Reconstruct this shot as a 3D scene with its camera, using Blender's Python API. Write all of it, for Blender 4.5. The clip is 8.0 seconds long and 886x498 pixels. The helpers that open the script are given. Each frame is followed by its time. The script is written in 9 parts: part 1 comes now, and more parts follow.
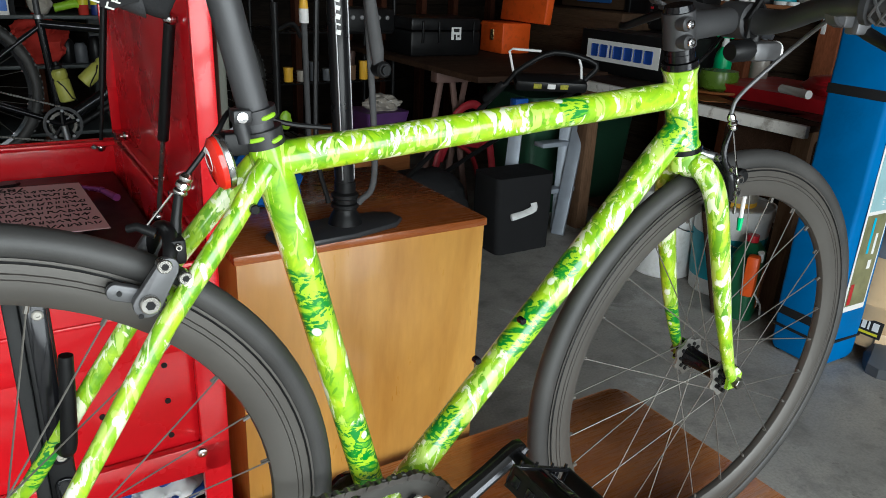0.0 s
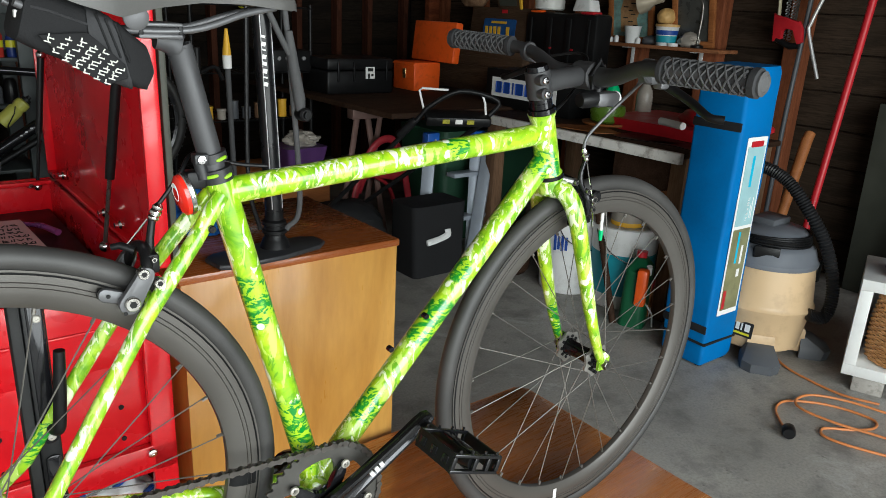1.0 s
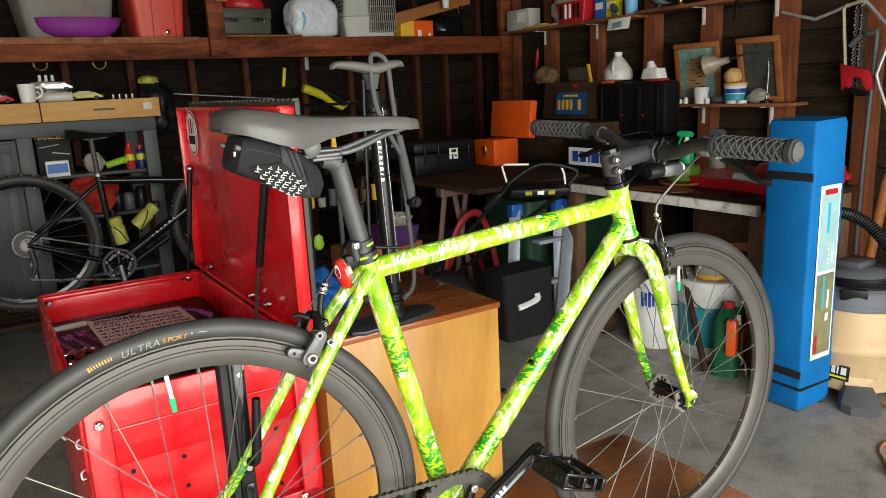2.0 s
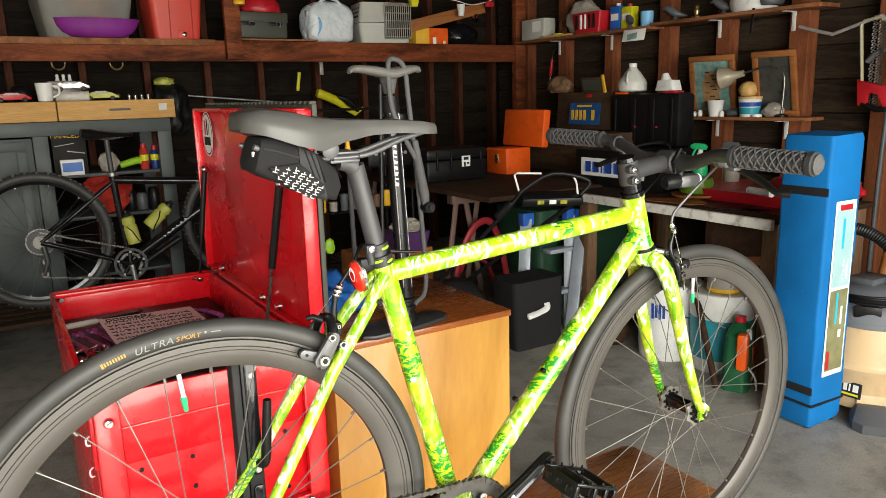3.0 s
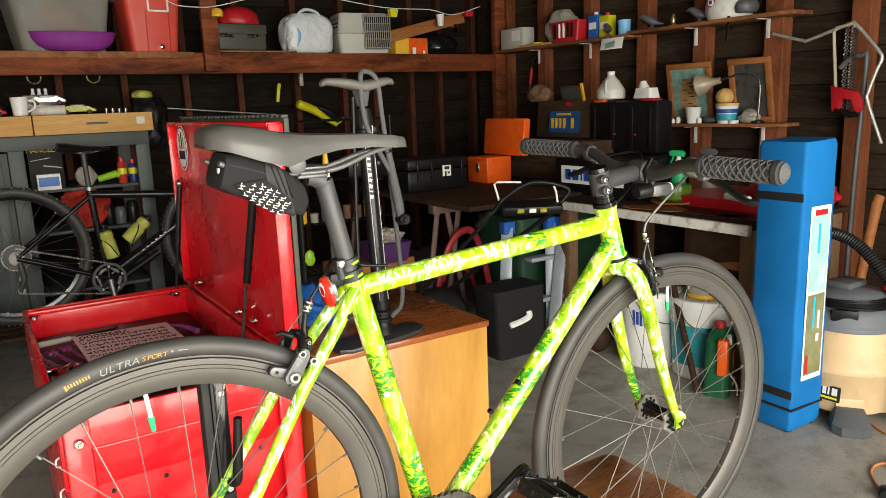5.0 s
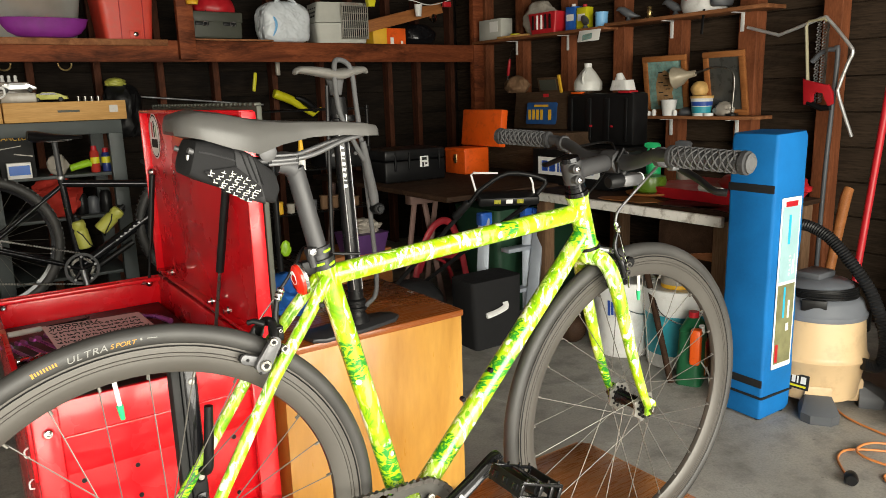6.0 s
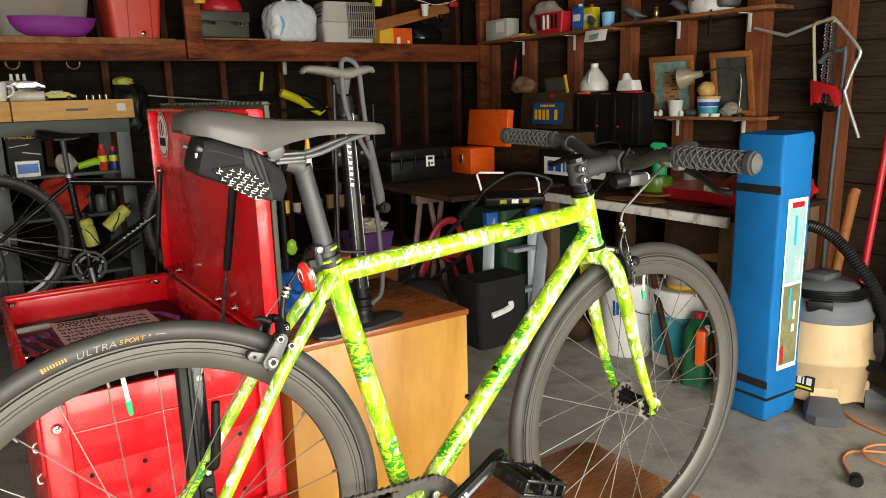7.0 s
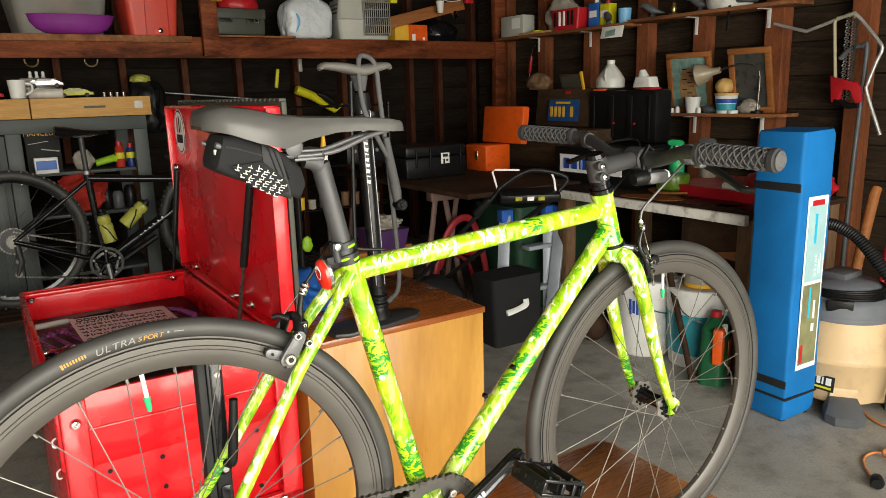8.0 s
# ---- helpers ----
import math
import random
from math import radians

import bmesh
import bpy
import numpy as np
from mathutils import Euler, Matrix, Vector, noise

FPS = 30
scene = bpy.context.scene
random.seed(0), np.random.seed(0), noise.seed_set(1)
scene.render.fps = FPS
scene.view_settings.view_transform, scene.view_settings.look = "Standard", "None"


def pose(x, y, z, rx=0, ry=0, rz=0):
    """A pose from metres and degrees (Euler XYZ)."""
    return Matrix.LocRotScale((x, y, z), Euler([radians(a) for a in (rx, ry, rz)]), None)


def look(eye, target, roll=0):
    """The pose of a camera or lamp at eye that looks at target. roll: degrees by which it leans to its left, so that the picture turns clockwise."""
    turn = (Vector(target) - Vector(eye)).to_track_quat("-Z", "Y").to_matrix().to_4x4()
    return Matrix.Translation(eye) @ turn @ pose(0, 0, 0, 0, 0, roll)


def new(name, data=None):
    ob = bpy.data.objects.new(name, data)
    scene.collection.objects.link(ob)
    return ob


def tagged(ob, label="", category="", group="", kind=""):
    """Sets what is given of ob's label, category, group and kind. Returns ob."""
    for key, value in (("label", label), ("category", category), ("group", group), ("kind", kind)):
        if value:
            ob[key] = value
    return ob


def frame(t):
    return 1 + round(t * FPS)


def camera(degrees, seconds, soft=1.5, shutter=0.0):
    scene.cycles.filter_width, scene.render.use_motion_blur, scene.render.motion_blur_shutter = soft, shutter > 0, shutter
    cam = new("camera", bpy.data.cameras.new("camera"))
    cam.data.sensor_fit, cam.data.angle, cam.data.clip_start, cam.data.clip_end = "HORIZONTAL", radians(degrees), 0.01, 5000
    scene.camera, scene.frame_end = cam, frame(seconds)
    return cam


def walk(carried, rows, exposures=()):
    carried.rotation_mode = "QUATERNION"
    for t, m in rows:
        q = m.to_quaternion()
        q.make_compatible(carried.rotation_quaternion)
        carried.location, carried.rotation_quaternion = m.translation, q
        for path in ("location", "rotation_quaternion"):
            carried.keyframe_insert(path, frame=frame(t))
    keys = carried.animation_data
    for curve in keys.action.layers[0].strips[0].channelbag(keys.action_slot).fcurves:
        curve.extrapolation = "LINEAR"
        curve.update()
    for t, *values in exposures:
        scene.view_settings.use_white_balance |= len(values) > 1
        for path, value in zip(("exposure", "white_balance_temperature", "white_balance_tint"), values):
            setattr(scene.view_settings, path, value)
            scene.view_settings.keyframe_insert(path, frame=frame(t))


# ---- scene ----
cam = camera(63.11, 8.0, 0.6)
# seconds, eye, yaw, pitch and lean to the left, in degrees
PATH = [
    (0, 0.0075, 0.4275, 1.1752, 1.20, -20.96, 2.80),
    (0.2, -0.0090, 0.3930, 1.1787, -1.72, -22.29, 4.22),
    (0.3, -0.0281, 0.3882, 1.1726, -5.04, -22.10, 4.91),
    (0.5, -0.0230, 0.3485, 1.1876, -6.80, -21.87, 5.86),
    (0.8, -0.0055, 0.2955, 1.2092, -8.27, -20.17, 5.23),
    (1, 0.0209, 0.2211, 1.2220, -5.18, -18.19, 2.92),
    (1.1, 0.0327, 0.1862, 1.2251, -3.45, -17.89, 1.68),
    (1.2, 0.0478, 0.1489, 1.2284, -1.43, -17.64, 0.85),
    (1.3, 0.0604, 0.1166, 1.2299, 1.55, -17.29, -0.48),
    (1.5, 0.0636, 0.0687, 1.2408, 2.33, -16.96, -1.09),
    (1.7, 0.0438, 0.0237, 1.2636, 2.42, -13.94, -2.66),
    (1.8, 0.0213, 0.0172, 1.2702, 2.13, -13.36, -3.03),
    (2, -0.0212, 0.0036, 1.2739, 1.73, -12.66, -2.74),
    (2.2, -0.0411, -0.0041, 1.2668, 2.00, -12.21, -1.12),
    (3.5, -0.0223, 0.0108, 1.2747, 2.80, -11.83, -1.96),
    (4, -0.0182, 0.0085, 1.2794, 2.80, -11.24, -2.37),
    (4.5, -0.0145, 0.0131, 1.2780, 2.29, -11.15, -2.39),
    (6, 0.0018, 0.0064, 1.2711, -0.46, -12.11, -1.71),
    (6.5, 0.0031, 0.0051, 1.2706, -0.40, -12.14, -1.71),
    (7, 0.0010, 0.0000, 1.2704, -0.02, -12.11, -1.54),
    (7.5, -0.0040, 0.0044, 1.2693, 0.87, -12.22, -1.76),
    (8, -0.0058, 0.0075, 1.2696, 1.10, -12.30, -1.59),
]


def carried_pose(x, y, z, yaw, pitch, roll):
    return pose(x, y, z, 90 + pitch, 0, yaw) @ pose(0, 0, 0, 0, 0, roll)


EXPOSURES = [(0.0, -0.50, 5700, 2), (1.2, -0.38, 5950, 3), (1.9, -0.06, 6400, 5), (3.5, 0.26, 6700, 5), (5.8, 0.25, 6900, 5), (8.0, 0.05, 6900, 5)]
walk(cam, [(t, carried_pose(*row)) for t, *row in PATH], EXPOSURES)

# ---- light ----
world = bpy.data.worlds.new("sky")
scene.world = world
world.use_nodes = True
wn = world.node_tree.nodes
sky = wn.new("ShaderNodeTexSky")
sky.sky_type = "NISHITA"
sky.sun_disc = False
sky.sun_elevation = radians(48)
sky.sun_rotation = radians(200)
wn["Background"].inputs[1].default_value = 0.12
world.node_tree.links.new(sky.outputs[0], wn["Background"].inputs[0])

sun = new("sun", bpy.data.lights.new("sun", "SUN"))
sun.data.energy, sun.data.angle, sun.data.color = 4.0, radians(0.5), (1.0, 0.95, 0.86)
sun.matrix_world = look((-3, -10, 12), (-0.5, 0, 0.5))

# the garage is turned 34 degrees: a runs along the bench wall's normal, b along the shelf wall's normal
TURN = 34.0
GARAGE = pose(0, 0, 0, 0, 0, TURN)


def room(a, b, z=0.0, turn=0.0, rx=0.0, ry=0.0):
    return GARAGE @ pose(a, b, z, rx, ry, turn)


daylight = new("door_daylight", bpy.data.lights.new("door_daylight", "AREA"))
daylight.data.shape, daylight.data.size, daylight.data.size_y = "RECTANGLE", 4.2, 2.1
daylight.data.energy, daylight.data.color = 315.0, (1.0, 0.955, 0.885)
daylight.matrix_world = room(0.42, -1.90, 1.22) @ pose(0, 0, 0, 78, 0, 0)


# ---- materials ----
def nodes_of(name):
    m = bpy.data.materials.new(name)
    m.use_nodes = True
    n, l = m.node_tree.nodes, m.node_tree.links
    return m, n, l, n["Principled BSDF"]


def mapped(n, l, scale=(1, 1, 1), kind="Object", rot=(0, 0, 0)):
    tc, mp = n.new("ShaderNodeTexCoord"), n.new("ShaderNodeMapping")
    mp.inputs["Scale"].default_value = scale
    mp.inputs["Rotation"].default_value = rot
    l.new(tc.outputs[kind], mp.inputs[0])
    return mp.outputs[0]


def noise_tex(n, l, vec, scale, detail=4.0, rough=0.55, distort=0.0):
    t = n.new("ShaderNodeTexNoise")
    t.inputs["Scale"].default_value, t.inputs["Detail"].default_value = scale, detail
    t.inputs["Roughness"].default_value, t.inputs["Distortion"].default_value = rough, distort
    l.new(vec, t.inputs["Vector"])
    return t.outputs["Fac"]


def ramp(n, l, fac, stops):
    r = n.new("ShaderNodeValToRGB")
    while len(r.color_ramp.elements) < len(stops):
        r.color_ramp.elements.new(0.5)
    for e, (p, c) in zip(r.color_ramp.elements, stops):
        e.position, e.color = p, (*c, 1) if len(c) == 3 else c
    l.new(fac, r.inputs[0])
    return r.outputs[0]


def mix(n, l, fac, a, b, mode="MIX"):
    m = n.new("ShaderNodeMix")
    m.data_type, m.blend_type = "RGBA", mode
    for sock, v in ((m.inputs[0], fac), (m.inputs[6], a), (m.inputs[7], b)):
        if hasattr(v, "is_output"):
            l.new(v, sock)
        else:
            sock.default_value = v if isinstance(v, float) else (*v, 1)
    return m.outputs[2]


def bump(n, l, bsdf, height, strength=0.2, dist=0.002):
    b = n.new("ShaderNodeBump")
    b.inputs["Strength"].default_value, b.inputs["Distance"].default_value = strength, dist
    l.new(height, b.inputs["Height"])
    l.new(b.outputs[0], bsdf.inputs["Normal"])


def shade(c, k):
    return tuple(min(1.0, v * k) for v in c)


def plain(name, c, rough=0.5, metal=0.0, var=0.25, scale=12.0, fine=160.0, relief=0.15, coat=0.0, dirt=None, random_tint=0.0):
    """A surface of one colour with stains and grain at two scales."""
    m, n, l, s = nodes_of(name)
    v = mapped(n, l)
    big, small = noise_tex(n, l, v, scale, 5.0), noise_tex(n, l, v, fine, 3.0)
    col = ramp(n, l, big, [(0.25, shade(c, 1 - var)), (0.75, shade(c, 1 + 0.6 * var))])
    col = mix(n, l, ramp(n, l, small, [(0.3, (0.0, 0.0, 0.0)), (0.8, (0.35, 0.35, 0.35))]), col, shade(c, 1 + 0.5 * var))
    if dirt:
        spots = ramp(n, l, noise_tex(n, l, v, scale * 2.3, 6.0, 0.65), [(0.52, (0, 0, 0)), (0.7, (0.7, 0.7, 0.7))])
        col = mix(n, l, spots, col, dirt)
    if random_tint:
        oi = n.new("ShaderNodeObjectInfo")
        col = mix(n, l, random_tint, col, ramp(n, l, oi.outputs["Random"], [(0.0, shade(c, 0.4)), (1.0, shade(c, 1.7))]))
    l.new(col, s.inputs["Base Color"])
    rr = ramp(n, l, big, [(0.2, (max(0.03, rough - 0.12),) * 3), (0.8, (min(1, rough + 0.12),) * 3)])
    l.new(rr, s.inputs["Roughness"])
    s.inputs["Metallic"].default_value = metal
    if not metal:
        s.inputs["Specular IOR Level"].default_value = 0.22 if max(c) < 0.03 or rough > 0.6 else 0.4
    s.inputs["Coat Weight"].default_value = coat
    s.inputs["Coat Roughness"].default_value = 0.08
    if relief:
        bump(n, l, s, small, relief, 0.001)
    return m


def wood(name, dark, light, axis=0, rough=0.4, ring=9.0, stretch=14.0, coat=0.0, tint=0.0, kind="Object", stain=0.0, grain=0.45):
    """Wood with grain along one axis."""
    m, n, l, s = nodes_of(name)
    sc = [1.0, 1.0, 1.0]
    sc[axis] = 1.0 / stretch
    v = mapped(n, l, sc, kind)
    g = noise_tex(n, l, v, ring, 6.0, 0.6, 1.2)
    f = noise_tex(n, l, v, ring * 22, 3.0, 0.6)
    col = ramp(n, l, g, [(0.28, dark), (0.5, tuple((a + b) / 2 for a, b in zip(dark, light))), (0.72, light)])
    col = mix(n, l, ramp(n, l, f, [(0.35, (grain, grain, grain)), (0.6, (0, 0, 0))]), col, shade(dark, 0.75))
    if tint:
        oi = n.new("ShaderNodeObjectInfo")
        col = mix(n, l, tint, col, ramp(n, l, oi.outputs["Random"], [(0.0, shade(dark, 0.5)), (1.0, shade(light, 1.2))]))
    if stain:
        sc2 = [5.0, 5.0, 5.0]
        sc2[axis] = 1.6
        blot = noise_tex(n, l, mapped(n, l, sc2, kind), 1.0, 7.0, 0.7, 0.4)
        col = mix(n, l, ramp(n, l, blot, [(0.50, (0, 0, 0)), (0.62, (stain,) * 3)]), col, shade(dark, 0.3))
        col = mix(n, l, ramp(n, l, noise_tex(n, l, mapped(n, l, sc2, kind), 3.3, 5.0, 0.6), [(0.60, (0, 0, 0)), (0.70, (0.5 * stain,) * 3)]), col, shade(light, 1.35))
    l.new(col, s.inputs["Base Color"])
    l.new(ramp(n, l, f, [(0.3, (rough + 0.12,) * 3), (0.7, (rough - 0.08,) * 3)]), s.inputs["Roughness"])
    s.inputs["Specular IOR Level"].default_value = 0.4 if coat else 0.16
    s.inputs["Coat Weight"].default_value = coat
    s.inputs["Coat Roughness"].default_value = 0.12
    bump(n, l, s, f, 0.12, 0.001)
    return m


SWIRLS = [(0.388, 0.0, 0.365, 0.062), (0.336, -0.006, 0.575, 0.040), (0.508, 0.0, 0.375, 0.030), (0.613, -0.004, 0.485, 0.040), (0.822, 0.0, 0.702, 0.032), (0.640, 0.0, 0.750, 0.026), (0.100, 0.055, 0.430, 0.034), (0.955, 0.05, 0.40, 0.05), (0.20, -0.045, 0.30, 0.045), (0.66, -0.01, 0.56, 0.022)]


def camo_paint(name):
    """Lime frame paint: brushed streaks of pale and darker green, white splashes and dots, dark green swirls, under clear coat."""
    m, n, l, s = nodes_of(name)
    v = mapped(n, l)

    def brushed(turn, stretch, scale, detail=4.0, warp=0.7):
        return noise_tex(n, l, mapped(n, l, (1.0, 1.0, stretch), "Object", (0.0, turn, 0.25)), scale, detail, 0.6, warp)

    cloud = noise_tex(n, l, v, 24.0, 4.0, 0.6, 0.6)
    col = ramp(n, l, cloud, [(0.36, (0.13, 0.33, 0.004)), (0.42, (0.22, 0.44, 0.005)), (0.55, (0.31, 0.53, 0.007)), (0.60, (0.42, 0.62, 0.014))])
    col = mix(n, l, ramp(n, l, brushed(0.75, 0.22, 60.0), [(0.40, (0.8, 0.8, 0.8)), (0.43, (0, 0, 0))]), col, (0.105, 0.30, 0.006))
    col = mix(n, l, ramp(n, l, brushed(0.55, 0.24, 74.0), [(0.535, (0, 0, 0)), (0.56, (0.85, 0.85, 0.85))]), col, (0.52, 0.70, 0.13))
    col = mix(n, l, ramp(n, l, brushed(-0.65, 0.36, 58.0, 6.0, 1.0), [(0.565, (0, 0, 0)), (0.585, (0.95, 0.95, 0.95))]), col, (0.80, 0.86, 0.60))
    zone = None

    def math_node(op, p, q):
        k = n.new("ShaderNodeMath")
        k.operation = op
        for sock, val in zip(k.inputs, (p, q)):
            if hasattr(val, "is_output"):
                l.new(val, sock)
            else:
                sock.default_value = val
        return k.outputs[0]

    for x, y, z, r in SWIRLS:
        dist = n.new("ShaderNodeVectorMath")
        dist.operation = "DISTANCE"
        l.new(v, dist.inputs[0])
        dist.inputs[1].default_value = (x, y, z)
        inside = math_node("SUBTRACT", 1.0, math_node("DIVIDE", dist.outputs["Value"], r * 1.25))
        zone = inside if zone is None else math_node("MAXIMUM", zone, inside)
    ragged = math_node("ADD", math_node("MULTIPLY", math_node("MAXIMUM", zone, 0.0), 1.5), math_node("SUBTRACT", noise_tex(n, l, v, 30.0, 3.0, 0.6, 0.5), 0.5))
    patch = ramp(n, l, ragged, [(0.30, (0, 0, 0)), (0.42, (1, 1, 1))])
    curl = noise_tex(n, l, mapped(n, l, (0.75, 1.0, 1.7), "Object", (0.1, 0.25, 0.0)), 27.0, 6.0, 0.62, 0.5)
    dark, mid, lit = (0.010, 0.21, 0.020), (0.13, 0.40, 0.012), (0.38, 0.60, 0.016)
    bands = [(0.28, lit), (0.36, mid), (0.40, dark), (0.47, lit), (0.535, dark), (0.60, mid), (0.64, lit)]
    stops = [(0.24, lit)]
    for (at, shade), (_, before) in zip(bands[1:], bands):
        stops += [(at - 0.004, before), (at + 0.004, shade)]
    curls = ramp(n, l, curl, stops)
    col = mix(n, l, patch, col, curls)
    vor = n.new("ShaderNodeTexVoronoi")
    vor.inputs["Scale"].default_value = 27.0
    vor.inputs["Randomness"].default_value = 1.0
    l.new(v, vor.inputs["Vector"])
    dots = ramp(n, l, vor.outputs["Distance"], [(0.13, (0.95, 0.95, 0.95)), (0.16, (0, 0, 0))])
    col = mix(n, l, dots, col, (0.86, 0.91, 0.74))
    l.new(col, s.inputs["Base Color"])
    s.inputs["Roughness"].default_value = 0.30
    s.inputs["Coat Weight"].default_value = 0.8
    s.inputs["Coat Roughness"].default_value = 0.05
    return m


def concrete(name):
    m, n, l, s = nodes_of(name)
    v = mapped(n, l)
    big, mid, fine = noise_tex(n, l, v, 1.3, 6.0, 0.6), noise_tex(n, l, v, 7.0, 6.0, 0.65), noise_tex(n, l, v, 120.0, 4.0)
    col = ramp(n, l, big, [(0.3, (0.255, 0.243, 0.222)), (0.7, (0.41, 0.388, 0.350))])
    col = mix(n, l, ramp(n, l, mid, [(0.48, (0, 0, 0)), (0.68, (0.75, 0.75, 0.75))]), col, (0.15, 0.145, 0.135))
    col = mix(n, l, ramp(n, l, noise_tex(n, l, v, 3.1, 7.0, 0.7, 0.8), [(0.60, (0, 0, 0)), (0.68, (0.6, 0.6, 0.6))]), col, (0.50, 0.49, 0.47))
    col = mix(n, l, ramp(n, l, noise_tex(n, l, v, 26.0, 5.0, 0.7), [(0.62, (0, 0, 0)), (0.70, (0.6, 0.6, 0.6))]), col, (0.11, 0.10, 0.09))
    col = mix(n, l, ramp(n, l, fine, [(0.3, (0.35, 0.35, 0.35)), (0.6, (0, 0, 0))]), col, (0.12, 0.115, 0.11))
    l.new(col, s.inputs["Base Color"])
    l.new(ramp(n, l, mid, [(0.3, (0.42,) * 3), (0.7, (0.7,) * 3)]), s.inputs["Roughness"])
    bump(n, l, s, fine, 0.2, 0.002)
    return m


def tyre_rubber(name):
    m, n, l, s = nodes_of(name)
    v = mapped(n, l)
    big, fine = noise_tex(n, l, v, 9.0, 5.0), noise_tex(n, l, v, 420.0, 2.0)
    col = ramp(n, l, big, [(0.3, (0.020, 0.0195, 0.019)), (0.7, (0.044, 0.042, 0.040))])
    l.new(col, s.inputs["Base Color"])
    s.inputs["Roughness"].default_value = 0.55
    bump(n, l, s, fine, 0.25, 0.0006)
    return m


def hazy_plastic(name):
    m, n, l, s = nodes_of(name)
    g = noise_tex(n, l, mapped(n, l), 9.0, 4.0)
    l.new(ramp(n, l, g, [(0.3, (0.62, 0.60, 0.55)), (0.7, (0.74, 0.73, 0.70))]), s.inputs["Base Color"])
    s.inputs["Roughness"].default_value = 0.38
    s.inputs["Transmission Weight"].default_value = 0.75
    s.inputs["IOR"].default_value = 1.15
    return m


def wicker_weave(name):
    m, n, l, s = nodes_of(name)
    v = mapped(n, l)
    g = noise_tex(n, l, v, 60.0, 4.0)
    l.new(ramp(n, l, g, [(0.3, (0.28, 0.12, 0.035)), (0.7, (0.52, 0.27, 0.09))]), s.inputs["Base Color"])
    s.inputs["Roughness"].default_value = 0.5
    return m


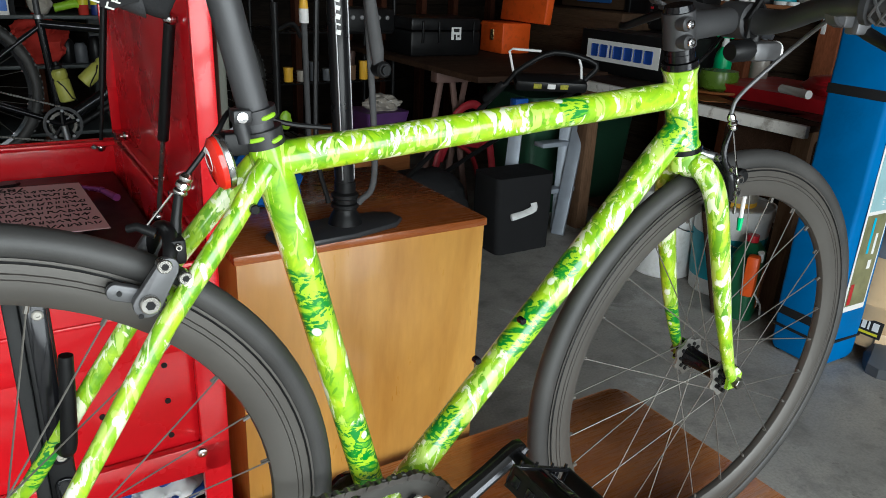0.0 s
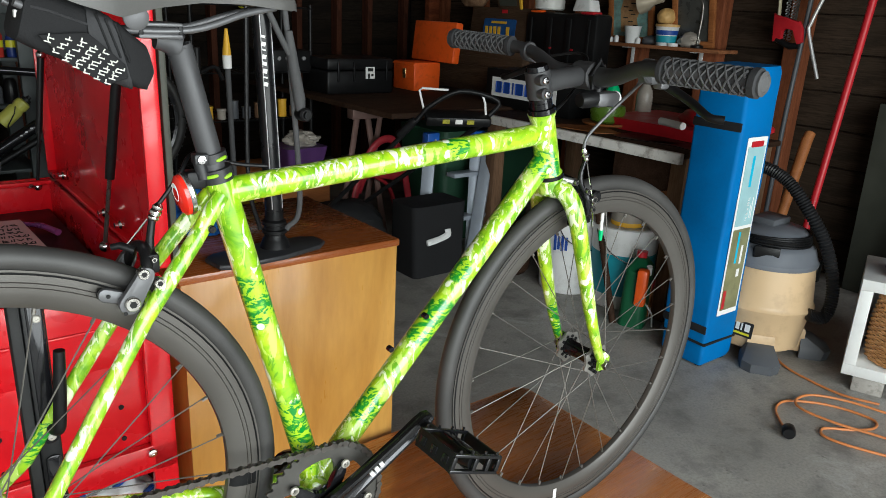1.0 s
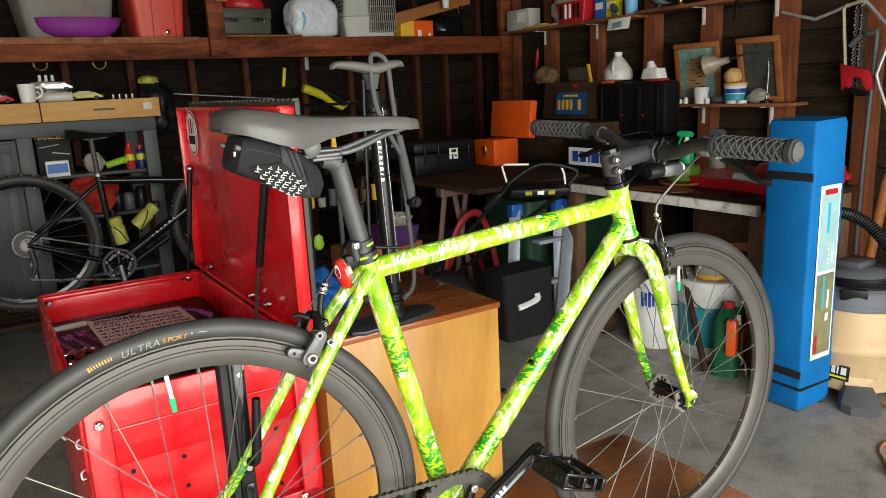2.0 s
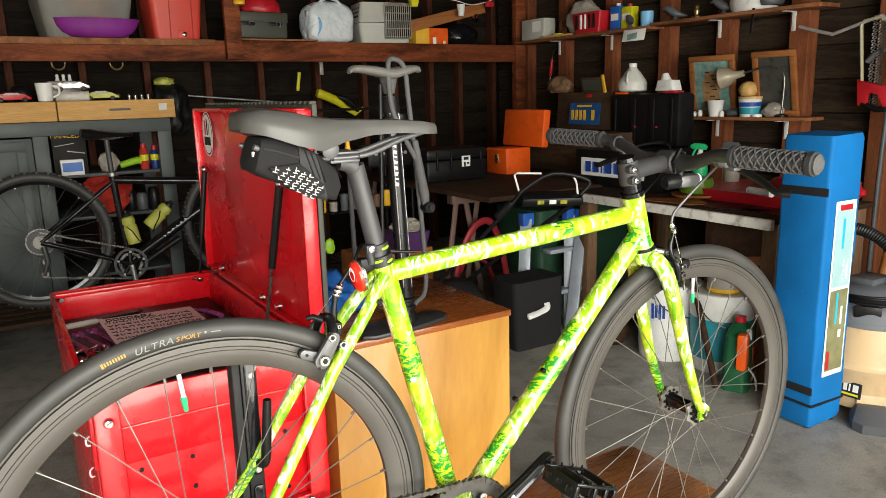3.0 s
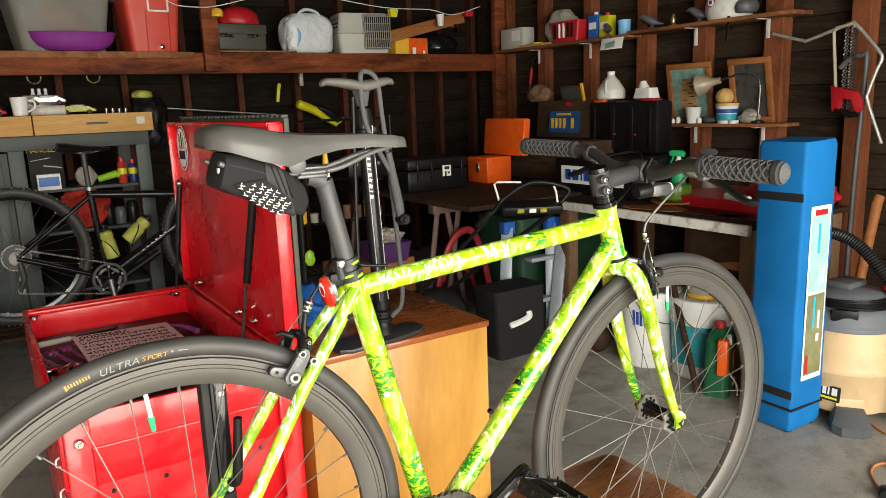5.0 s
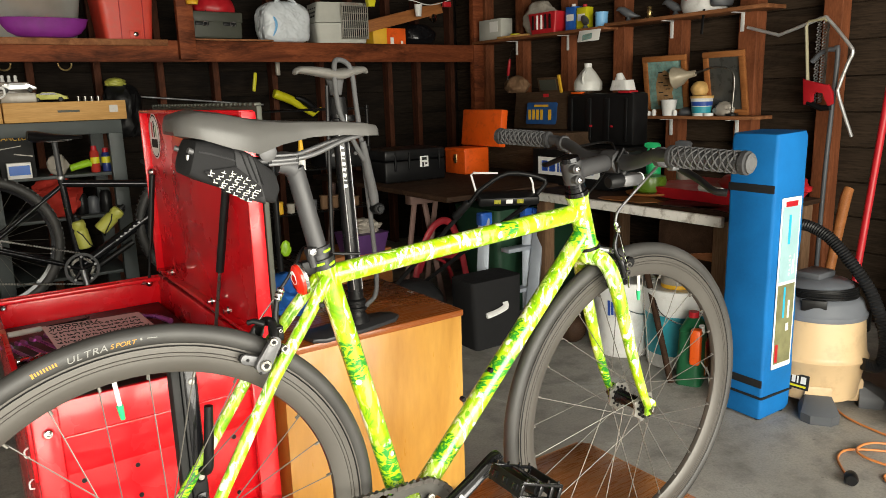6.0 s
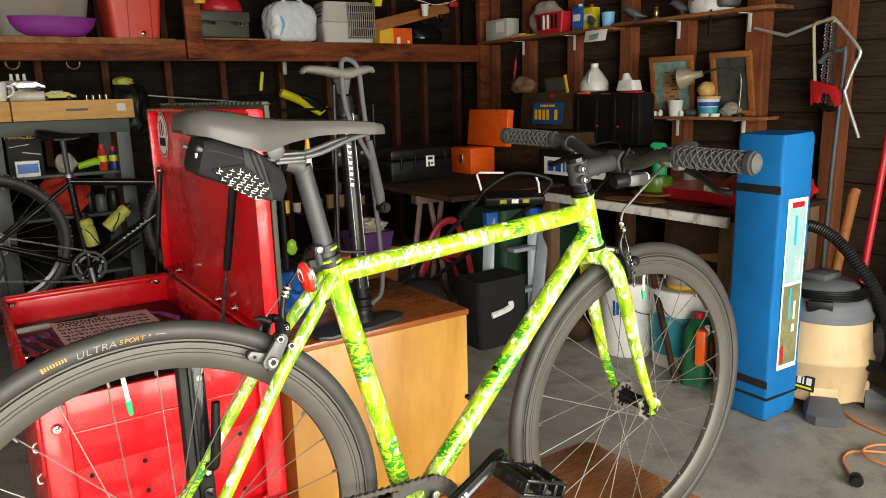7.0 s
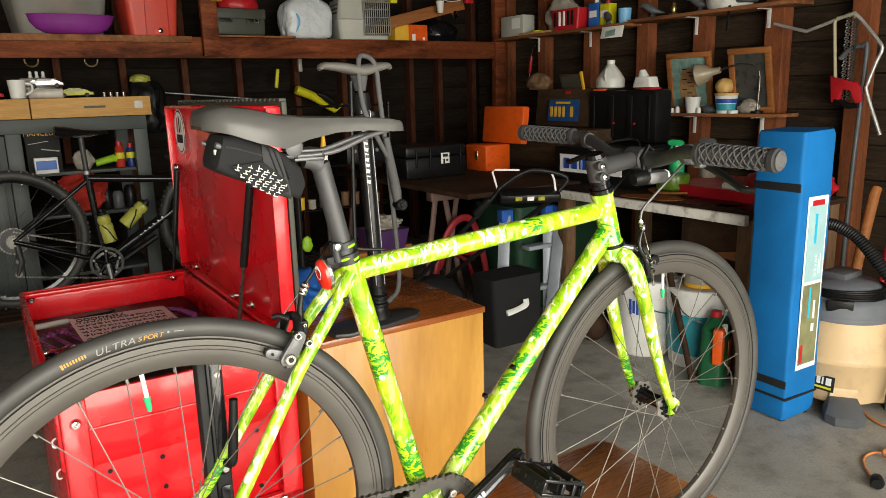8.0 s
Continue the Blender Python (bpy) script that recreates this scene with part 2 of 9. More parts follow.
M = {
    "paint": camo_paint("marbled lime paint"),
    "concrete": concrete("garage concrete"),
    "rubber": tyre_rubber("tyre rubber"),
    "rim": plain("grey anodised rim", (0.076, 0.070, 0.063), 0.42, 0.25, 0.12, 7, 200, 0.05),
    "black": plain("black plastic", (0.007, 0.007, 0.0075), 0.4, 0.0, 0.3, 15, 260, 0.1),
    "black_gloss": plain("black gloss metal", (0.012, 0.012, 0.014), 0.12, 0.4, 0.2, 15, 300, 0.03),
    "black_matte": plain("matte black alloy", (0.055, 0.055, 0.058), 0.5, 0.3, 0.2, 20, 300, 0.08),
    "cloth_black": plain("black woven cloth", (0.013, 0.013, 0.014), 0.85, 0.0, 0.35, 25, 500, 0.5),
    "saddle": plain("worn black saddle cover", (0.075, 0.073, 0.070), 0.42, 0.0, 0.18, 18, 520, 0.12),
    "grip_recess": plain("grip rubber darkened for recess shade", (0.032, 0.032, 0.034), 0.75, 0.0, 0.2, 40, 400, 0.2),
    "grip": plain("grey rubber grip", (0.075, 0.075, 0.077), 0.75, 0.0, 0.2, 40, 400, 0.2),
    "steel": plain("bright steel", (0.55, 0.55, 0.56), 0.22, 1.0, 0.15, 25, 300, 0.03),
    "chrome": plain("chrome", (0.75, 0.75, 0.76), 0.08, 1.0, 0.08, 25, 300, 0.0),
    "dark_steel": plain("dark steel", (0.20, 0.19, 0.175), 0.30, 0.9, 0.25, 30, 300, 0.05),
    "bolt_steel": plain("dull bolt steel", (0.34, 0.33, 0.31), 0.25, 0.9, 0.15, 25, 300, 0.03),
    "lamp_beige": plain("aged beige enamel", (0.36, 0.31, 0.23), 0.35, 0.2, 0.2, 18, 220, 0.05),
    "vac_grey": plain("blue grey vacuum plastic", (0.135, 0.145, 0.165), 0.45, 0.0, 0.15, 10, 220, 0.08),
    "silver": plain("silver alloy", (0.36, 0.36, 0.37), 0.42, 0.9, 0.18, 30, 260, 0.06),
    "spoke": plain("stainless spoke", (0.17, 0.16, 0.145), 0.48, 0.6, 0.1, 30, 300, 0.0),
    "red_paint": plain("red powder coat", (0.66, 0.006, 0.014), 0.26, 0.0, 0.08, 5, 240, 0.03, 0.35, (0.58, 0.006, 0.013)),
    "red_plastic": plain("red plastic", (0.44, 0.012, 0.02), 0.4, 0.0, 0.2, 12, 200, 0.08),
    "red_lens": plain("red lamp lens", (0.60, 0.02, 0.01), 0.12, 0.0, 0.1, 12, 200, 0.0, 0.6),
    "white": plain("white paint", (0.72, 0.72, 0.70), 0.45, 0.0, 0.08, 6, 160, 0.08, 0.0, (0.58, 0.57, 0.54)),
    "white_plastic": plain("white plastic", (0.70, 0.70, 0.69), 0.42, 0.0, 0.1, 8, 180, 0.05, 0.0, (0.5, 0.49, 0.46)),
    "paper": plain("white paper", (0.78, 0.77, 0.75), 0.8, 0.0, 0.06, 8, 200, 0.1),
    "pink_paper": plain("printed pink paper", (0.62, 0.42, 0.42), 0.8, 0.0, 0.06, 8, 200, 0.1),
    "ink": plain("black ink", (0.02, 0.02, 0.02), 0.7, 0.0, 0.1, 20, 200, 0.0),
    "orange": plain("orange plastic", (0.75, 0.10, 0.010), 0.38, 0.0, 0.15, 10, 160, 0.08, 0.0, (0.45, 0.06, 0.01)),
    "orange_cord": plain("orange cord", (0.56, 0.20, 0.06), 0.5, 0.0, 0.15, 20, 160, 0.1),
    "yellow": plain("yellow plastic", (0.62, 0.58, 0.02), 0.4, 0.0, 0.15, 12, 160, 0.05),
    "ochre": plain("ochre print", (0.75, 0.42, 0.03), 0.5, 0.0, 0.1, 20, 200, 0.0),
    "lime": plain("lime plastic", (0.28, 0.52, 0.02), 0.4, 0.0, 0.2, 14, 160, 0.05),
    "olive": plain("pale olive plastic", (0.42, 0.42, 0.08), 0.4, 0.0, 0.2, 14, 160, 0.05),
    "dull_red": plain("faded red cloth", (0.42, 0.03, 0.02), 0.75, 0.0, 0.35, 14, 160, 0.3),
    "navy": plain("navy print", (0.012, 0.03, 0.16), 0.35, 0.0, 0.2, 14, 160, 0.05),
    "worn_white": plain("worn white paint", (0.68, 0.66, 0.62), 0.6, 0.0, 0.2, 9, 160, 0.3, 0.0, (0.16, 0.12, 0.09)),
    "pot_green": plain("glazed green", (0.085, 0.16, 0.015), 0.3, 0.0, 0.3, 12, 160, 0.05),
    "saw_tube": plain("pale olive enamel", (0.34, 0.31, 0.20), 0.45, 0.0, 0.25, 20, 160, 0.05),
    "jug_green": plain("dark green plastic", (0.012, 0.10, 0.04), 0.4, 0.0, 0.25, 12, 160, 0.05),
    "green": plain("green plastic", (0.02, 0.22, 0.05), 0.35, 0.0, 0.2, 12, 160, 0.05),
    "bright_green": plain("bright green plastic", (0.02, 0.45, 0.16), 0.4, 0.0, 0.15, 14, 160, 0.05),
    "dark_green": plain("dark green tarp", (0.012, 0.05, 0.025), 0.6, 0.0, 0.4, 8, 160, 0.3),
    "blue_cloth": plain("blue polyester", (0.004, 0.135, 0.40), 0.72, 0.0, 0.28, 5, 90, 0.5),
    "blue": plain("blue plastic", (0.02, 0.12, 0.48), 0.4, 0.0, 0.2, 12, 160, 0.05),
    "sign_blue": plain("pale blue sign", (0.20, 0.48, 0.80), 0.5, 0.0, 0.06, 8, 160, 0.0),
    "letter_blue": plain("dark blue print", (0.015, 0.06, 0.30), 0.5, 0.0, 0.1, 8, 160, 0.0),
    "teal": plain("teal label", (0.03, 0.30, 0.38), 0.45, 0.0, 0.25, 14, 160, 0.0),
    "pale_teal": plain("pale teal print", (0.33, 0.52, 0.55), 0.5, 0.0, 0.2, 9, 160, 0.0),
    "photo_brown": plain("printed lawn photo", (0.20, 0.20, 0.10), 0.5, 0.0, 0.5, 18, 200, 0.0),
    "cyan": plain("cyan print", (0.02, 0.42, 0.65), 0.5, 0.0, 0.1, 10, 160, 0.0),
    "plate_blue": plain("old blue number plate", (0.02, 0.10, 0.32), 0.5, 0.3, 0.35, 20, 160, 0.2),
    "beige": plain("beige vacuum plastic", (0.56, 0.40, 0.23), 0.42, 0.0, 0.08, 6, 220, 0.08, 0.0, (0.44, 0.31, 0.18)),
    "grey_plastic": plain("grey plastic", (0.085, 0.09, 0.10), 0.45, 0.0, 0.15, 10, 220, 0.08),
    "grey_paint": plain("grey bench paint", (0.056, 0.066, 0.066), 0.5, 0.0, 0.2, 8, 180, 0.1),
    "olive_case": plain("dark olive case", (0.055, 0.058, 0.045), 0.55, 0.0, 0.3, 10, 200, 0.2),
    "bag": plain("white carrier bag film", (0.62, 0.66, 0.70), 0.35, 0.0, 0.12, 18, 90, 0.4),
    "crate": plain("pale grey carrier plastic", (0.46, 0.46, 0.42), 0.5, 0.0, 0.12, 10, 200, 0.1),
    "cooler": plain("coral red cooler", (0.58, 0.055, 0.035), 0.45, 0.0, 0.15, 7, 180, 0.08, 0.0, (0.45, 0.09, 0.06)),
    "purple": plain("purple plastic", (0.20, 0.018, 0.22), 0.6, 0.0, 0.3, 12, 180, 0.2),
    "milky": plain("milky plastic", (0.60, 0.60, 0.57), 0.35, 0.0, 0.15, 9, 180, 0.05),
    "hazy_tub": hazy_plastic("hazy storage plastic"),
    "clear_tub": plain("cloudy plastic", (0.34, 0.31, 0.27), 0.25, 0.0, 0.2, 9, 180, 0.1),
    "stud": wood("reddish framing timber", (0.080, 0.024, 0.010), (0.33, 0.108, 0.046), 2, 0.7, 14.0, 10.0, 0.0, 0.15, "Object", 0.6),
    # same stud timber for the shelf wall, with shade put into the colour
    "shade_stud": wood("framing timber darkened for shade", (0.030, 0.010, 0.006), (0.13, 0.043, 0.021), 2, 0.75, 14.0, 10.0, 0.0, 0.15, "Object", 0.6),
    "beam": wood("reddish shelf timber", (0.085, 0.020, 0.008), (0.30, 0.082, 0.030), 0, 0.65, 12.0, 12.0, 0.0, 0.0, "Object", 0.75),
    "shelf_board": wood("raw shelf board", (0.18, 0.062, 0.025), (0.38, 0.17, 0.075), 1, 0.6, 14.0, 12.0, 0.0, 0.0, "Object", 0.5),
    # one kind of board in two tones: the far wall's shade is painted in
    "board": wood("black wall boards darkened for shade", (0.003, 0.002, 0.0015), (0.021, 0.014, 0.009), 0, 0.85, 7.0, 14.0, 0.0, 0.0, "Object", 0.6),
    # lighter tone of the same boards, for the wall nearer the door light
    "board_east": wood("brown wall boards lightened as lit", (0.009, 0.006, 0.004), (0.075, 0.050, 0.032), 0, 0.85, 7.0, 14.0, 0.0, 0.0, "Object", 0.5),
    "veneer": wood("honey pine veneer", (0.36, 0.155, 0.024), (0.66, 0.365, 0.085), 2, 0.35, 3.6, 6.0, 0.25, 0.0, "Object", 0.0, 0.14),
    "label_cloth": plain("webbing strap", (0.03, 0.03, 0.032), 0.7, 0.0, 0.3, 60, 500, 0.6),
    "lever_alloy": plain("polished dark alloy", (0.05, 0.05, 0.052), 0.22, 0.8, 0.15, 20, 260, 0.02),
    "crank_alloy": plain("polished dark crank alloy", (0.06, 0.06, 0.064), 0.18, 0.9, 0.12, 20, 260, 0.02),
    "hub_alloy": plain("grey hub alloy", (0.27, 0.26, 0.24), 0.38, 0.6, 0.15, 30, 260, 0.04),
    "flange_alloy": plain("bright cast alloy", (0.40, 0.38, 0.34), 0.4, 0.5, 0.1, 30, 260, 0.03),
    "ladder_alloy": plain("pale anodised ladder alloy", (0.34, 0.375, 0.43), 0.42, 0.35, 0.2, 8, 200, 0.05),
    "rim_groove": plain("groove in the rim", (0.045, 0.04, 0.036), 0.5, 0.2, 0.1, 30, 260, 0.0),
    "chain_steel": plain("worn chain steel", (0.13, 0.12, 0.11), 0.35, 0.8, 0.25, 60, 300, 0.05),
    "dull_tan": wood("dull tan timber", (0.10, 0.055, 0.030), (0.22, 0.13, 0.075), 2, 0.7, 9.0, 12.0, 0.0, 0.0, "Object", 0.4),
    "trestle_steel": plain("dull brown trestle steel", (0.16, 0.095, 0.08), 0.5, 0.3, 0.3, 12, 200, 0.1),
    "dim_yellow": plain("faded yellow label", (0.34, 0.32, 0.03), 0.6, 0.0, 0.4, 60, 300, 0.0, 0.0, (0.02, 0.02, 0.015)),
    "dim_purple": plain("dull purple plastic", (0.07, 0.025, 0.11), 0.5, 0.0, 0.3, 12, 160, 0.1),
    "shoe_grey": plain("grey cast alloy", (0.115, 0.115, 0.12), 0.45, 0.5, 0.15, 30, 260, 0.08),
    "print_grey": plain("grey tyre print", (0.20, 0.20, 0.19), 0.6, 0.0, 0.2, 40, 260, 0.0),
    "print_ochre": plain("ochre tyre print", (0.42, 0.21, 0.03), 0.6, 0.0, 0.2, 40, 260, 0.0),
    # pale finish chosen only to reflect light from the unseen side wall
    "plaster": plain("pale bounce plaster", (0.62, 0.60, 0.56), 0.7, 0.0, 0.12, 3, 90, 0.2),
    "veneer_top": wood("red brown cabinet top", (0.235, 0.060, 0.013), (0.38, 0.115, 0.027), 0, 0.25, 7.0, 10.0, 0.5),
    "tabletop": wood("brown laminate", (0.31, 0.105, 0.030), (0.66, 0.275, 0.090), 0, 0.27, 10.0, 12.0, 0.35, 0.0, "Object", 0.3),
    "pine": wood("light pine", (0.46, 0.24, 0.075), (0.66, 0.40, 0.15), 0, 0.5, 9.0, 14.0),
    "plank": wood("orange brown plank", (0.22, 0.075, 0.022), (0.40, 0.16, 0.055), 0, 0.5, 9.0, 14.0),
    "chest_wood": wood("brown stained chest wood", (0.040, 0.023, 0.013), (0.105, 0.062, 0.037), 0, 0.6, 9.0, 10.0),
    "old_wood": wood("dark old wood", (0.022, 0.011, 0.006), (0.065, 0.034, 0.020), 0, 0.7, 9.0, 10.0),
    "grey_board": plain("worn grey board", (0.34, 0.32, 0.29), 0.6, 0.0, 0.35, 10, 160, 0.3, 0.0, (0.07, 0.06, 0.05)),
    "wicker": wicker_weave("wicker"),
    "skin_gourd": plain("ochre gourd", (0.55, 0.34, 0.12), 0.5, 0.0, 0.3, 20, 160, 0.1),
    "brass": plain("dull brass", (0.55, 0.40, 0.18), 0.3, 0.9, 0.2, 20, 160, 0.05),
    "silver_car": plain("silver model paint", (0.5, 0.5, 0.5), 0.2, 0.7, 0.2, 30, 160, 0.0),
    "art_green": plain("painted jungle print", (0.20, 0.36, 0.33), 0.6, 0.0, 0.6, 30, 160, 0.0, 0.0, (0.34, 0.22, 0.15)),
    "art_grey": plain("dim picture print", (0.06, 0.06, 0.055), 0.3, 0.0, 0.5, 20, 160, 0.0),
    "pump_black": plain("black pump enamel", (0.008, 0.008, 0.009), 0.3, 0.0, 0.2, 20, 200, 0.0, 0.2),
    "hose": plain("black ribbed hose", (0.012, 0.012, 0.013), 0.45, 0.0, 0.2, 20, 200, 0.1),
    "alloy_blue": plain("blue ladder end", (0.02, 0.10, 0.42), 0.4, 0.0, 0.2, 12, 160, 0.05),
    "floor_out": plain("sunlit driveway concrete", (0.38, 0.37, 0.35), 0.8, 0.0, 0.2, 1.2, 60, 0.2),
    "ceiling": wood("dark rafters", (0.02, 0.012, 0.008), (0.06, 0.035, 0.022), 0, 0.8, 6.0, 10.0),
}


# ---- mesh helpers ----
def finish(bm, name, material, smooth=True, angle=38.0):
    bmesh.ops.recalc_face_normals(bm, faces=bm.faces)
    me = bpy.data.meshes.new(name)
    bm.to_mesh(me)
    bm.free()
    me.materials.append(M[material])
    if smooth:
        me.shade_smooth()
        me.set_sharp_from_angle(angle=radians(angle))
    return me


def part(name, bm, material, parent, label="", m=None, smooth=True):
    """Links a bmesh as one mesh object under a thing or under a part."""
    ob = new(name, finish(bm, name, material, smooth))
    ob.parent = parent
    if m is not None:
        ob.matrix_basis = m
    if label:
        ob["label"] = label
    return ob


def thing(name, m, label, category, group="", kind=""):
    ob = new(name)
    ob.empty_display_size = 0.05
    ob.matrix_basis = m
    return tagged(ob, label, category, group, kind)


def solid(name, bm, material, m, label, category, group="", kind="", smooth=True):
    """A thing that is one mesh."""
    ob = new(name, finish(bm, name, material, smooth))
    ob.matrix_basis = m
    return tagged(ob, label, category, group, kind)


def box(bm, c, size, bevel=0.0, m=None, seg=2):
    t = Matrix.Translation(c) @ Matrix.Diagonal((*size, 1))
    r = bmesh.ops.create_cube(bm, size=1.0, matrix=(m @ t) if m is not None else t)
    if bevel:
        es = list({e for v in r["verts"] for e in v.link_edges})
        bmesh.ops.bevel(bm, geom=es, offset=bevel, segments=seg, profile=0.5, affect="EDGES")
    return bm


def boxes(*items, bevel=0.0):
    bm = bmesh.new()
    for c, size in items:
        box(bm, c, size, bevel)
    return bm


def curve_pts(pts, n=8):
    """A smooth line through points (Catmull-Rom)."""
    p = [Vector(q) for q in pts]
    p = [p[0] * 2 - p[1]] + p + [p[-1] * 2 - p[-2]]
    out = []
    for i in range(1, len(p) - 2):
        a, b, c, d = p[i - 1:i + 3]
        for k in range(n):
            t = k / n
            out.append(0.5 * (2 * b + (c - a) * t + (2 * a - 5 * b + 4 * c - d) * t * t + (3 * b - a - 3 * c + d) * t ** 3))
    return out + [p[-2]]


def tube(bm, pts, r, seg=12, cap=True, squash=None, closed=False):
    """A tube along points; r is one radius or one for each point; squash: (across, up) factors."""
    pts = [Vector(p) for p in pts]
    rs = r if isinstance(r, (list, tuple)) else [r] * len(pts)
    if len(rs) != len(pts):
        rs = [float(q) for q in np.interp([i / (len(pts) - 1) for i in range(len(pts))], [i / (len(rs) - 1) for i in range(len(rs))], rs)]
    k = len(pts)
    rings, side = [], None
    for i, p in enumerate(pts):
        if closed:
            d = (pts[(i + 1) % k] - pts[i - 1]).normalized()
        else:
            d = (pts[min(i + 1, k - 1)] - pts[max(i - 1, 0)]).normalized()
        if side is None:
            ref = Vector((0, 0, 1)) if abs(d.z) < 0.9 else Vector((0, 1, 0))
            side = d.cross(ref).normalized()
        else:
            side = (side - d * side.dot(d)).normalized()
        up = side.cross(d)
        sx, sy = squash if squash else (1, 1)
        rings.append([bm.verts.new(p + rs[i] * (side * math.cos(a) * sx + up * math.sin(a) * sy)) for a in [2 * math.pi * j / seg for j in range(seg)]])
    pairs = list(zip(rings, rings[1:])) + ([(rings[-1], rings[0])] if closed else [])
    for a, b in pairs:
        for j in range(seg):
            bm.faces.new((a[j], a[(j + 1) % seg], b[(j + 1) % seg], b[j]))
    if cap and not closed:
        bm.faces.new(rings[0][::-1])
        bm.faces.new(rings[-1])
    return bm


def pipe(*pts, r=0.01, seg=12, smooth=0, squash=None):
    bm = bmesh.new()
    return tube(bm, curve_pts(pts, smooth) if smooth else pts, r, seg, True, squash)


def lathe(bm, prof, m=None, seg=24, closed=False):
    """Turns a profile of (radius, height) round z; closed joins its ends into a ring."""
    m = m or Matrix()
    rings = [[bm.verts.new(m @ Vector((r * math.cos(a), r * math.sin(a), z))) for a in [2 * math.pi * j / seg for j in range(seg)]] for r, z in prof]
    pairs = list(zip(rings, rings[1:])) + ([(rings[-1], rings[0])] if closed else [])
    for a, b in pairs:
        for j in range(seg):
            bm.faces.new((a[j], a[(j + 1) % seg], b[(j + 1) % seg], b[j]))
    if not closed:
        if prof[0][0] > 1e-5:
            bm.faces.new(rings[0][::-1])
        if prof[-1][0] > 1e-5:
            bm.faces.new(rings[-1])
    bmesh.ops.remove_doubles(bm, verts=[v for r in rings for v in r], dist=1e-6)
    return bm


def turned(prof, m=None, seg=24):
    return lathe(bmesh.new(), prof, m, seg)


def slab(bm, outline, thick, m=None, bevel=0.0):
    """An outline in x, y drawn out along z from 0 to thick."""
    m = m or Matrix()
    lo = [bm.verts.new(m @ Vector((x, y, 0))) for x, y in outline]
    hi = [bm.verts.new(m @ Vector((x, y, thick))) for x, y in outline]
    k = len(outline)
    fs = [bm.faces.new(lo[::-1]), bm.faces.new(hi)]
    fs += [bm.faces.new((lo[i], lo[(i + 1) % k], hi[(i + 1) % k], hi[i])) for i in range(k)]
    if bevel:
        es = list({e for f in fs[:2] for e in f.edges})
        bmesh.ops.bevel(bm, geom=es, offset=bevel, segments=2, profile=0.5, affect="EDGES")
    return bm


def plate(outline, thick, m=None, bevel=0.0):
    return slab(bmesh.new(), outline, thick, m, bevel)


def round_rect(w, h, r, n=5):
    out = []
    for cx, cy, a0 in ((w / 2 - r, h / 2 - r, 0), (-w / 2 + r, h / 2 - r, 90), (-w / 2 + r, -h / 2 + r, 180), (w / 2 - r, -h / 2 + r, 270)):
        for i in range(n + 1):
            a = radians(a0 + 90 * i / n)
            out.append((cx + r * math.cos(a), cy + r * math.sin(a)))
    return out


def circle_pts(r, n=24, cx=0.0, cy=0.0, a0=0.0):
    return [(cx + r * math.cos(a0 + 2 * math.pi * i / n), cy + r * math.sin(a0 + 2 * math.pi * i / n)) for i in range(n)]


def writing(text, size, material, parent, m, depth=0.0006, name="lettering", stretch=1.0, lean=0.0):
    """Raised letters in the built-in font, lying in the x, y plane of m, centred."""
    cu = bpy.data.curves.new("lettering", "FONT")
    cu.body, cu.size, cu.extrude, cu.align_x, cu.align_y = text, size, depth, "CENTER", "CENTER"
    tmp = bpy.data.objects.new("lettering", cu)
    scene.collection.objects.link(tmp)
    bpy.context.view_layer.update()
    me = bpy.data.meshes.new_from_object(tmp.evaluated_get(bpy.context.evaluated_depsgraph_get()))
    bpy.data.objects.remove(tmp)
    me.transform(Matrix(((stretch, lean, 0, 0), (0, 1, 0, 0), (0, 0, 1, 0), (0, 0, 0, 1))))
    me.materials.clear()
    me.materials.append(M[material])
    ob = new(name, me)
    ob.parent = parent
    ob.matrix_basis = m
    return ob


AX = {"x": pose(0, 0, 0, 0, 90, 0), "y": pose(0, 0, 0, -90, 0, 0), "-y": pose(0, 0, 0, 90, 0, 0), "z": Matrix()}


def rod(bm, c, axis, r, length, seg=16, bevel=0.0):
    """A short cylinder centred at c along an axis."""
    m = Matrix.Translation(c) @ AX[axis]
    b = min(bevel, r * 0.5, length * 0.4)
    prof = [(r - b, -length / 2), (r, -length / 2 + b), (r, length / 2 - b), (r - b, length / 2)] if b else [(r, -length / 2), (r, length / 2)]
    return lathe(bm, prof, m, seg)


# ---- structure ----
A0, A1, B0, B1, CEIL = -2.4, 3.98, -2.0, 5.50, 2.75

solid("floor", boxes((((A0 + A1) / 2, (B0 + B1) / 2, -0.06), (A1 - A0 + 0.3, B1 - B0 + 0.3, 0.12))), "concrete", GARAGE, "grey stained concrete garage floor", "floor", kind="structure")
solid("ground", boxes(((0, -152.2, -0.11), (600, 300, 0.1))), "floor_out", GARAGE, "sunlit pale driveway outside the open door", "ground", kind="structure")
solid("ceiling", boxes((((A0 + A1) / 2, (B0 + B1) / 2, CEIL + 0.06), (A1 - A0 + 0.3, B1 - B0 + 0.3, 0.1))), "ceiling", GARAGE, "dark timber garage ceiling", "ceiling", kind="structure")


def wall(name, c, size, label):
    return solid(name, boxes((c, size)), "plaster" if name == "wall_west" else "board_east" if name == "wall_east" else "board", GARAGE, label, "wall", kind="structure")


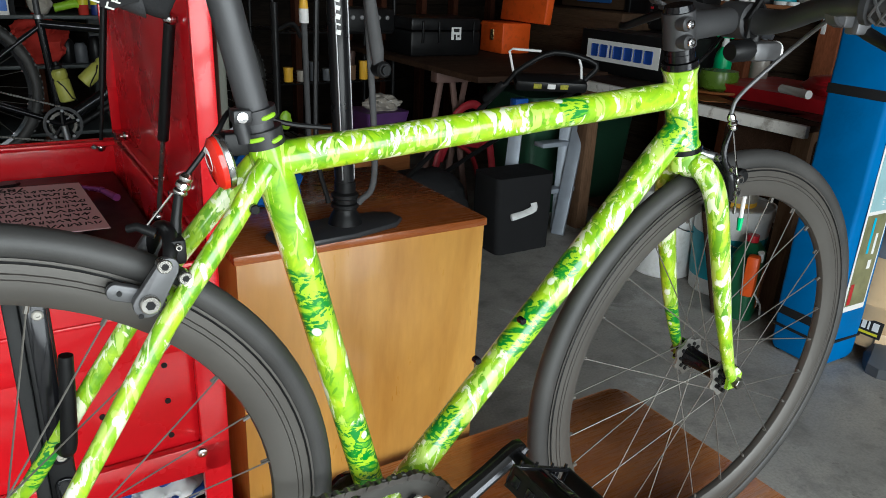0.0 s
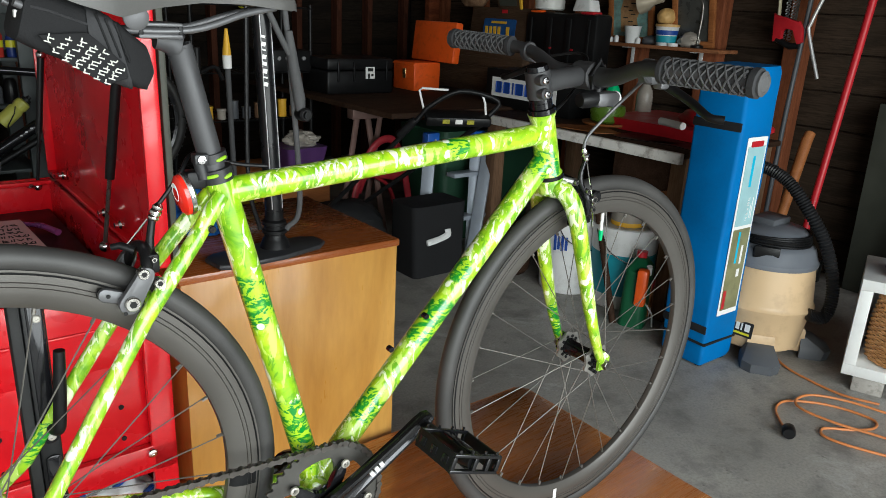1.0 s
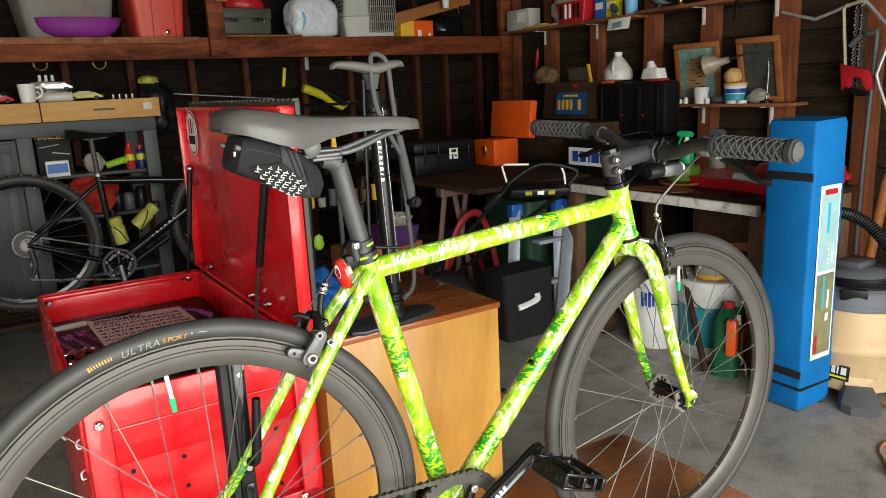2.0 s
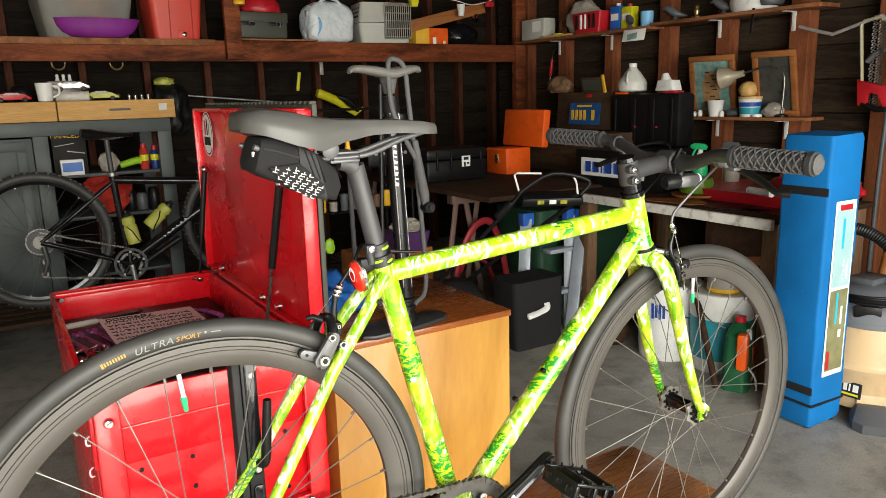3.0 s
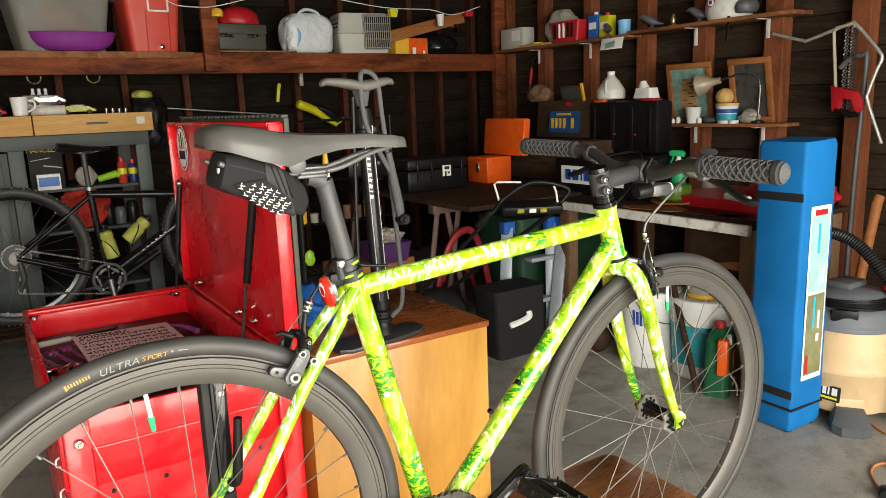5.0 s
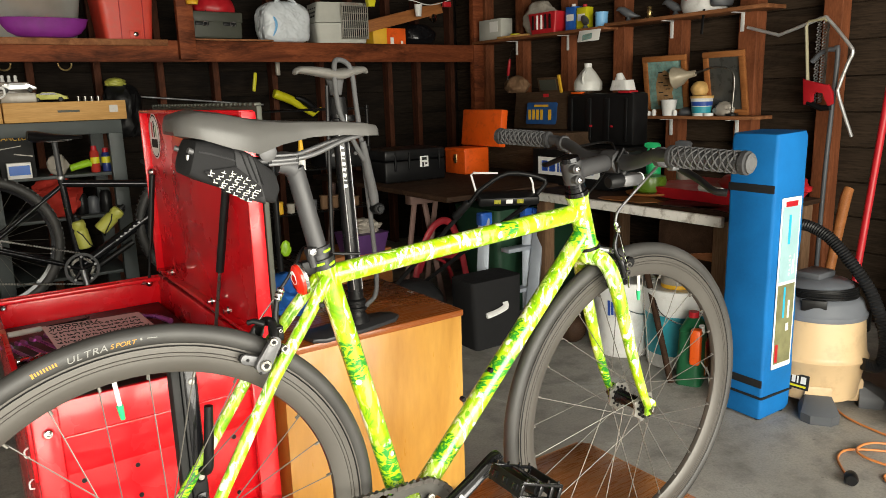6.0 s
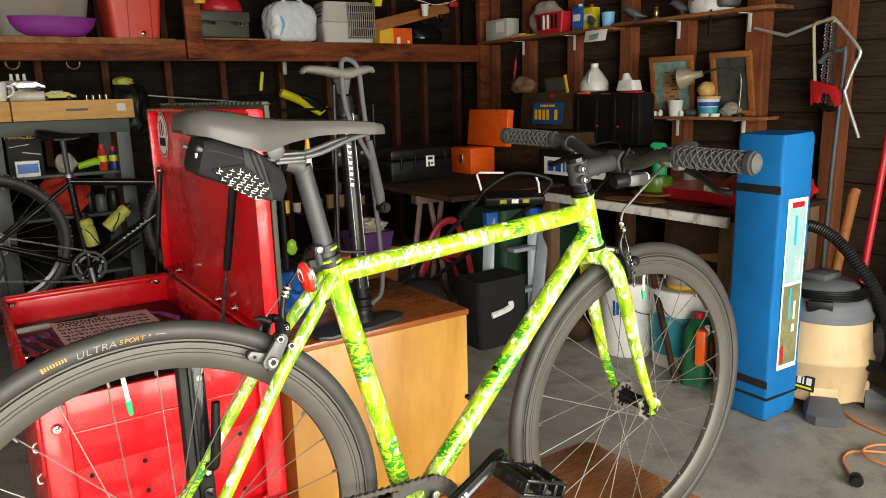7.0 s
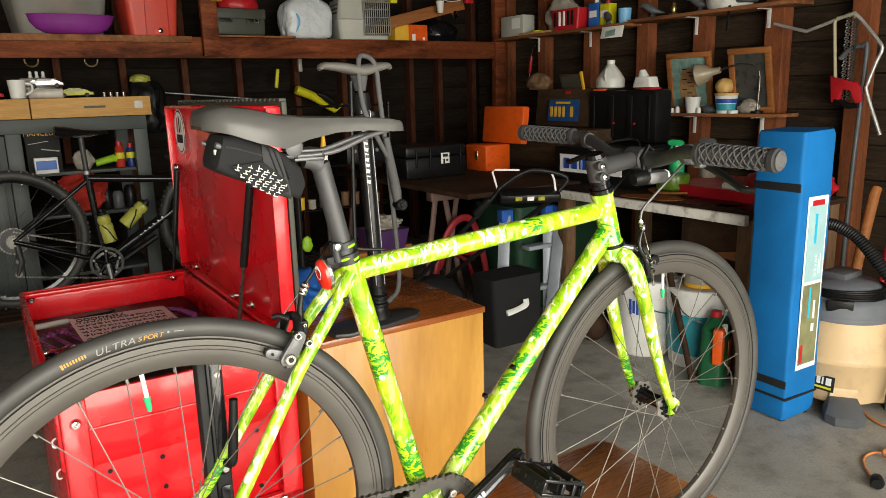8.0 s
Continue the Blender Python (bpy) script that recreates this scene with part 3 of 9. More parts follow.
wall_shelf = wall("wall_north", ((A0 + A1) / 2, B1 + 0.08, CEIL / 2), (A1 - A0 + 0.3, 0.08, CEIL), "black boarded garage wall behind the long shelf")
wall_bench = wall("wall_east", (A1 + 0.08, (B0 + B1) / 2, CEIL / 2), (0.08, B1 - B0, CEIL), "black boarded garage wall behind the bench")
# out of view; its pale surface is added to bounce light onto the cart lid
wall("wall_west", (A0 - 0.06, (B0 + B1) / 2, CEIL / 2), (0.1, B1 - B0, CEIL), "unseen side wall, pale to bounce light onto the cart")
front = bmesh.new()
box(front, ((A1 + 2.6) / 2, B0 - 0.06, CEIL / 2), (A1 - 2.6, 0.1, CEIL))
box(front, ((A0 + 2.6) / 2, B0 - 0.06, (CEIL + 2.25) / 2), (2.6 - A0, 0.1, CEIL - 2.25))
solid("wall_south", front, "board", GARAGE, "garage front wall with the wide door open", "wall", kind="structure")

# horizontal boards, each lapped over the next
rng = random.Random(4)
# dark board copy for the shelf wall, lit copy for the bench wall
bm = bmesh.new()
box(bm, (0, 0, 0), (A1 - A0, 0.022, 0.178), 0.003)
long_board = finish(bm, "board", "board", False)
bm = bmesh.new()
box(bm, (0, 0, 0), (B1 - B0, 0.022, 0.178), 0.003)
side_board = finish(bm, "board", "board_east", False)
for i in range(15):
    for mesh, parent, m in ((long_board, wall_shelf, pose((A0 + A1) / 2, B1 + 0.022, 0.1 + i * 0.185, rng.uniform(2, 5))), (side_board, wall_bench, pose(A1 + 0.022, (B0 + B1) / 2, 0.1 + i * 0.185, 0, 0, -90) @ pose(0, 0, 0, rng.uniform(2, 5)))):
        ob = new("board", mesh)
        ob.parent = parent
        ob.matrix_basis = m

# upright studs
bm = bmesh.new()
box(bm, (0, 0, CEIL / 2), (0.045, 0.09, CEIL), 0.003)
stud_mesh = finish(bm, "stud", "stud", False)


# shelf wall studs: the shelf's shade is painted in as darker timber
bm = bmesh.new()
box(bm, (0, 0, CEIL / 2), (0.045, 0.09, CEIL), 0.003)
shade_stud_mesh = finish(bm, "stud", "shade_stud", False)


def stud(a, b, turn, wide=1.0, lean=0.0):
    ob = new("stud", stud_mesh if turn else shade_stud_mesh)
    ob.matrix_basis = room(a, b, 0, turn, 0, lean) @ Matrix.Diagonal((wide, 1, 1, 1))
    tagged(ob, "upright reddish framing timber against black boards", "stud", "wall studs", "structure")


for a in (-2.1, -1.5, -0.9, -0.3, 0.13, 0.55, 0.95, 1.36, 1.75, 2.20, 2.60, 2.88, 3.23, 3.52, 3.88):
    stud(a, B1 - 0.04, 0)
for b, wide in ((-1.4, 1), (-0.8, 1), (-0.2, 1), (0.4, 1), (0.95, 1), (1.5, 1), (2.05, 2.2), (2.53, 2.6), (3.03, 2.2), (3.49, 2.2), (4.01, 1.8), (4.52, 2.0), (5.0, 2.4)):
    stud(A1 - 0.04, b, 90, wide)


# ---- table under the bicycle ----
TOP = 0.297
table = thing("coffee_table", room(0.62, 1.05, 0), "low brown wood-grain table that carries the lime bicycle", "table")
part("tabletop", plate(round_rect(1.54, 0.60, 0.025), 0.028, pose(0, 0, TOP - 0.028), 0.006), "tabletop", table, "brown laminate top with worn rounded corners")
for sx in (-1, 1):
    for sy in (-1, 1):
        part("leg", turned([(0.016, 0), (0.024, TOP - 0.06), (0.03, TOP - 0.028)], pose(sx * 0.66, sy * 0.22, 0), 14), "tabletop", table)
part("apron", boxes(((0, 0.23, TOP - 0.06), (1.3, 0.018, 0.062)), ((0, -0.23, TOP - 0.06), (1.3, 0.018, 0.062)), ((0.66, 0, TOP - 0.06), (0.018, 0.44, 0.062)), ((-0.66, 0, TOP - 0.06), (0.018, 0.44, 0.062))), "tabletop", table)


# ---- the lime bicycle ----
BIKE = pose(-0.421, 0.884, TOP, 0, 0, 32.8)
bike = thing("bicycle", BIKE, "lime marbled single speed bicycle standing on the low brown table", "bicycle")
RW, FW, BB = Vector((0.025, 0, 0.356)), Vector((0.973, 0, 0.336)), Vector((0.41, 0, 0.272))
part("seat_tube", pipe(BB + Vector((0.011, 0, 0)), (0.300, 0, 0.742), r=0.0170, seg=20), "paint", bike)
part("top_tube", pipe((0.304, 0, 0.715), (0.809, 0, 0.752), r=[0.0160, 0.0165], seg=20), "paint", bike)
part("down_tube", pipe(BB + Vector((0.009, 0, 0)), (0.830, 0, 0.712), r=[0.0182, 0.0176], seg=20), "paint", bike)
part("head_tube", pipe((0.840, 0, 0.688), (0.838, 0, 0.694), (0.815, 0, 0.777), (0.813, 0, 0.785), r=[0.0225, 0.0198, 0.0198, 0.0225], seg=20), "paint", bike)
bm = bmesh.new()
rod(bm, BB, "y", 0.024, 0.07, 20, 0.002)
part("bottom_bracket_shell", bm, "paint", bike)
for s in (-1, 1):
    part("seat_stay", pipe((0.300, s * 0.013, 0.715), (0.262, s * 0.026, 0.668), (0.20, s * 0.038, 0.592), (0.078, s * 0.058, 0.404), (0.033, s * 0.064, 0.361), r=[0.0095, 0.0095, 0.0092, 0.0085, 0.0072], seg=14), "paint", bike)
    part("chain_stay", pipe((0.392, s * 0.028, 0.272), (0.30, s * 0.036, 0.282), (0.16, s * 0.052, 0.314), (0.037, s * 0.064, 0.352), r=[0.0115, 0.0108, 0.0096, 0.0082], seg=14), "paint", bike)
    part("dropout", plate([(-0.016, -0.012), (0.02, -0.016), (0.03, 0.006), (0.012, 0.022), (-0.01, 0.014)], 0.006, pose(0.025, s * 0.064 + 0.003, 0.356, 90)), "paint", bike)
part("brake_bridge", pipe((0.212, -0.036, 0.606), (0.206, 0, 0.614), (0.212, 0.036, 0.606), r=0.008, seg=10), "paint", bike)
part("stay_bridge", pipe((0.352, -0.032, 0.277), (0.352, 0.032, 0.277), r=0.007, seg=10), "paint", bike)
# fork
fork = part("fork", pipe((0.842, 0, 0.684), (0.848, 0, 0.662), r=[0.0215, 0.0235], seg=18), "paint", bike)
for s in (-1, 1):
    part("fork_blade", pipe((0.848, s * 0.004, 0.664), (0.853, s * 0.026, 0.662), (0.866, s * 0.041, 0.632), (0.885, s * 0.046, 0.572), (0.922, s * 0.049, 0.452), (0.955, s * 0.050, 0.368), (0.970, s * 0.050, 0.340), r=[0.0165, 0.0160, 0.0150, 0.0138, 0.0112, 0.0086, 0.0078], seg=14, smooth=4), "paint", fork)
    part("dropout", plate([(-0.012, -0.012), (0.012, -0.012), (0.016, 0.01), (0.0, 0.024), (-0.012, 0.014)], 0.006, pose(0.973, s * 0.050 + 0.003, 0.336, 90)), "paint", fork)
# headset, stem, spacers
for i, (z0, z1, r) in enumerate(((0.786, 0.793, 0.0215), (0.794, 0.802, 0.018), (0.8025, 0.808, 0.0175))):
    u0, u1 = (z0 - 0.785) * -0.28 + 0.813, (z1 - 0.785) * -0.28 + 0.813
    part("headset_spacer", pipe((u0, 0, z0), (u1, 0, z1), r=r, seg=20), "black_gloss", bike)
part("lower_headset_cup", pipe((0.8415, 0, 0.682), (0.840, 0, 0.688), r=0.0245, seg=20), "black_gloss", bike)
bm = bmesh.new()
tube(bm, [(0.8065, 0, 0.809), (0.7955, 0, 0.849)], 0.0195, 20)
tube(bm, [(0.802, 0, 0.829), (0.835, 0, 0.834), (0.885, 0, 0.839)], [0.018, 0.0165, 0.0155], 18)
rod(bm, (0.905, 0, 0.840), "y", 0.022, 0.042, 20, 0.003)
stem = part("stem", bm, "black_matte", bike, "matte dark grey alloy stem")
part("top_cap", pipe((0.7955, 0, 0.8495), (0.7938, 0, 0.856), r=[0.018, 0.016], seg=20), "black_gloss", stem)
for x, z in ((0.789, 0.836), (0.795, 0.816)):
    bm = bmesh.new()
    rod(bm, (x, -0.017, z), "y", 0.0085, 0.016, 14, 0.002)
    part("bolt_boss", bm, "black_matte", stem)
    bm = bmesh.new()
    lathe(bm, [(0.0055, 0), (0.0055, 0.003), (0.003, 0.0035), (0.003, 0.001), (0.0, 0.001)], pose(x, -0.0252, z, 90), 14)
    part("bolt", bm, "steel", stem)
for z in (0.826, 0.855):
    for y in (-0.013, 0.013):
        bm = bmesh.new()
        rod(bm, (0.9255, y, z), "x", 0.0045, 0.008, 12, 0.001)
        part("face_bolt", bm, "steel", stem)
bm = bmesh.new()
tube(bm, [(0.888, -0.024, 0.842), (0.905, -0.024, 0.864), (0.925, -0.022, 0.846), (0.918, -0.022, 0.824), (0.895, -0.024, 0.824)], 0.0045, 8, True, None, True)
part("lamp_strap", bm, "black", stem)
bar = part("handlebar", pipe((0.828, -0.33, 0.863), (0.812, -0.215, 0.868), (0.842, -0.15, 0.863), (0.888, -0.075, 0.845), (0.905, -0.03, 0.840), (0.905, 0.03, 0.840), (0.905, 0.075, 0.846), (0.928, 0.15, 0.866), (0.930, 0.215, 0.873), (0.897, 0.33, 0.878), r=[0.011, 0.011, 0.011, 0.0125, 0.0155, 0.0155, 0.0125, 0.011, 0.011, 0.011], seg=16, smooth=5), "black_matte", bike)


def grip(p0, p1):
    """A rubber grip with raised diamonds and an alloy end cap."""
    p0, p1 = Vector(p0), Vector(p1)
    d = (p1 - p0).normalized()
    length = (p1 - p0).length
    m = Matrix.Translation(p0) @ d.to_track_quat("Z", "Y").to_matrix().to_4x4()
    bm = bmesh.new()
    lathe(bm, [(0.0125, 0), (0.0175, 0.002), (0.0178, 0.008), (0.0155, 0.010), (0.0155, length - 0.012), (0.018, length - 0.010), (0.018, length - 0.002), (0.015, length)], m, 20)
    # body darker than the tread: shade between the diamonds put into colour
    g = part("grip", bm, "grip_recess", bike, "grey rubber grip with raised diamond pattern")
    bm = bmesh.new()
    turns, n, lead = 5, 60, 0.058
    for hand in (-1, 1):
        for k in range(turns):
            pts = []
            span = length - 0.026
            for i in range(int(n * span / 0.1) + 1):
                z = 0.012 + span * i / int(n * span / 0.1)
                a = hand * 2 * math.pi * z / lead + 2 * math.pi * k / turns
                pts.append(m @ Vector((0.0160 * math.cos(a), 0.0160 * math.sin(a), z)))
            tube(bm, pts, 0.0016, 5)
    part("tread", bm, "grip", g)
    bm = bmesh.new()
    lathe(bm, [(0.0145, length - 0.001), (0.0150, length + 0.003), (0.011, length + 0.006), (0.009, length + 0.004), (0.0, length + 0.0045)], m, 20)
    part("end_cap", bm, "grip", g, "grey moulded end cap")
    return g


grip((0.815, -0.205, 0.8675), (0.829, -0.337, 0.863))
grip((0.931, 0.205, 0.872), (0.895, 0.337, 0.878))

# brake levers
for s, x, z in ((-1, 0.842, 0.862), (1, 0.932, 0.866)):
    y = s * 0.165
    bm = bmesh.new()
    rod(bm, (x, y, z), "y", 0.0165, 0.014, 18, 0.002)
    box(bm, (x + 0.016, y, z - 0.010), (0.03, 0.016, 0.016), 0.003)
    lever = part("brake_lever", bm, "black_matte", bike)
    part("lever_blade", pipe((x + 0.026, y - s * 0.004, z - 0.012), (x + 0.040, y + s * 0.014, z - 0.024), (x + 0.038, y + s * 0.050, z - 0.038), (x + 0.030, y + s * 0.084, z - 0.052), (x + 0.038, y + s * 0.102, z - 0.054), r=[0.0066, 0.0074, 0.0068, 0.0060, 0.0068], seg=12, smooth=4, squash=(1.05, 0.9)), "black", lever, "black alloy lever blade")
    bm = bmesh.new()
    rod(bm, (x + 0.024, y, z - 0.001), "z", 0.004, 0.004, 10, 0.001)
    rod(bm, (x + 0.012, y - s * 0.012, z - 0.004), "y", 0.004, 0.008, 10, 0.001)
    part("barrel_adjuster", bm, "steel", lever)
    bm = bmesh.new()
    box(bm, (x + 0.028, y + s * 0.006, z - 0.014), (0.024, 0.015, 0.020), 0.003)
    rod(bm, (x + 0.028, y + s * 0.006, z - 0.014), "z", 0.0045, 0.013, 12, 0.001)
    part("pivot", bm, "shoe_grey", lever, "worn grey lever pivot")
part("brake_cable", pipe((0.872, -0.150, 0.855), (0.925, -0.105, 0.850), (0.938, -0.060, 0.815), (0.913, -0.034, 0.772), (0.890, -0.029, 0.748), (0.884, -0.029, 0.728), r=0.0026, seg=8, smooth=8), "shoe_grey", bike, "grey front brake cable")
part("brake_cable", pipe((0.955, 0.150, 0.858), (0.985, 0.09, 0.868), (0.960, 0.05, 0.848), (0.900, 0.032, 0.800), (0.835, 0.030, 0.757), (0.780, 0.020, 0.735), r=0.0024, seg=8, smooth=8), "black", bike)
# front lamp
bm = bmesh.new()
tube(bm, [(0.872, -0.020, 0.804), (0.880, -0.020, 0.805), (0.905, -0.020, 0.806)], [0.010, 0.0135, 0.0135], 16)
lamp = part("headlight", bm, "black", bike, "small silver headlight with black cap under the bar")
bm = bmesh.new()
box(bm, (0.928, -0.020, 0.805), (0.052, 0.030, 0.024), 0.007)
part("lamp_body", bm, "shoe_grey", lamp, "polished silver body")
bm = bmesh.new()
lathe(bm, [(0.012, 0), (0.012, 0.004), (0.0, 0.006)], Matrix.Translation((0.954, -0.020, 0.805)) @ AX["x"], 18)
part("lens", bm, "white_plastic", lamp)
part("mount", pipe((0.912, -0.018, 0.836), (0.912, -0.02, 0.816), r=0.008, seg=10), "black", lamp)

# seat post, clamp, saddle
post = part("seat_post", pipe((0.299, 0, 0.738), (0.270, 0, 0.866), (0.266, 0, 0.876), (0.258, 0, 0.882), (0.243, 0, 0.884), r=[0.0136, 0.0136, 0.0145, 0.0135, 0.010], seg=20, smooth=3), "black_matte", bike, "matte grey seat post with curved head")
# double clamp: two bands, their ears and long holes
M["clamp_grey"] = plain("dark anodised clamp", (0.028, 0.028, 0.030), 0.4, 0.3, 0.15, 30, 300, 0.04)
clamp = part("seat_clamp", pipe((0.3022, 0, 0.7295), (0.2988, 0, 0.7445), r=[0.0184, 0.0188], seg=28), "clamp_grey", bike, "dark grey double seat clamp with long slots")
part("band", pipe((0.2968, 0, 0.7520), (0.2945, 0, 0.7625), r=0.0176, seg=28), "clamp_grey", clamp)
part("bridge", pipe((0.2835, -0.007, 0.7345), (0.2790, -0.007, 0.7560), r=0.0072, seg=14), "clamp_grey", clamp)
for ring_x, ring_z, ring_r, lo_a, hi_a in ((0.3004, 0.7372, 0.0186, -58, -12), (0.3004, 0.7372, 0.0186, 8, 44), (0.2957, 0.7572, 0.0174, -2, 46)):
    bm = bmesh.new()
    tube(bm, [(ring_x + ring_r * math.sin(radians(lo_a + (hi_a - lo_a) * i / 8)), -ring_r * math.cos(radians(lo_a + (hi_a - lo_a) * i / 8)), ring_z + 0.004 * (i / 8 - 0.5)) for i in range(9)], [0.0010, 0.0019, 0.0022, 0.0022, 0.0022, 0.0022, 0.0022, 0.0019, 0.0010], 8)
    part("slot", bm, "lime", clamp)
bm = bmesh.new()
box(bm, (0.2795, -0.010, 0.7580), (0.016, 0.016, 0.0115), 0.002)
part("ear", bm, "clamp_grey", clamp)
bm = bmesh.new()
lathe(bm, [(0.0046, 0), (0.0046, 0.003), (0.0022, 0.0034), (0.0020, 0.001), (0.0, 0.001)], pose(0.2785, -0.0175, 0.7580, 90), 14)
part("bolt", bm, "steel", clamp)
# saddle clamp
bm = bmesh.new()
box(bm, (0.243, 0, 0.8990), (0.044, 0.052, 0.004), 0.0015)
sclamp = part("saddle_clamp", bm, "shoe_grey", bike, "grey alloy saddle clamp")
bm = bmesh.new()
box(bm, (0.243, 0, 0.8878), (0.044, 0.052, 0.005), 0.002)
part("lower_jaw", bm, "shoe_grey", sclamp)
# black block gives the shade of the open gap, beside two end posts
bm = bmesh.new()
box(bm, (0.243, 0.0, 0.8934), (0.032, 0.044, 0.008), 0.001)
for x in (0.2235, 0.2625):
    box(bm, (x, -0.0235, 0.8934), (0.005, 0.005, 0.009), 0.001)
part("jaw_gap", bm, "black", sclamp)
bm = bmesh.new()
tube(bm, [(0.222, -0.006, 0.878), (0.216, -0.006, 0.884)], 0.0055, 12)
part("bolt", bm, "steel", sclamp)
for s in (-1, 1):
    part("saddle_rail", pipe((0.115, s * 0.034, 0.915), (0.150, s * 0.028, 0.900), (0.20, s * 0.022, 0.8935), (0.275, s * 0.022, 0.8945), (0.335, s * 0.014, 0.912), (0.375, s * 0.006, 0.920), r=0.0037, seg=10, smooth=5), "shoe_grey", bike)
bm = bmesh.new()
lathe(bm, [(0.012, 0), (0.012, 0.004), (0.008, 0.006), (0, 0.006)], Matrix.Translation((0.215, -0.040, 0.906)) @ pose(0, 0, 0, 100), 18)
part("saddle_badge", bm, "shoe_grey", bike)


def saddle_mesh():
    """Lofted along its length: half width, top height and skirt depth."""
    rows = [(0.090, 0.030, 0.947, 0.016), (0.096, 0.052, 0.954, 0.022), (0.115, 0.068, 0.959, 0.030), (0.150, 0.073, 0.955, 0.038), (0.190, 0.064, 0.946, 0.040), (0.230, 0.047, 0.941, 0.027), (0.280, 0.031, 0.938, 0.019), (0.330, 0.025, 0.936, 0.017), (0.375, 0.021, 0.932, 0.017), (0.395, 0.015, 0.928, 0.014), (0.402, 0.006, 0.922, 0.010)]
    bm = bmesh.new()
    loops = []
    for x, hw, top, skirt in rows:
        ring = []
        for i in range(17):
            u = -1 + 2 * i / 16
            a = abs(u)
            y = hw * math.copysign(min(1.0, a * 1.22) if a < 0.8 else 0.976 + 0.024 * math.cos((a - 0.8) * 9), u)
            z = top - (0.13 * hw) * min(a, 0.8) ** 2 - (0.0 if a < 0.62 else skirt * ((a - 0.62) / 0.38) ** 1.35)
            ring.append(bm.verts.new((x, y, z)))
        for i in range(15, 0, -1):
            u = -1 + 2 * i / 16
            ring.append(bm.verts.new((x, hw * u * 0.9, top - skirt - 0.13 * hw * 0.64 + 0.004)))
        loops.append(ring)
    k = len(loops[0])
    for a, b in zip(loops, loops[1:]):
        for i in range(k):
            bm.faces.new((a[i], a[(i + 1) % k], b[(i + 1) % k], b[i]))
    bm.faces.new(loops[0][::-1])
    bm.faces.new(loops[-1])
    return bm


sm = saddle_mesh()
for v in sm.verts:
    v.co.x = 0.38 + (v.co.x - 0.38) * 0.96
    v.co.z += 0.005
part("saddle", sm, "saddle", bike, "worn matte black road saddle")
# saddle bag with its strap


def bag_loft(rows, half, r=0.010):
    """Boxy body along x: rows of (x, bottom, top, half width factor)."""
    bm = bmesh.new()
    prev = None
    for x, lo, hi, k in rows:
        lean = -0.34 + 0.56 * min(1.0, max(0.0, (x - 0.112) / 0.09))
        ring = [bm.verts.new((x + lean * ((hi + lo) / 2 - (z + (hi + lo) / 2)), y, z + (hi + lo) / 2)) for y, z in round_rect(2 * half * k, hi - lo, min(r, (hi - lo) * 0.35), 4)]
        if prev:
            for i in range(len(ring)):
                bm.faces.new((prev[i], prev[(i + 1) % len(ring)], ring[(i + 1) % len(ring)], ring[i]))
        else:
            bm.faces.new(ring[::-1])
        prev = ring
    bm.faces.new(prev)
    return bm


bag = part("saddle_bag", bag_loft([(0.117, 0.888, 0.922, 0.78), (0.120, 0.883, 0.926, 0.92), (0.138, 0.872, 0.926, 1.0), (0.170, 0.856, 0.916, 1.0), (0.208, 0.838, 0.900, 1.0), (0.217, 0.836, 0.891, 0.95), (0.229, 0.850, 0.880, 0.8)], 0.041), "cloth_black", bike, "boxy black cloth saddle bag with printed flap")
part("seam", pipe((0.127, -0.0385, 0.912), (0.140, -0.0415, 0.909), (0.180, -0.0418, 0.895), r=0.0013, seg=6), "label_cloth", bag)
part("strap", bag_loft([(0.172, 0.851, 0.918, 1.0), (0.201, 0.837, 0.905, 1.0)], 0.0432, 0.011), "label_cloth", bag, "black webbing strap")
for k in range(3):
    part("ridge", pipe((0.179 + 0.008 * k, -0.0438, 0.908 - 0.004 * k), (0.190 + 0.008 * k, -0.0438, 0.872 - 0.004 * k), r=0.0011, seg=6), "cloth_black", bag)
fm = Matrix.Translation((0.168, -0.0452, 0.866)) @ pose(0, 0, 0, 90) @ pose(0, 0, 0, 0, 0, -32)
flap = part("flap", plate([(-0.045, -0.002), (-0.012, -0.011), (0.024, -0.012), (0.038, 0.004), (0.030, 0.014), (0.002, 0.020), (-0.012, 0.022)], 0.002, fm, 0.0006), "cloth_black", bag, "small black flap with fine white printed bars")
bm = bmesh.new()
box(bm, (0, 0, 0), (0.0015, 0.0066, 0.0006))
tick = finish(bm, "printed_bar", "crate", False)
rng = random.Random(9)
for j, (u0, v0, v1) in enumerate(((-0.036, -0.002, 0.004), (-0.026, -0.007, 0.013), (-0.016, -0.009, 0.019), (-0.006, -0.010, 0.019), (0.004, -0.010, 0.017), (0.014, -0.010, 0.015), (0.024, -0.009, 0.012))):
    at = v0
    while at < v1:
        for dx, dy, turn, long in ((0.0, -0.0011, 90, 0.9), (rng.choice((-0.0025, 0.0, 0.0025)), 0.0006, rng.choice((0, 0, 25, -25)), 0.45)):
            ob = new("printed_bar", tick)
            ob.parent = flap
            ob.matrix_basis = fm @ pose(u0 + dx + 0.25 * (at - v0), at + dy, 0.0023, 0, 0, turn + 14) @ Matrix.Diagonal((0.8, long, 1, 1))
        at += rng.choice((0.0034, 0.0042, 0.0058))
bm = bmesh.new()
box(bm, (0.1165, -0.024, 0.905), (0.003, 0.007, 0.007), 0.001)
part("logo_patch", bm, "white", bag)
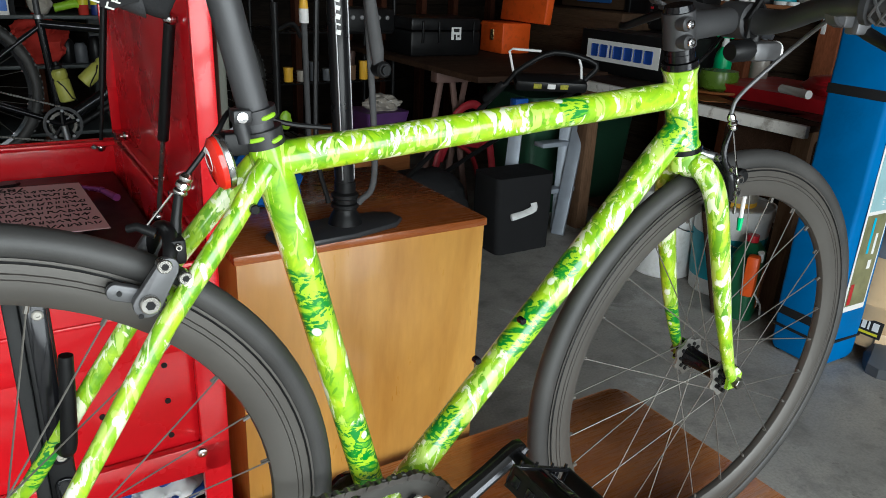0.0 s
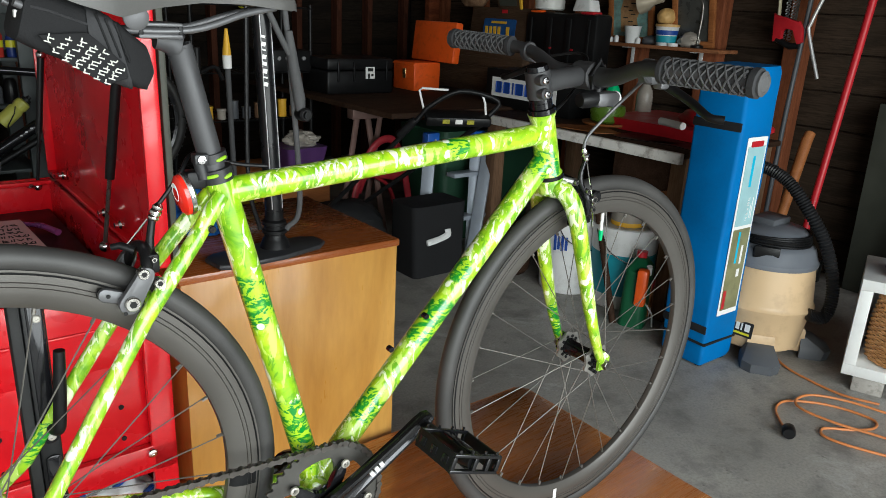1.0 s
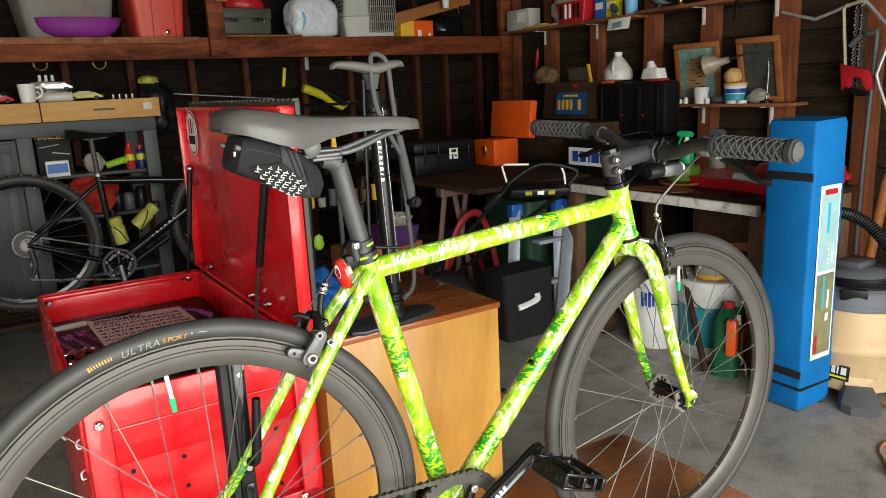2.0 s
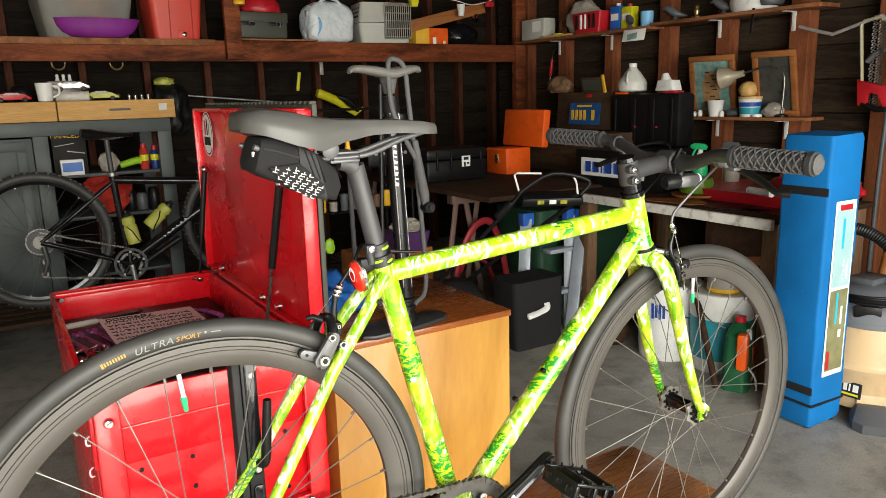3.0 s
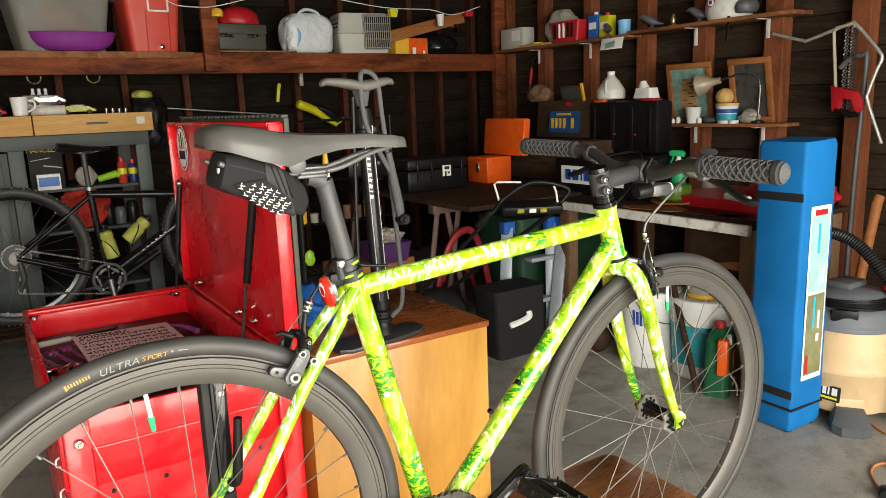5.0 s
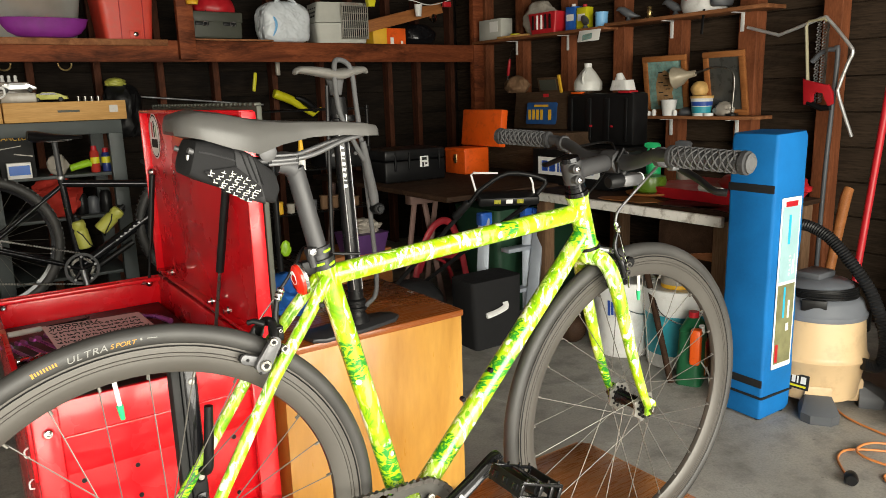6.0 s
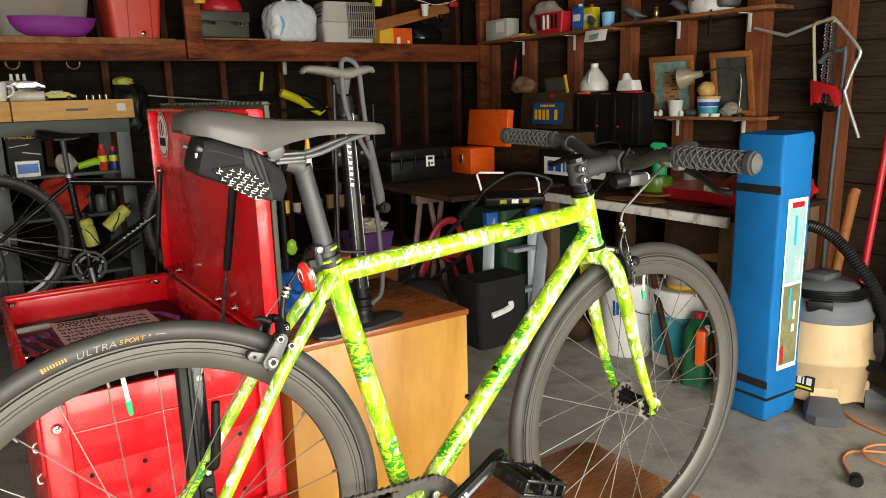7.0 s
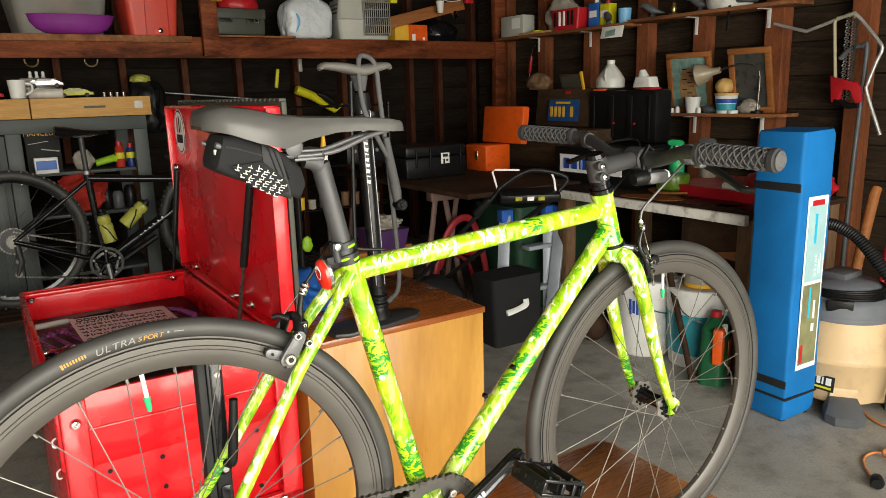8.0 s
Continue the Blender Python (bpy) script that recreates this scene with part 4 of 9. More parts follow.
# rear lamp
lamp_m = Matrix.Translation((0.268, -0.004, 0.719)) @ pose(0, 0, 0, 0, -102, 0) @ pose(0, 0, 0, 5) @ Matrix.Diagonal((1.4, 1.0, 0.9, 1))
bm = bmesh.new()
lathe(bm, [(0.014, -0.002), (0.0175, 0.001), (0.0180, 0.006), (0.0172, 0.007)], lamp_m, 28)
rl = part("rear_light", bm, "steel", bike, "oval rear light with red lens and silver rim")
bm = bmesh.new()
lathe(bm, [(0.0172, 0.006), (0.0168, 0.012), (0.0125, 0.0165), (0.006, 0.0175), (0.0, 0.0175)], lamp_m, 28)
lens = part("lens", bm, "red_lens", rl, "red lens")
bm = bmesh.new()
lathe(bm, [(0.0062, 0.0172), (0.0072, 0.0178), (0.0082, 0.0166)], lamp_m @ pose(0.004, 0, 0), 20)
part("lens_ring", bm, "white_plastic", lens)
bm = bmesh.new()
box(bm, (0.276, 0.0, 0.733), (0.022, 0.018, 0.020), 0.003)
part("bracket", bm, "black", rl)
# white brushed strokes along the top tube
rng = random.Random(21)
for i in range(15):
    x0 = 0.338 + 0.0098 * i + rng.uniform(-0.001, 0.001)
    if i in (6, 7):
        continue
    pts = []
    for k, f in enumerate((0.0, 0.5, 1.0)):
        x = x0 + rng.uniform(-0.003, 0.004) + 0.004 * f
        a = radians(8 + 58 * (f if i % 3 else 1 - f) + rng.uniform(-8, 8))
        c = Vector((x, 0, 0.715 + 0.0733 * (x - 0.304)))
        pts.append(c + Vector((0, -0.0142 * math.cos(a), 0.0142 * math.sin(a))))
    bm = bmesh.new()
    tube(bm, curve_pts(pts, 4), [0.0018, 0.0026, 0.0029, 0.0026, 0.0018], 8)
    part("painted_stroke", bm, "white", bike)
# bolts on the frame
for p in ((0.5345, -0.0165, 0.4630), (0.5945, -0.0165, 0.5010), (0.281, -0.030, 0.682)):
    bm = bmesh.new()
    rod(bm, p, "y", 0.0044, 0.010, 12, 0.001)
    part("frame_bolt", bm, "black_gloss", bike)


# calipers


def hex_bolt(p, r, parent, axis=pose(0, 0, 0, 90), depth=0.005):
    """A round cap bolt with a hex socket, its head towards the near side."""
    bm = bmesh.new()
    lathe(bm, [(r * 0.95, -0.006), (r, 0), (r, depth - 0.001), (r * 0.86, depth)], Matrix.Translation(p) @ axis, 18)
    b = part("bolt", bm, "bolt_steel", parent)
    bm = bmesh.new()
    lathe(bm, [(r * 0.5, depth + 0.0002), (r * 0.5, depth + 0.0006), (0, depth + 0.0006)], Matrix.Translation(p) @ axis, 6)
    part("socket", bm, "black", b)
    return b


def arm_plate(a, b, ra, rb, y, thick):
    """A flat arm in the x, z plane with round ends at a and b."""
    (ax, az), (bx, bz) = a, b
    d = math.atan2(bz - az, bx - ax)
    out = [(ax + ra * math.cos(d + t), az + ra * math.sin(d + t)) for t in [math.pi / 2 + math.pi * i / 8 for i in range(9)]]
    out += [(bx + rb * math.cos(d + t), bz + rb * math.sin(d + t)) for t in [-math.pi / 2 + math.pi * i / 8 for i in range(9)]]
    return plate(out, thick, Matrix.Translation((0, y, 0)) @ pose(0, 0, 0, 90), 0.0012)


def rear_caliper():
    bm = bmesh.new()
    tube(bm, curve_pts([(0.205, 0.036, 0.600), (0.204, 0.036, 0.630), (0.210, 0.024, 0.655), (0.214, 0.0, 0.662), (0.212, -0.022, 0.655), (0.206, -0.033, 0.640)], 5), [0.005, 0.006, 0.0065, 0.007, 0.0065, 0.0055], 12)
    box(bm, (0.217, -0.012, 0.650), (0.014, 0.030, 0.022), 0.003)
    cal = part("brake_caliper", bm, "black", bike, "black and grey dual pivot rear brake")
    arm = part("brake_arm", arm_plate((0.1875, 0.6125), (0.2065, 0.6425), 0.0115, 0.0085, -0.030, 0.008), "shoe_grey", cal, "grey alloy brake arm")
    part("pad_holder", arm_plate((0.166, 0.6235), (0.206, 0.609), 0.0075, 0.006, -0.021, 0.007), "shoe_grey", cal)
    part("far_arm", arm_plate((0.1875, 0.6125), (0.2065, 0.6425), 0.0115, 0.0085, 0.038, 0.008), "shoe_grey", cal)
    for s in (-1, 1):
        bm = bmesh.new()
        box(bm, (0.186, s * 0.0165, 0.616), (0.056, 0.008, 0.011), 0.003, Matrix.Translation((0.186, 0, 0.616)) @ Matrix.Rotation(radians(19), 4, "Y") @ Matrix.Translation((-0.186, 0, -0.616)))
        part("brake_pad", bm, "black", cal)
    for x, z in ((0.168, 0.6228), (0.205, 0.6095), (0.1815, 0.6040)):
        bm = bmesh.new()
        rod(bm, (x, -0.0290 if x != 0.1815 else -0.0384, z), "y", 0.0022, 0.0014, 10)
        part("hole", bm, "black", cal)
    hex_bolt((0.1890, -0.038, 0.6140), 0.0082, cal)
    hex_bolt((0.2035, -0.034, 0.6440), 0.0062, cal)
    hex_bolt((0.2190, -0.034, 0.6310), 0.0058, cal)
    hex_bolt((0.2170, -0.027, 0.6560), 0.0030, cal)
    part("cable_arm", pipe((0.219, -0.006, 0.655), (0.2225, 0.0, 0.672), (0.2265, 0.0, 0.6930), r=[0.0055, 0.0045, 0.004], seg=12), "black", cal)
    part("far_cable_arm", pipe((0.205, 0.0, 0.660), (0.192, 0.006, 0.666), (0.184, 0.010, 0.664), r=[0.0050, 0.0042, 0.0038], seg=12), "black", cal)
    bm = bmesh.new()
    tube(bm, [(0.2265 + 0.0008 * i, 0, 0.692 + 0.0016 * i) for i in range(12)], [0.0048, 0.0062, 0.0062, 0.0048, 0.0064, 0.0064, 0.0064, 0.0050, 0.0060, 0.0060, 0.0044, 0.0036], 14)
    part("barrel_adjuster", bm, "chrome", cal, "silver barrel adjuster")
    part("inner_cable", pipe((0.2215, 0.0, 0.694), (0.197, 0.004, 0.664), r=0.0012, seg=6), "chrome", cal)
    return cal


def front_caliper():
    bm = bmesh.new()
    tube(bm, curve_pts([(0.898, 0.034, 0.618), (0.894, 0.037, 0.650), (0.886, 0.022, 0.672), (0.884, 0.0, 0.672), (0.888, -0.020, 0.668), (0.898, -0.034, 0.650), (0.906, -0.033, 0.620)], 5), [0.006, 0.0075, 0.0085, 0.009, 0.008, 0.007, 0.006], 12)
    cal = part("brake_caliper", bm, "black_gloss", bike, "black and silver dual pivot front brake")
    part("cable_arm", pipe((0.890, -0.030, 0.712), (0.882, -0.031, 0.690), (0.884, -0.032, 0.672), (0.895, -0.034, 0.655), (0.900, -0.035, 0.634), (0.910, -0.035, 0.618), r=[0.003, 0.0045, 0.005, 0.0055, 0.0045, 0.003], seg=10, smooth=4), "black_gloss", cal)
    part("pivot_arm", pipe((0.858, -0.014, 0.680), (0.870, -0.020, 0.676), (0.884, -0.022, 0.673), (0.897, -0.026, 0.662), r=[0.005, 0.006, 0.006, 0.005], seg=10, smooth=3), "silver", cal)
    bm = bmesh.new()
    tube(bm, [(0.883 + 0.0010 * i, -0.030, 0.7305 - 0.0021 * i) for i in range(11)], [0.0034, 0.0046, 0.0056, 0.0056, 0.0046, 0.0066, 0.0066, 0.0048, 0.0054, 0.0054, 0.0038], 14)
    part("barrel_adjuster", bm, "chrome", cal, "silver barrel adjuster")
    part("inner_cable", pipe((0.893, -0.031, 0.708), (0.907, -0.039, 0.650), (0.912, -0.040, 0.622), (0.919, -0.036, 0.598), r=0.0013, seg=6), "chrome", cal)
    part("cable_end", pipe((0.916, -0.037, 0.608), (0.919, -0.036, 0.598), r=0.0021, seg=8), "chrome", cal)
    bm = bmesh.new()
    rod(bm, (0.920, -0.033, 0.648), "y", 0.0105, 0.014, 18, 0.003)
    part("release_knob", bm, "black", cal)
    hex_bolt((0.908, -0.040, 0.646), 0.0066, cal)
    hex_bolt((0.909, -0.039, 0.6295), 0.0056, cal)
    hex_bolt((0.876, -0.027, 0.675), 0.0045, cal)
    hex_bolt((0.893, -0.038, 0.661), 0.0042, cal)
    for s in (-1, 1):
        bm = bmesh.new()
        box(bm, (0.905, s * 0.0175, 0.604), (0.050, 0.009, 0.011), 0.003)
        part("brake_pad", bm, "black", cal)
    return cal


rear_caliper()
front_caliper()
part("brake_cable", pipe((0.2345, 0.0, 0.709), (0.248, 0.002, 0.724), (0.262, 0.004, 0.742), (0.285, 0.022, 0.758), (0.33, 0.024, 0.742), (0.37, 0.014, 0.737), r=0.0025, seg=8, smooth=6), "black", bike)
for x in (0.45, 0.58, 0.74):
    bm = bmesh.new()
    box(bm, (x, -0.002, 0.7055 + 0.0733 * (x - 0.304)), (0.012, 0.008, 0.006), 0.002)
    part("cable_guide", bm, "paint", bike)


# wheels
def spoke_mesh(side, lean_way, flange, half):
    a = lean_way * radians(62)
    bm = bmesh.new()
    tube(bm, [(flange * math.sin(a), side * half, flange * math.cos(a)), (0, side * 0.003, 0.272)], 0.0009, 5)
    lathe(bm, [(0.0022, 0.262), (0.0022, 0.275)], None, 6)
    return finish(bm, "spoke", "spoke")


def wheel(centre, flange, half, count, name_label):
    bm = bmesh.new()
    lathe(bm, [(0.306, -0.0115), (0.312, -0.0115), (0.309, -0.008), (0.309, 0.008), (0.312, 0.0115), (0.306, 0.0115), (0.290, 0.0125), (0.278, 0.0105), (0.2705, 0.0055), (0.2690, 0.0), (0.2705, -0.0055), (0.278, -0.0105), (0.290, -0.0125)], Matrix.Translation(centre) @ AX["y"], 96, True)
    wh = part("wheel", bm, "rim", bike, name_label)
    bm = bmesh.new()
    prof = [(0.3215 + 0.0142 * math.cos(t), 0.0138 * math.sin(t)) for t in [2 * math.pi * i / 14 for i in range(14)]]
    lathe(bm, prof, Matrix.Translation(centre) @ AX["y"], 96, True)
    part("tyre", bm, "rubber", wh, "black slick road tyre")
    bm = bmesh.new()
    for s in (-1, 1):
        lathe(bm, [(0.3075, s * 0.0126), (0.3085, s * 0.0132), (0.3095, s * 0.0126), (0.3085, s * 0.0120)], Matrix.Translation(centre) @ AX["y"], 96, True)
    part("rim_seam", bm, "black", wh)
    for r in (0.2985, 0.2935):
        bm = bmesh.new()
        lathe(bm, [(r, -0.0122), (r + 0.0006, -0.0130), (r + 0.0012, -0.0122)], Matrix.Translation(centre) @ AX["y"], 96, True)
        part("rim_line", bm, "rim_groove", wh)
    bm = bmesh.new()
    lathe(bm, [(0.006, -half - 0.018), (0.010, -half - 0.016), (0.011, -half - 0.004), (0.017, -half - 0.002), (0.017, -half + 0.006), (0.0145, -half + 0.012), (0.0135, 0), (0.0145, half - 0.012), (0.017, half - 0.006), (0.017, half + 0.002), (0.011, half + 0.004), (0.010, half + 0.016), (0.006, half + 0.018)], Matrix.Translation(centre) @ AX["y"], 28)
    hub = part("hub", bm, "black_gloss", wh, "black hub with drilled silver flanges")
    for s in (-1, 1):
        bm = bmesh.new()
        rim = [(flange + 0.0015 + 0.0035 * math.cos(7 * t) if math.cos(7 * t) > -0.4 else flange + 0.0001, t) for t in [2 * math.pi * i / 70 for i in range(70)]]
        slab(bm, [(r * math.cos(t), r * math.sin(t)) for r, t in rim], 0.0045, Matrix.Translation(centre + Vector((0, s * half + 0.00225, 0))) @ pose(0, 0, 0, 90), 0.0012)
        part("flange", bm, "hub_alloy", wh, "grey drilled flange")
        bm = bmesh.new()
        for k in range(10):
            a = 2 * math.pi * k / 10
            rod(bm, centre + Vector(((flange - 0.007) * math.cos(a), s * (half + 0.0030), (flange - 0.006) * math.sin(a))), "y", 0.0032, 0.014, 8)
        part("flange_hole", bm, "black", wh)
    kinds = [spoke_mesh(s, w, flange, half) for s, w in ((-1, 1), (1, 1), (-1, -1), (1, -1))]
    for k in range(count):
        ob = new("spoke", kinds[k % 4])
        ob.parent = wh
        ob.matrix_basis = Matrix.Translation(centre) @ Matrix.Rotation(2 * math.pi * (k + 0.3) / count, 4, "Y")
    return wh


rear = wheel(RW, 0.024, 0.032, 28, "grey deep rim rear wheel")
front_w = wheel(FW, 0.027, 0.034, 28, "grey deep rim front wheel")
bm = bmesh.new()
rod(bm, FW, "y", 0.0045, 0.128, 12)
for s in (-1, 1):
    rod(bm, FW + Vector((0, s * 0.059, 0)), "y", 0.0085, 0.010, 6, 0.001)
part("axle", bm, "dark_steel", front_w)
bm = bmesh.new()
rod(bm, RW, "y", 0.0045, 0.150, 12)
for s in (-1, 1):
    rod(bm, RW + Vector((0, s * 0.072, 0)), "y", 0.0085, 0.010, 6, 0.001)
part("axle", bm, "dark_steel", rear)
valve = part("valve", pipe((0.001, 0, 0.628), (0.005, 0, 0.588), r=0.003, seg=8), "white_plastic", rear, "valve with green cap")
part("valve_cap", pipe((0.0045, 0, 0.591), (0.0065, 0, 0.571), r=[0.0045, 0.003], seg=8), "bright_green", rear)
part("valve", pipe((0.985, 0, 0.604), (0.986, 0, 0.566), r=0.003, seg=8), "white_plastic", front_w)
part("valve_cap", pipe((0.986, 0, 0.572), (0.987, 0, 0.553), r=[0.0045, 0.003], seg=8), "bright_green", front_w)
# sprocket side of the rear hub
bm = bmesh.new()
for k, (r, y) in enumerate(((0.034, -0.046), (0.030, -0.041), (0.026, -0.036))):
    rod(bm, RW + Vector((0, y, 0)), "y", r, 0.003, 32)
for k in range(17):
    a = 2 * math.pi * k / 17
    box(bm, (0, 0, 0.036), (0.006, 0.003, 0.008), 0, Matrix.Translation(RW + Vector((0, -0.046, 0))) @ Matrix.Rotation(a, 4, "Y"))
part("sprocket", bm, "black_gloss", rear, "black rear sprocket")

# dark joint across the rear rim
bm = bmesh.new()
lathe(bm, [(0.3055, -0.0122), (0.2900, -0.0130), (0.2780, -0.0110), (0.2715, -0.0062)], Matrix(), 160)
for f in list(bm.faces):
    c = f.calc_center_median()
    if abs(math.atan2(c.y, c.x)) > radians(2.6) or len(f.verts) > 4:
        bm.faces.remove(f)
bmesh.ops.delete(bm, geom=[v for v in bm.verts if not v.link_faces], context="VERTS")
bmesh.ops.solidify(bm, geom=list(bm.faces), thickness=-0.0006)
part("rim_joint", bm, "black", rear, "", Matrix.Translation(RW) @ Matrix.Rotation(radians(5), 4, "Y") @ AX["y"])
# tyre print


def on_tyre(centre, deg, r, y):
    a = radians(deg)
    return centre + Vector((r * math.cos(a), y, r * math.sin(a)))


def tyre_print(wh, centre, start, specs):
    for deg, width, height, material in specs:
        bm = bmesh.new()
        box(bm, (0, 0, 0), (width * 0.62, 0.0006, height * 0.85))
        p = on_tyre(centre, start - deg, 0.3225, -0.0139)
        part("printed_bar", bm, material, wh, "", Matrix.Translation(p) @ Matrix.Rotation(radians(-(start - deg) + 90), 4, "Y") @ pose(0, 0, 0, -4), False)


specs = [(0 + 0.62 * i, 0.0030 if i else 0.0045, 0.0056 if i else 0.0074, "print_ochre") for i in range(9)] + [(22.8, 0.004, 0.0035, "print_grey"), (25.2, 0.020, 0.0014, "print_grey")]
tyre_print(rear, RW, 110.5, specs)


def tyre_word(word, start, step, size, material, wide):
    """Slanted letters set one by one round the tyre's side."""
    for i, ch in enumerate(word):
        a = radians(start - step * (i + 0.5))
        out, along = Vector((math.cos(a), 0, math.sin(a))), Vector((math.sin(a), 0, -math.cos(a)))
        m = Matrix((along, out, Vector((0, -1, 0)))).transposed().to_4x4()
        writing(ch, size, material, rear, Matrix.Translation(RW + out * 0.3200 + Vector((0, -0.0137, 0))) @ m, 0.0004, "letter", wide, 0.28)


tyre_word("ULTRA", 103.4, 1.72, 0.0120, "print_grey", 1.2)
tyre_word("SPORT", 94.5, 1.16, 0.0084, "print_ochre", 1.2)
tyre_print(front_w, FW, 92, [(d - 12, a, b * 0.8, "print_ochre") for d, a, b, c in specs if d < 6])
bm = bmesh.new()
box(bm, (0.928, -0.0125, 0.050), (0.008, 0.001, 0.024), 0, None)
part("rim_sticker", bm, "white", front_w)

# drive
ring_c = BB + Vector((0, -0.045, 0))
teeth, ro, ARM0 = 46, 0.0935, 64.0
bm = bmesh.new()
k4 = teeth * 4
outer, inner = [], []
for k in range(k4):
    a = 2 * math.pi * k / k4
    outer.append((ro if k % 4 in (0, 1) else ro - 0.0055, a))
    inner.append((0.0700 - 0.024 * max(0.0, math.cos(5 * (a - radians(ARM0)))) ** 2, a))
lo = [[[bm.verts.new(ring_c + Vector((r * math.cos(a), y, r * math.sin(a)))) for r, a in loop] for loop in (outer, inner)] for y in (-0.002, 0.002)]
for i in range(k4):
    j = (i + 1) % k4
    for q in (0, 1):
        bm.faces.new((lo[q][0][i], lo[q][0][j], lo[q][1][j], lo[q][1][i]))
    for q in (0, 1):
        bm.faces.new((lo[0][q][i], lo[0][q][j], lo[1][q][j], lo[1][q][i]))
M["ring_alloy"] = plain("worn grey ring alloy", (0.085, 0.082, 0.075), 0.40, 0.5, 0.2, 30, 260, 0.05)
chainring = part("chainring", bm, "ring_alloy", bike, "dark grey toothed chainring")
# five armed spider with rounded windows between the arms
bm = bmesh.new()
spread = [(0.026 + 0.043 * max(0.0, math.cos(2.5 * (((a - radians(ARM0)) + math.pi / 5) % (2 * math.pi / 5) - math.pi / 5))) ** 7, a) for a in [2 * math.pi * i / 120 for i in range(120)]]
slab(bm, [(r * math.cos(a), r * math.sin(a)) for r, a in spread], 0.009, Matrix.Translation(ring_c + Vector((0, -0.003, 0))) @ pose(0, 0, 0, 90), 0.002)
spider = part("spider", bm, "black_gloss", bike, "glossy black five armed spider")
for k in range(5):
    a = radians(ARM0 + 72 * k)
    bm = bmesh.new()
    lathe(bm, [(0.0062, 0), (0.0062, 0.003), (0.0036, 0.0036), (0.0030, 0.0005), (0.0, 0.0005)], Matrix.Translation(ring_c + Vector((0.066 * math.cos(a), -0.0115, 0.066 * math.sin(a)))) @ pose(0, 0, 0, 90), 14)
    part("chainring_bolt", bm, "flange_alloy", chainring)


def crank(p0, p1, side):
    bm = bmesh.new()
    p0, p1 = Vector(p0), Vector(p1)
    d = (p1 - p0).normalized()
    across = d.cross(Vector((0, 1, 0))).normalized()
    along = [(-0.018, 0.010), (-0.010, 0.0175), (0.0, 0.0205), (0.022, 0.0180), (0.060, 0.0150), (0.130, 0.0128), (0.165, 0.0138), (0.178, 0.0125), (0.186, 0.0070)]
    near = p1 - p0
    rings = []
    for f, w in along:
        c = p0 + near * (f / near.length)
        rings.append([bm.verts.new(c + across * (w * u) + Vector((0, side * v, 0))) for u, v in ((-1, -0.004), (-1, 0.003), (-0.75, 0.0075), (-0.45, 0.0080), (-0.2, 0.0052), (0.25, 0.0052), (0.5, 0.0080), (0.78, 0.0075), (1, 0.003), (1, -0.004), (0.6, -0.007), (-0.6, -0.007))])
    for r0, r1 in zip(rings, rings[1:]):
        for i in range(12):
            bm.faces.new((r0[i], r0[(i + 1) % 12], r1[(i + 1) % 12], r1[i]))
    bm.faces.new(rings[0])
    bm.faces.new(rings[-1][::-1])
    bmesh.ops.recalc_face_normals(bm, faces=bm.faces)
    c = part("crank_arm", bm, "crank_alloy", bike, "polished black alloy crank arm")
    bm = bmesh.new()
    rod(bm, p0 + Vector((0, side * 0.006, 0)), "y", 0.0105, 0.008, 20, 0.002)
    part("crank_bolt", bm, "dark_steel", c)
    return c


ca = crank((0.409, -0.068, 0.276), (0.553, -0.080, 0.374), -1)
crank((0.409, 0.068, 0.272), (0.265, 0.080, 0.174), 1)
for k in range(3):
    bm = bmesh.new()
    box(bm, (0.009 * k - 0.009, 0, 0), (0.006, 0.003, 0.009), 0.0004, Matrix.Translation((0.476, -0.0800, 0.3215)) @ pose(0, 0, 0, 0, -34, 0))
    part("printed_bar", bm, "white", ca)


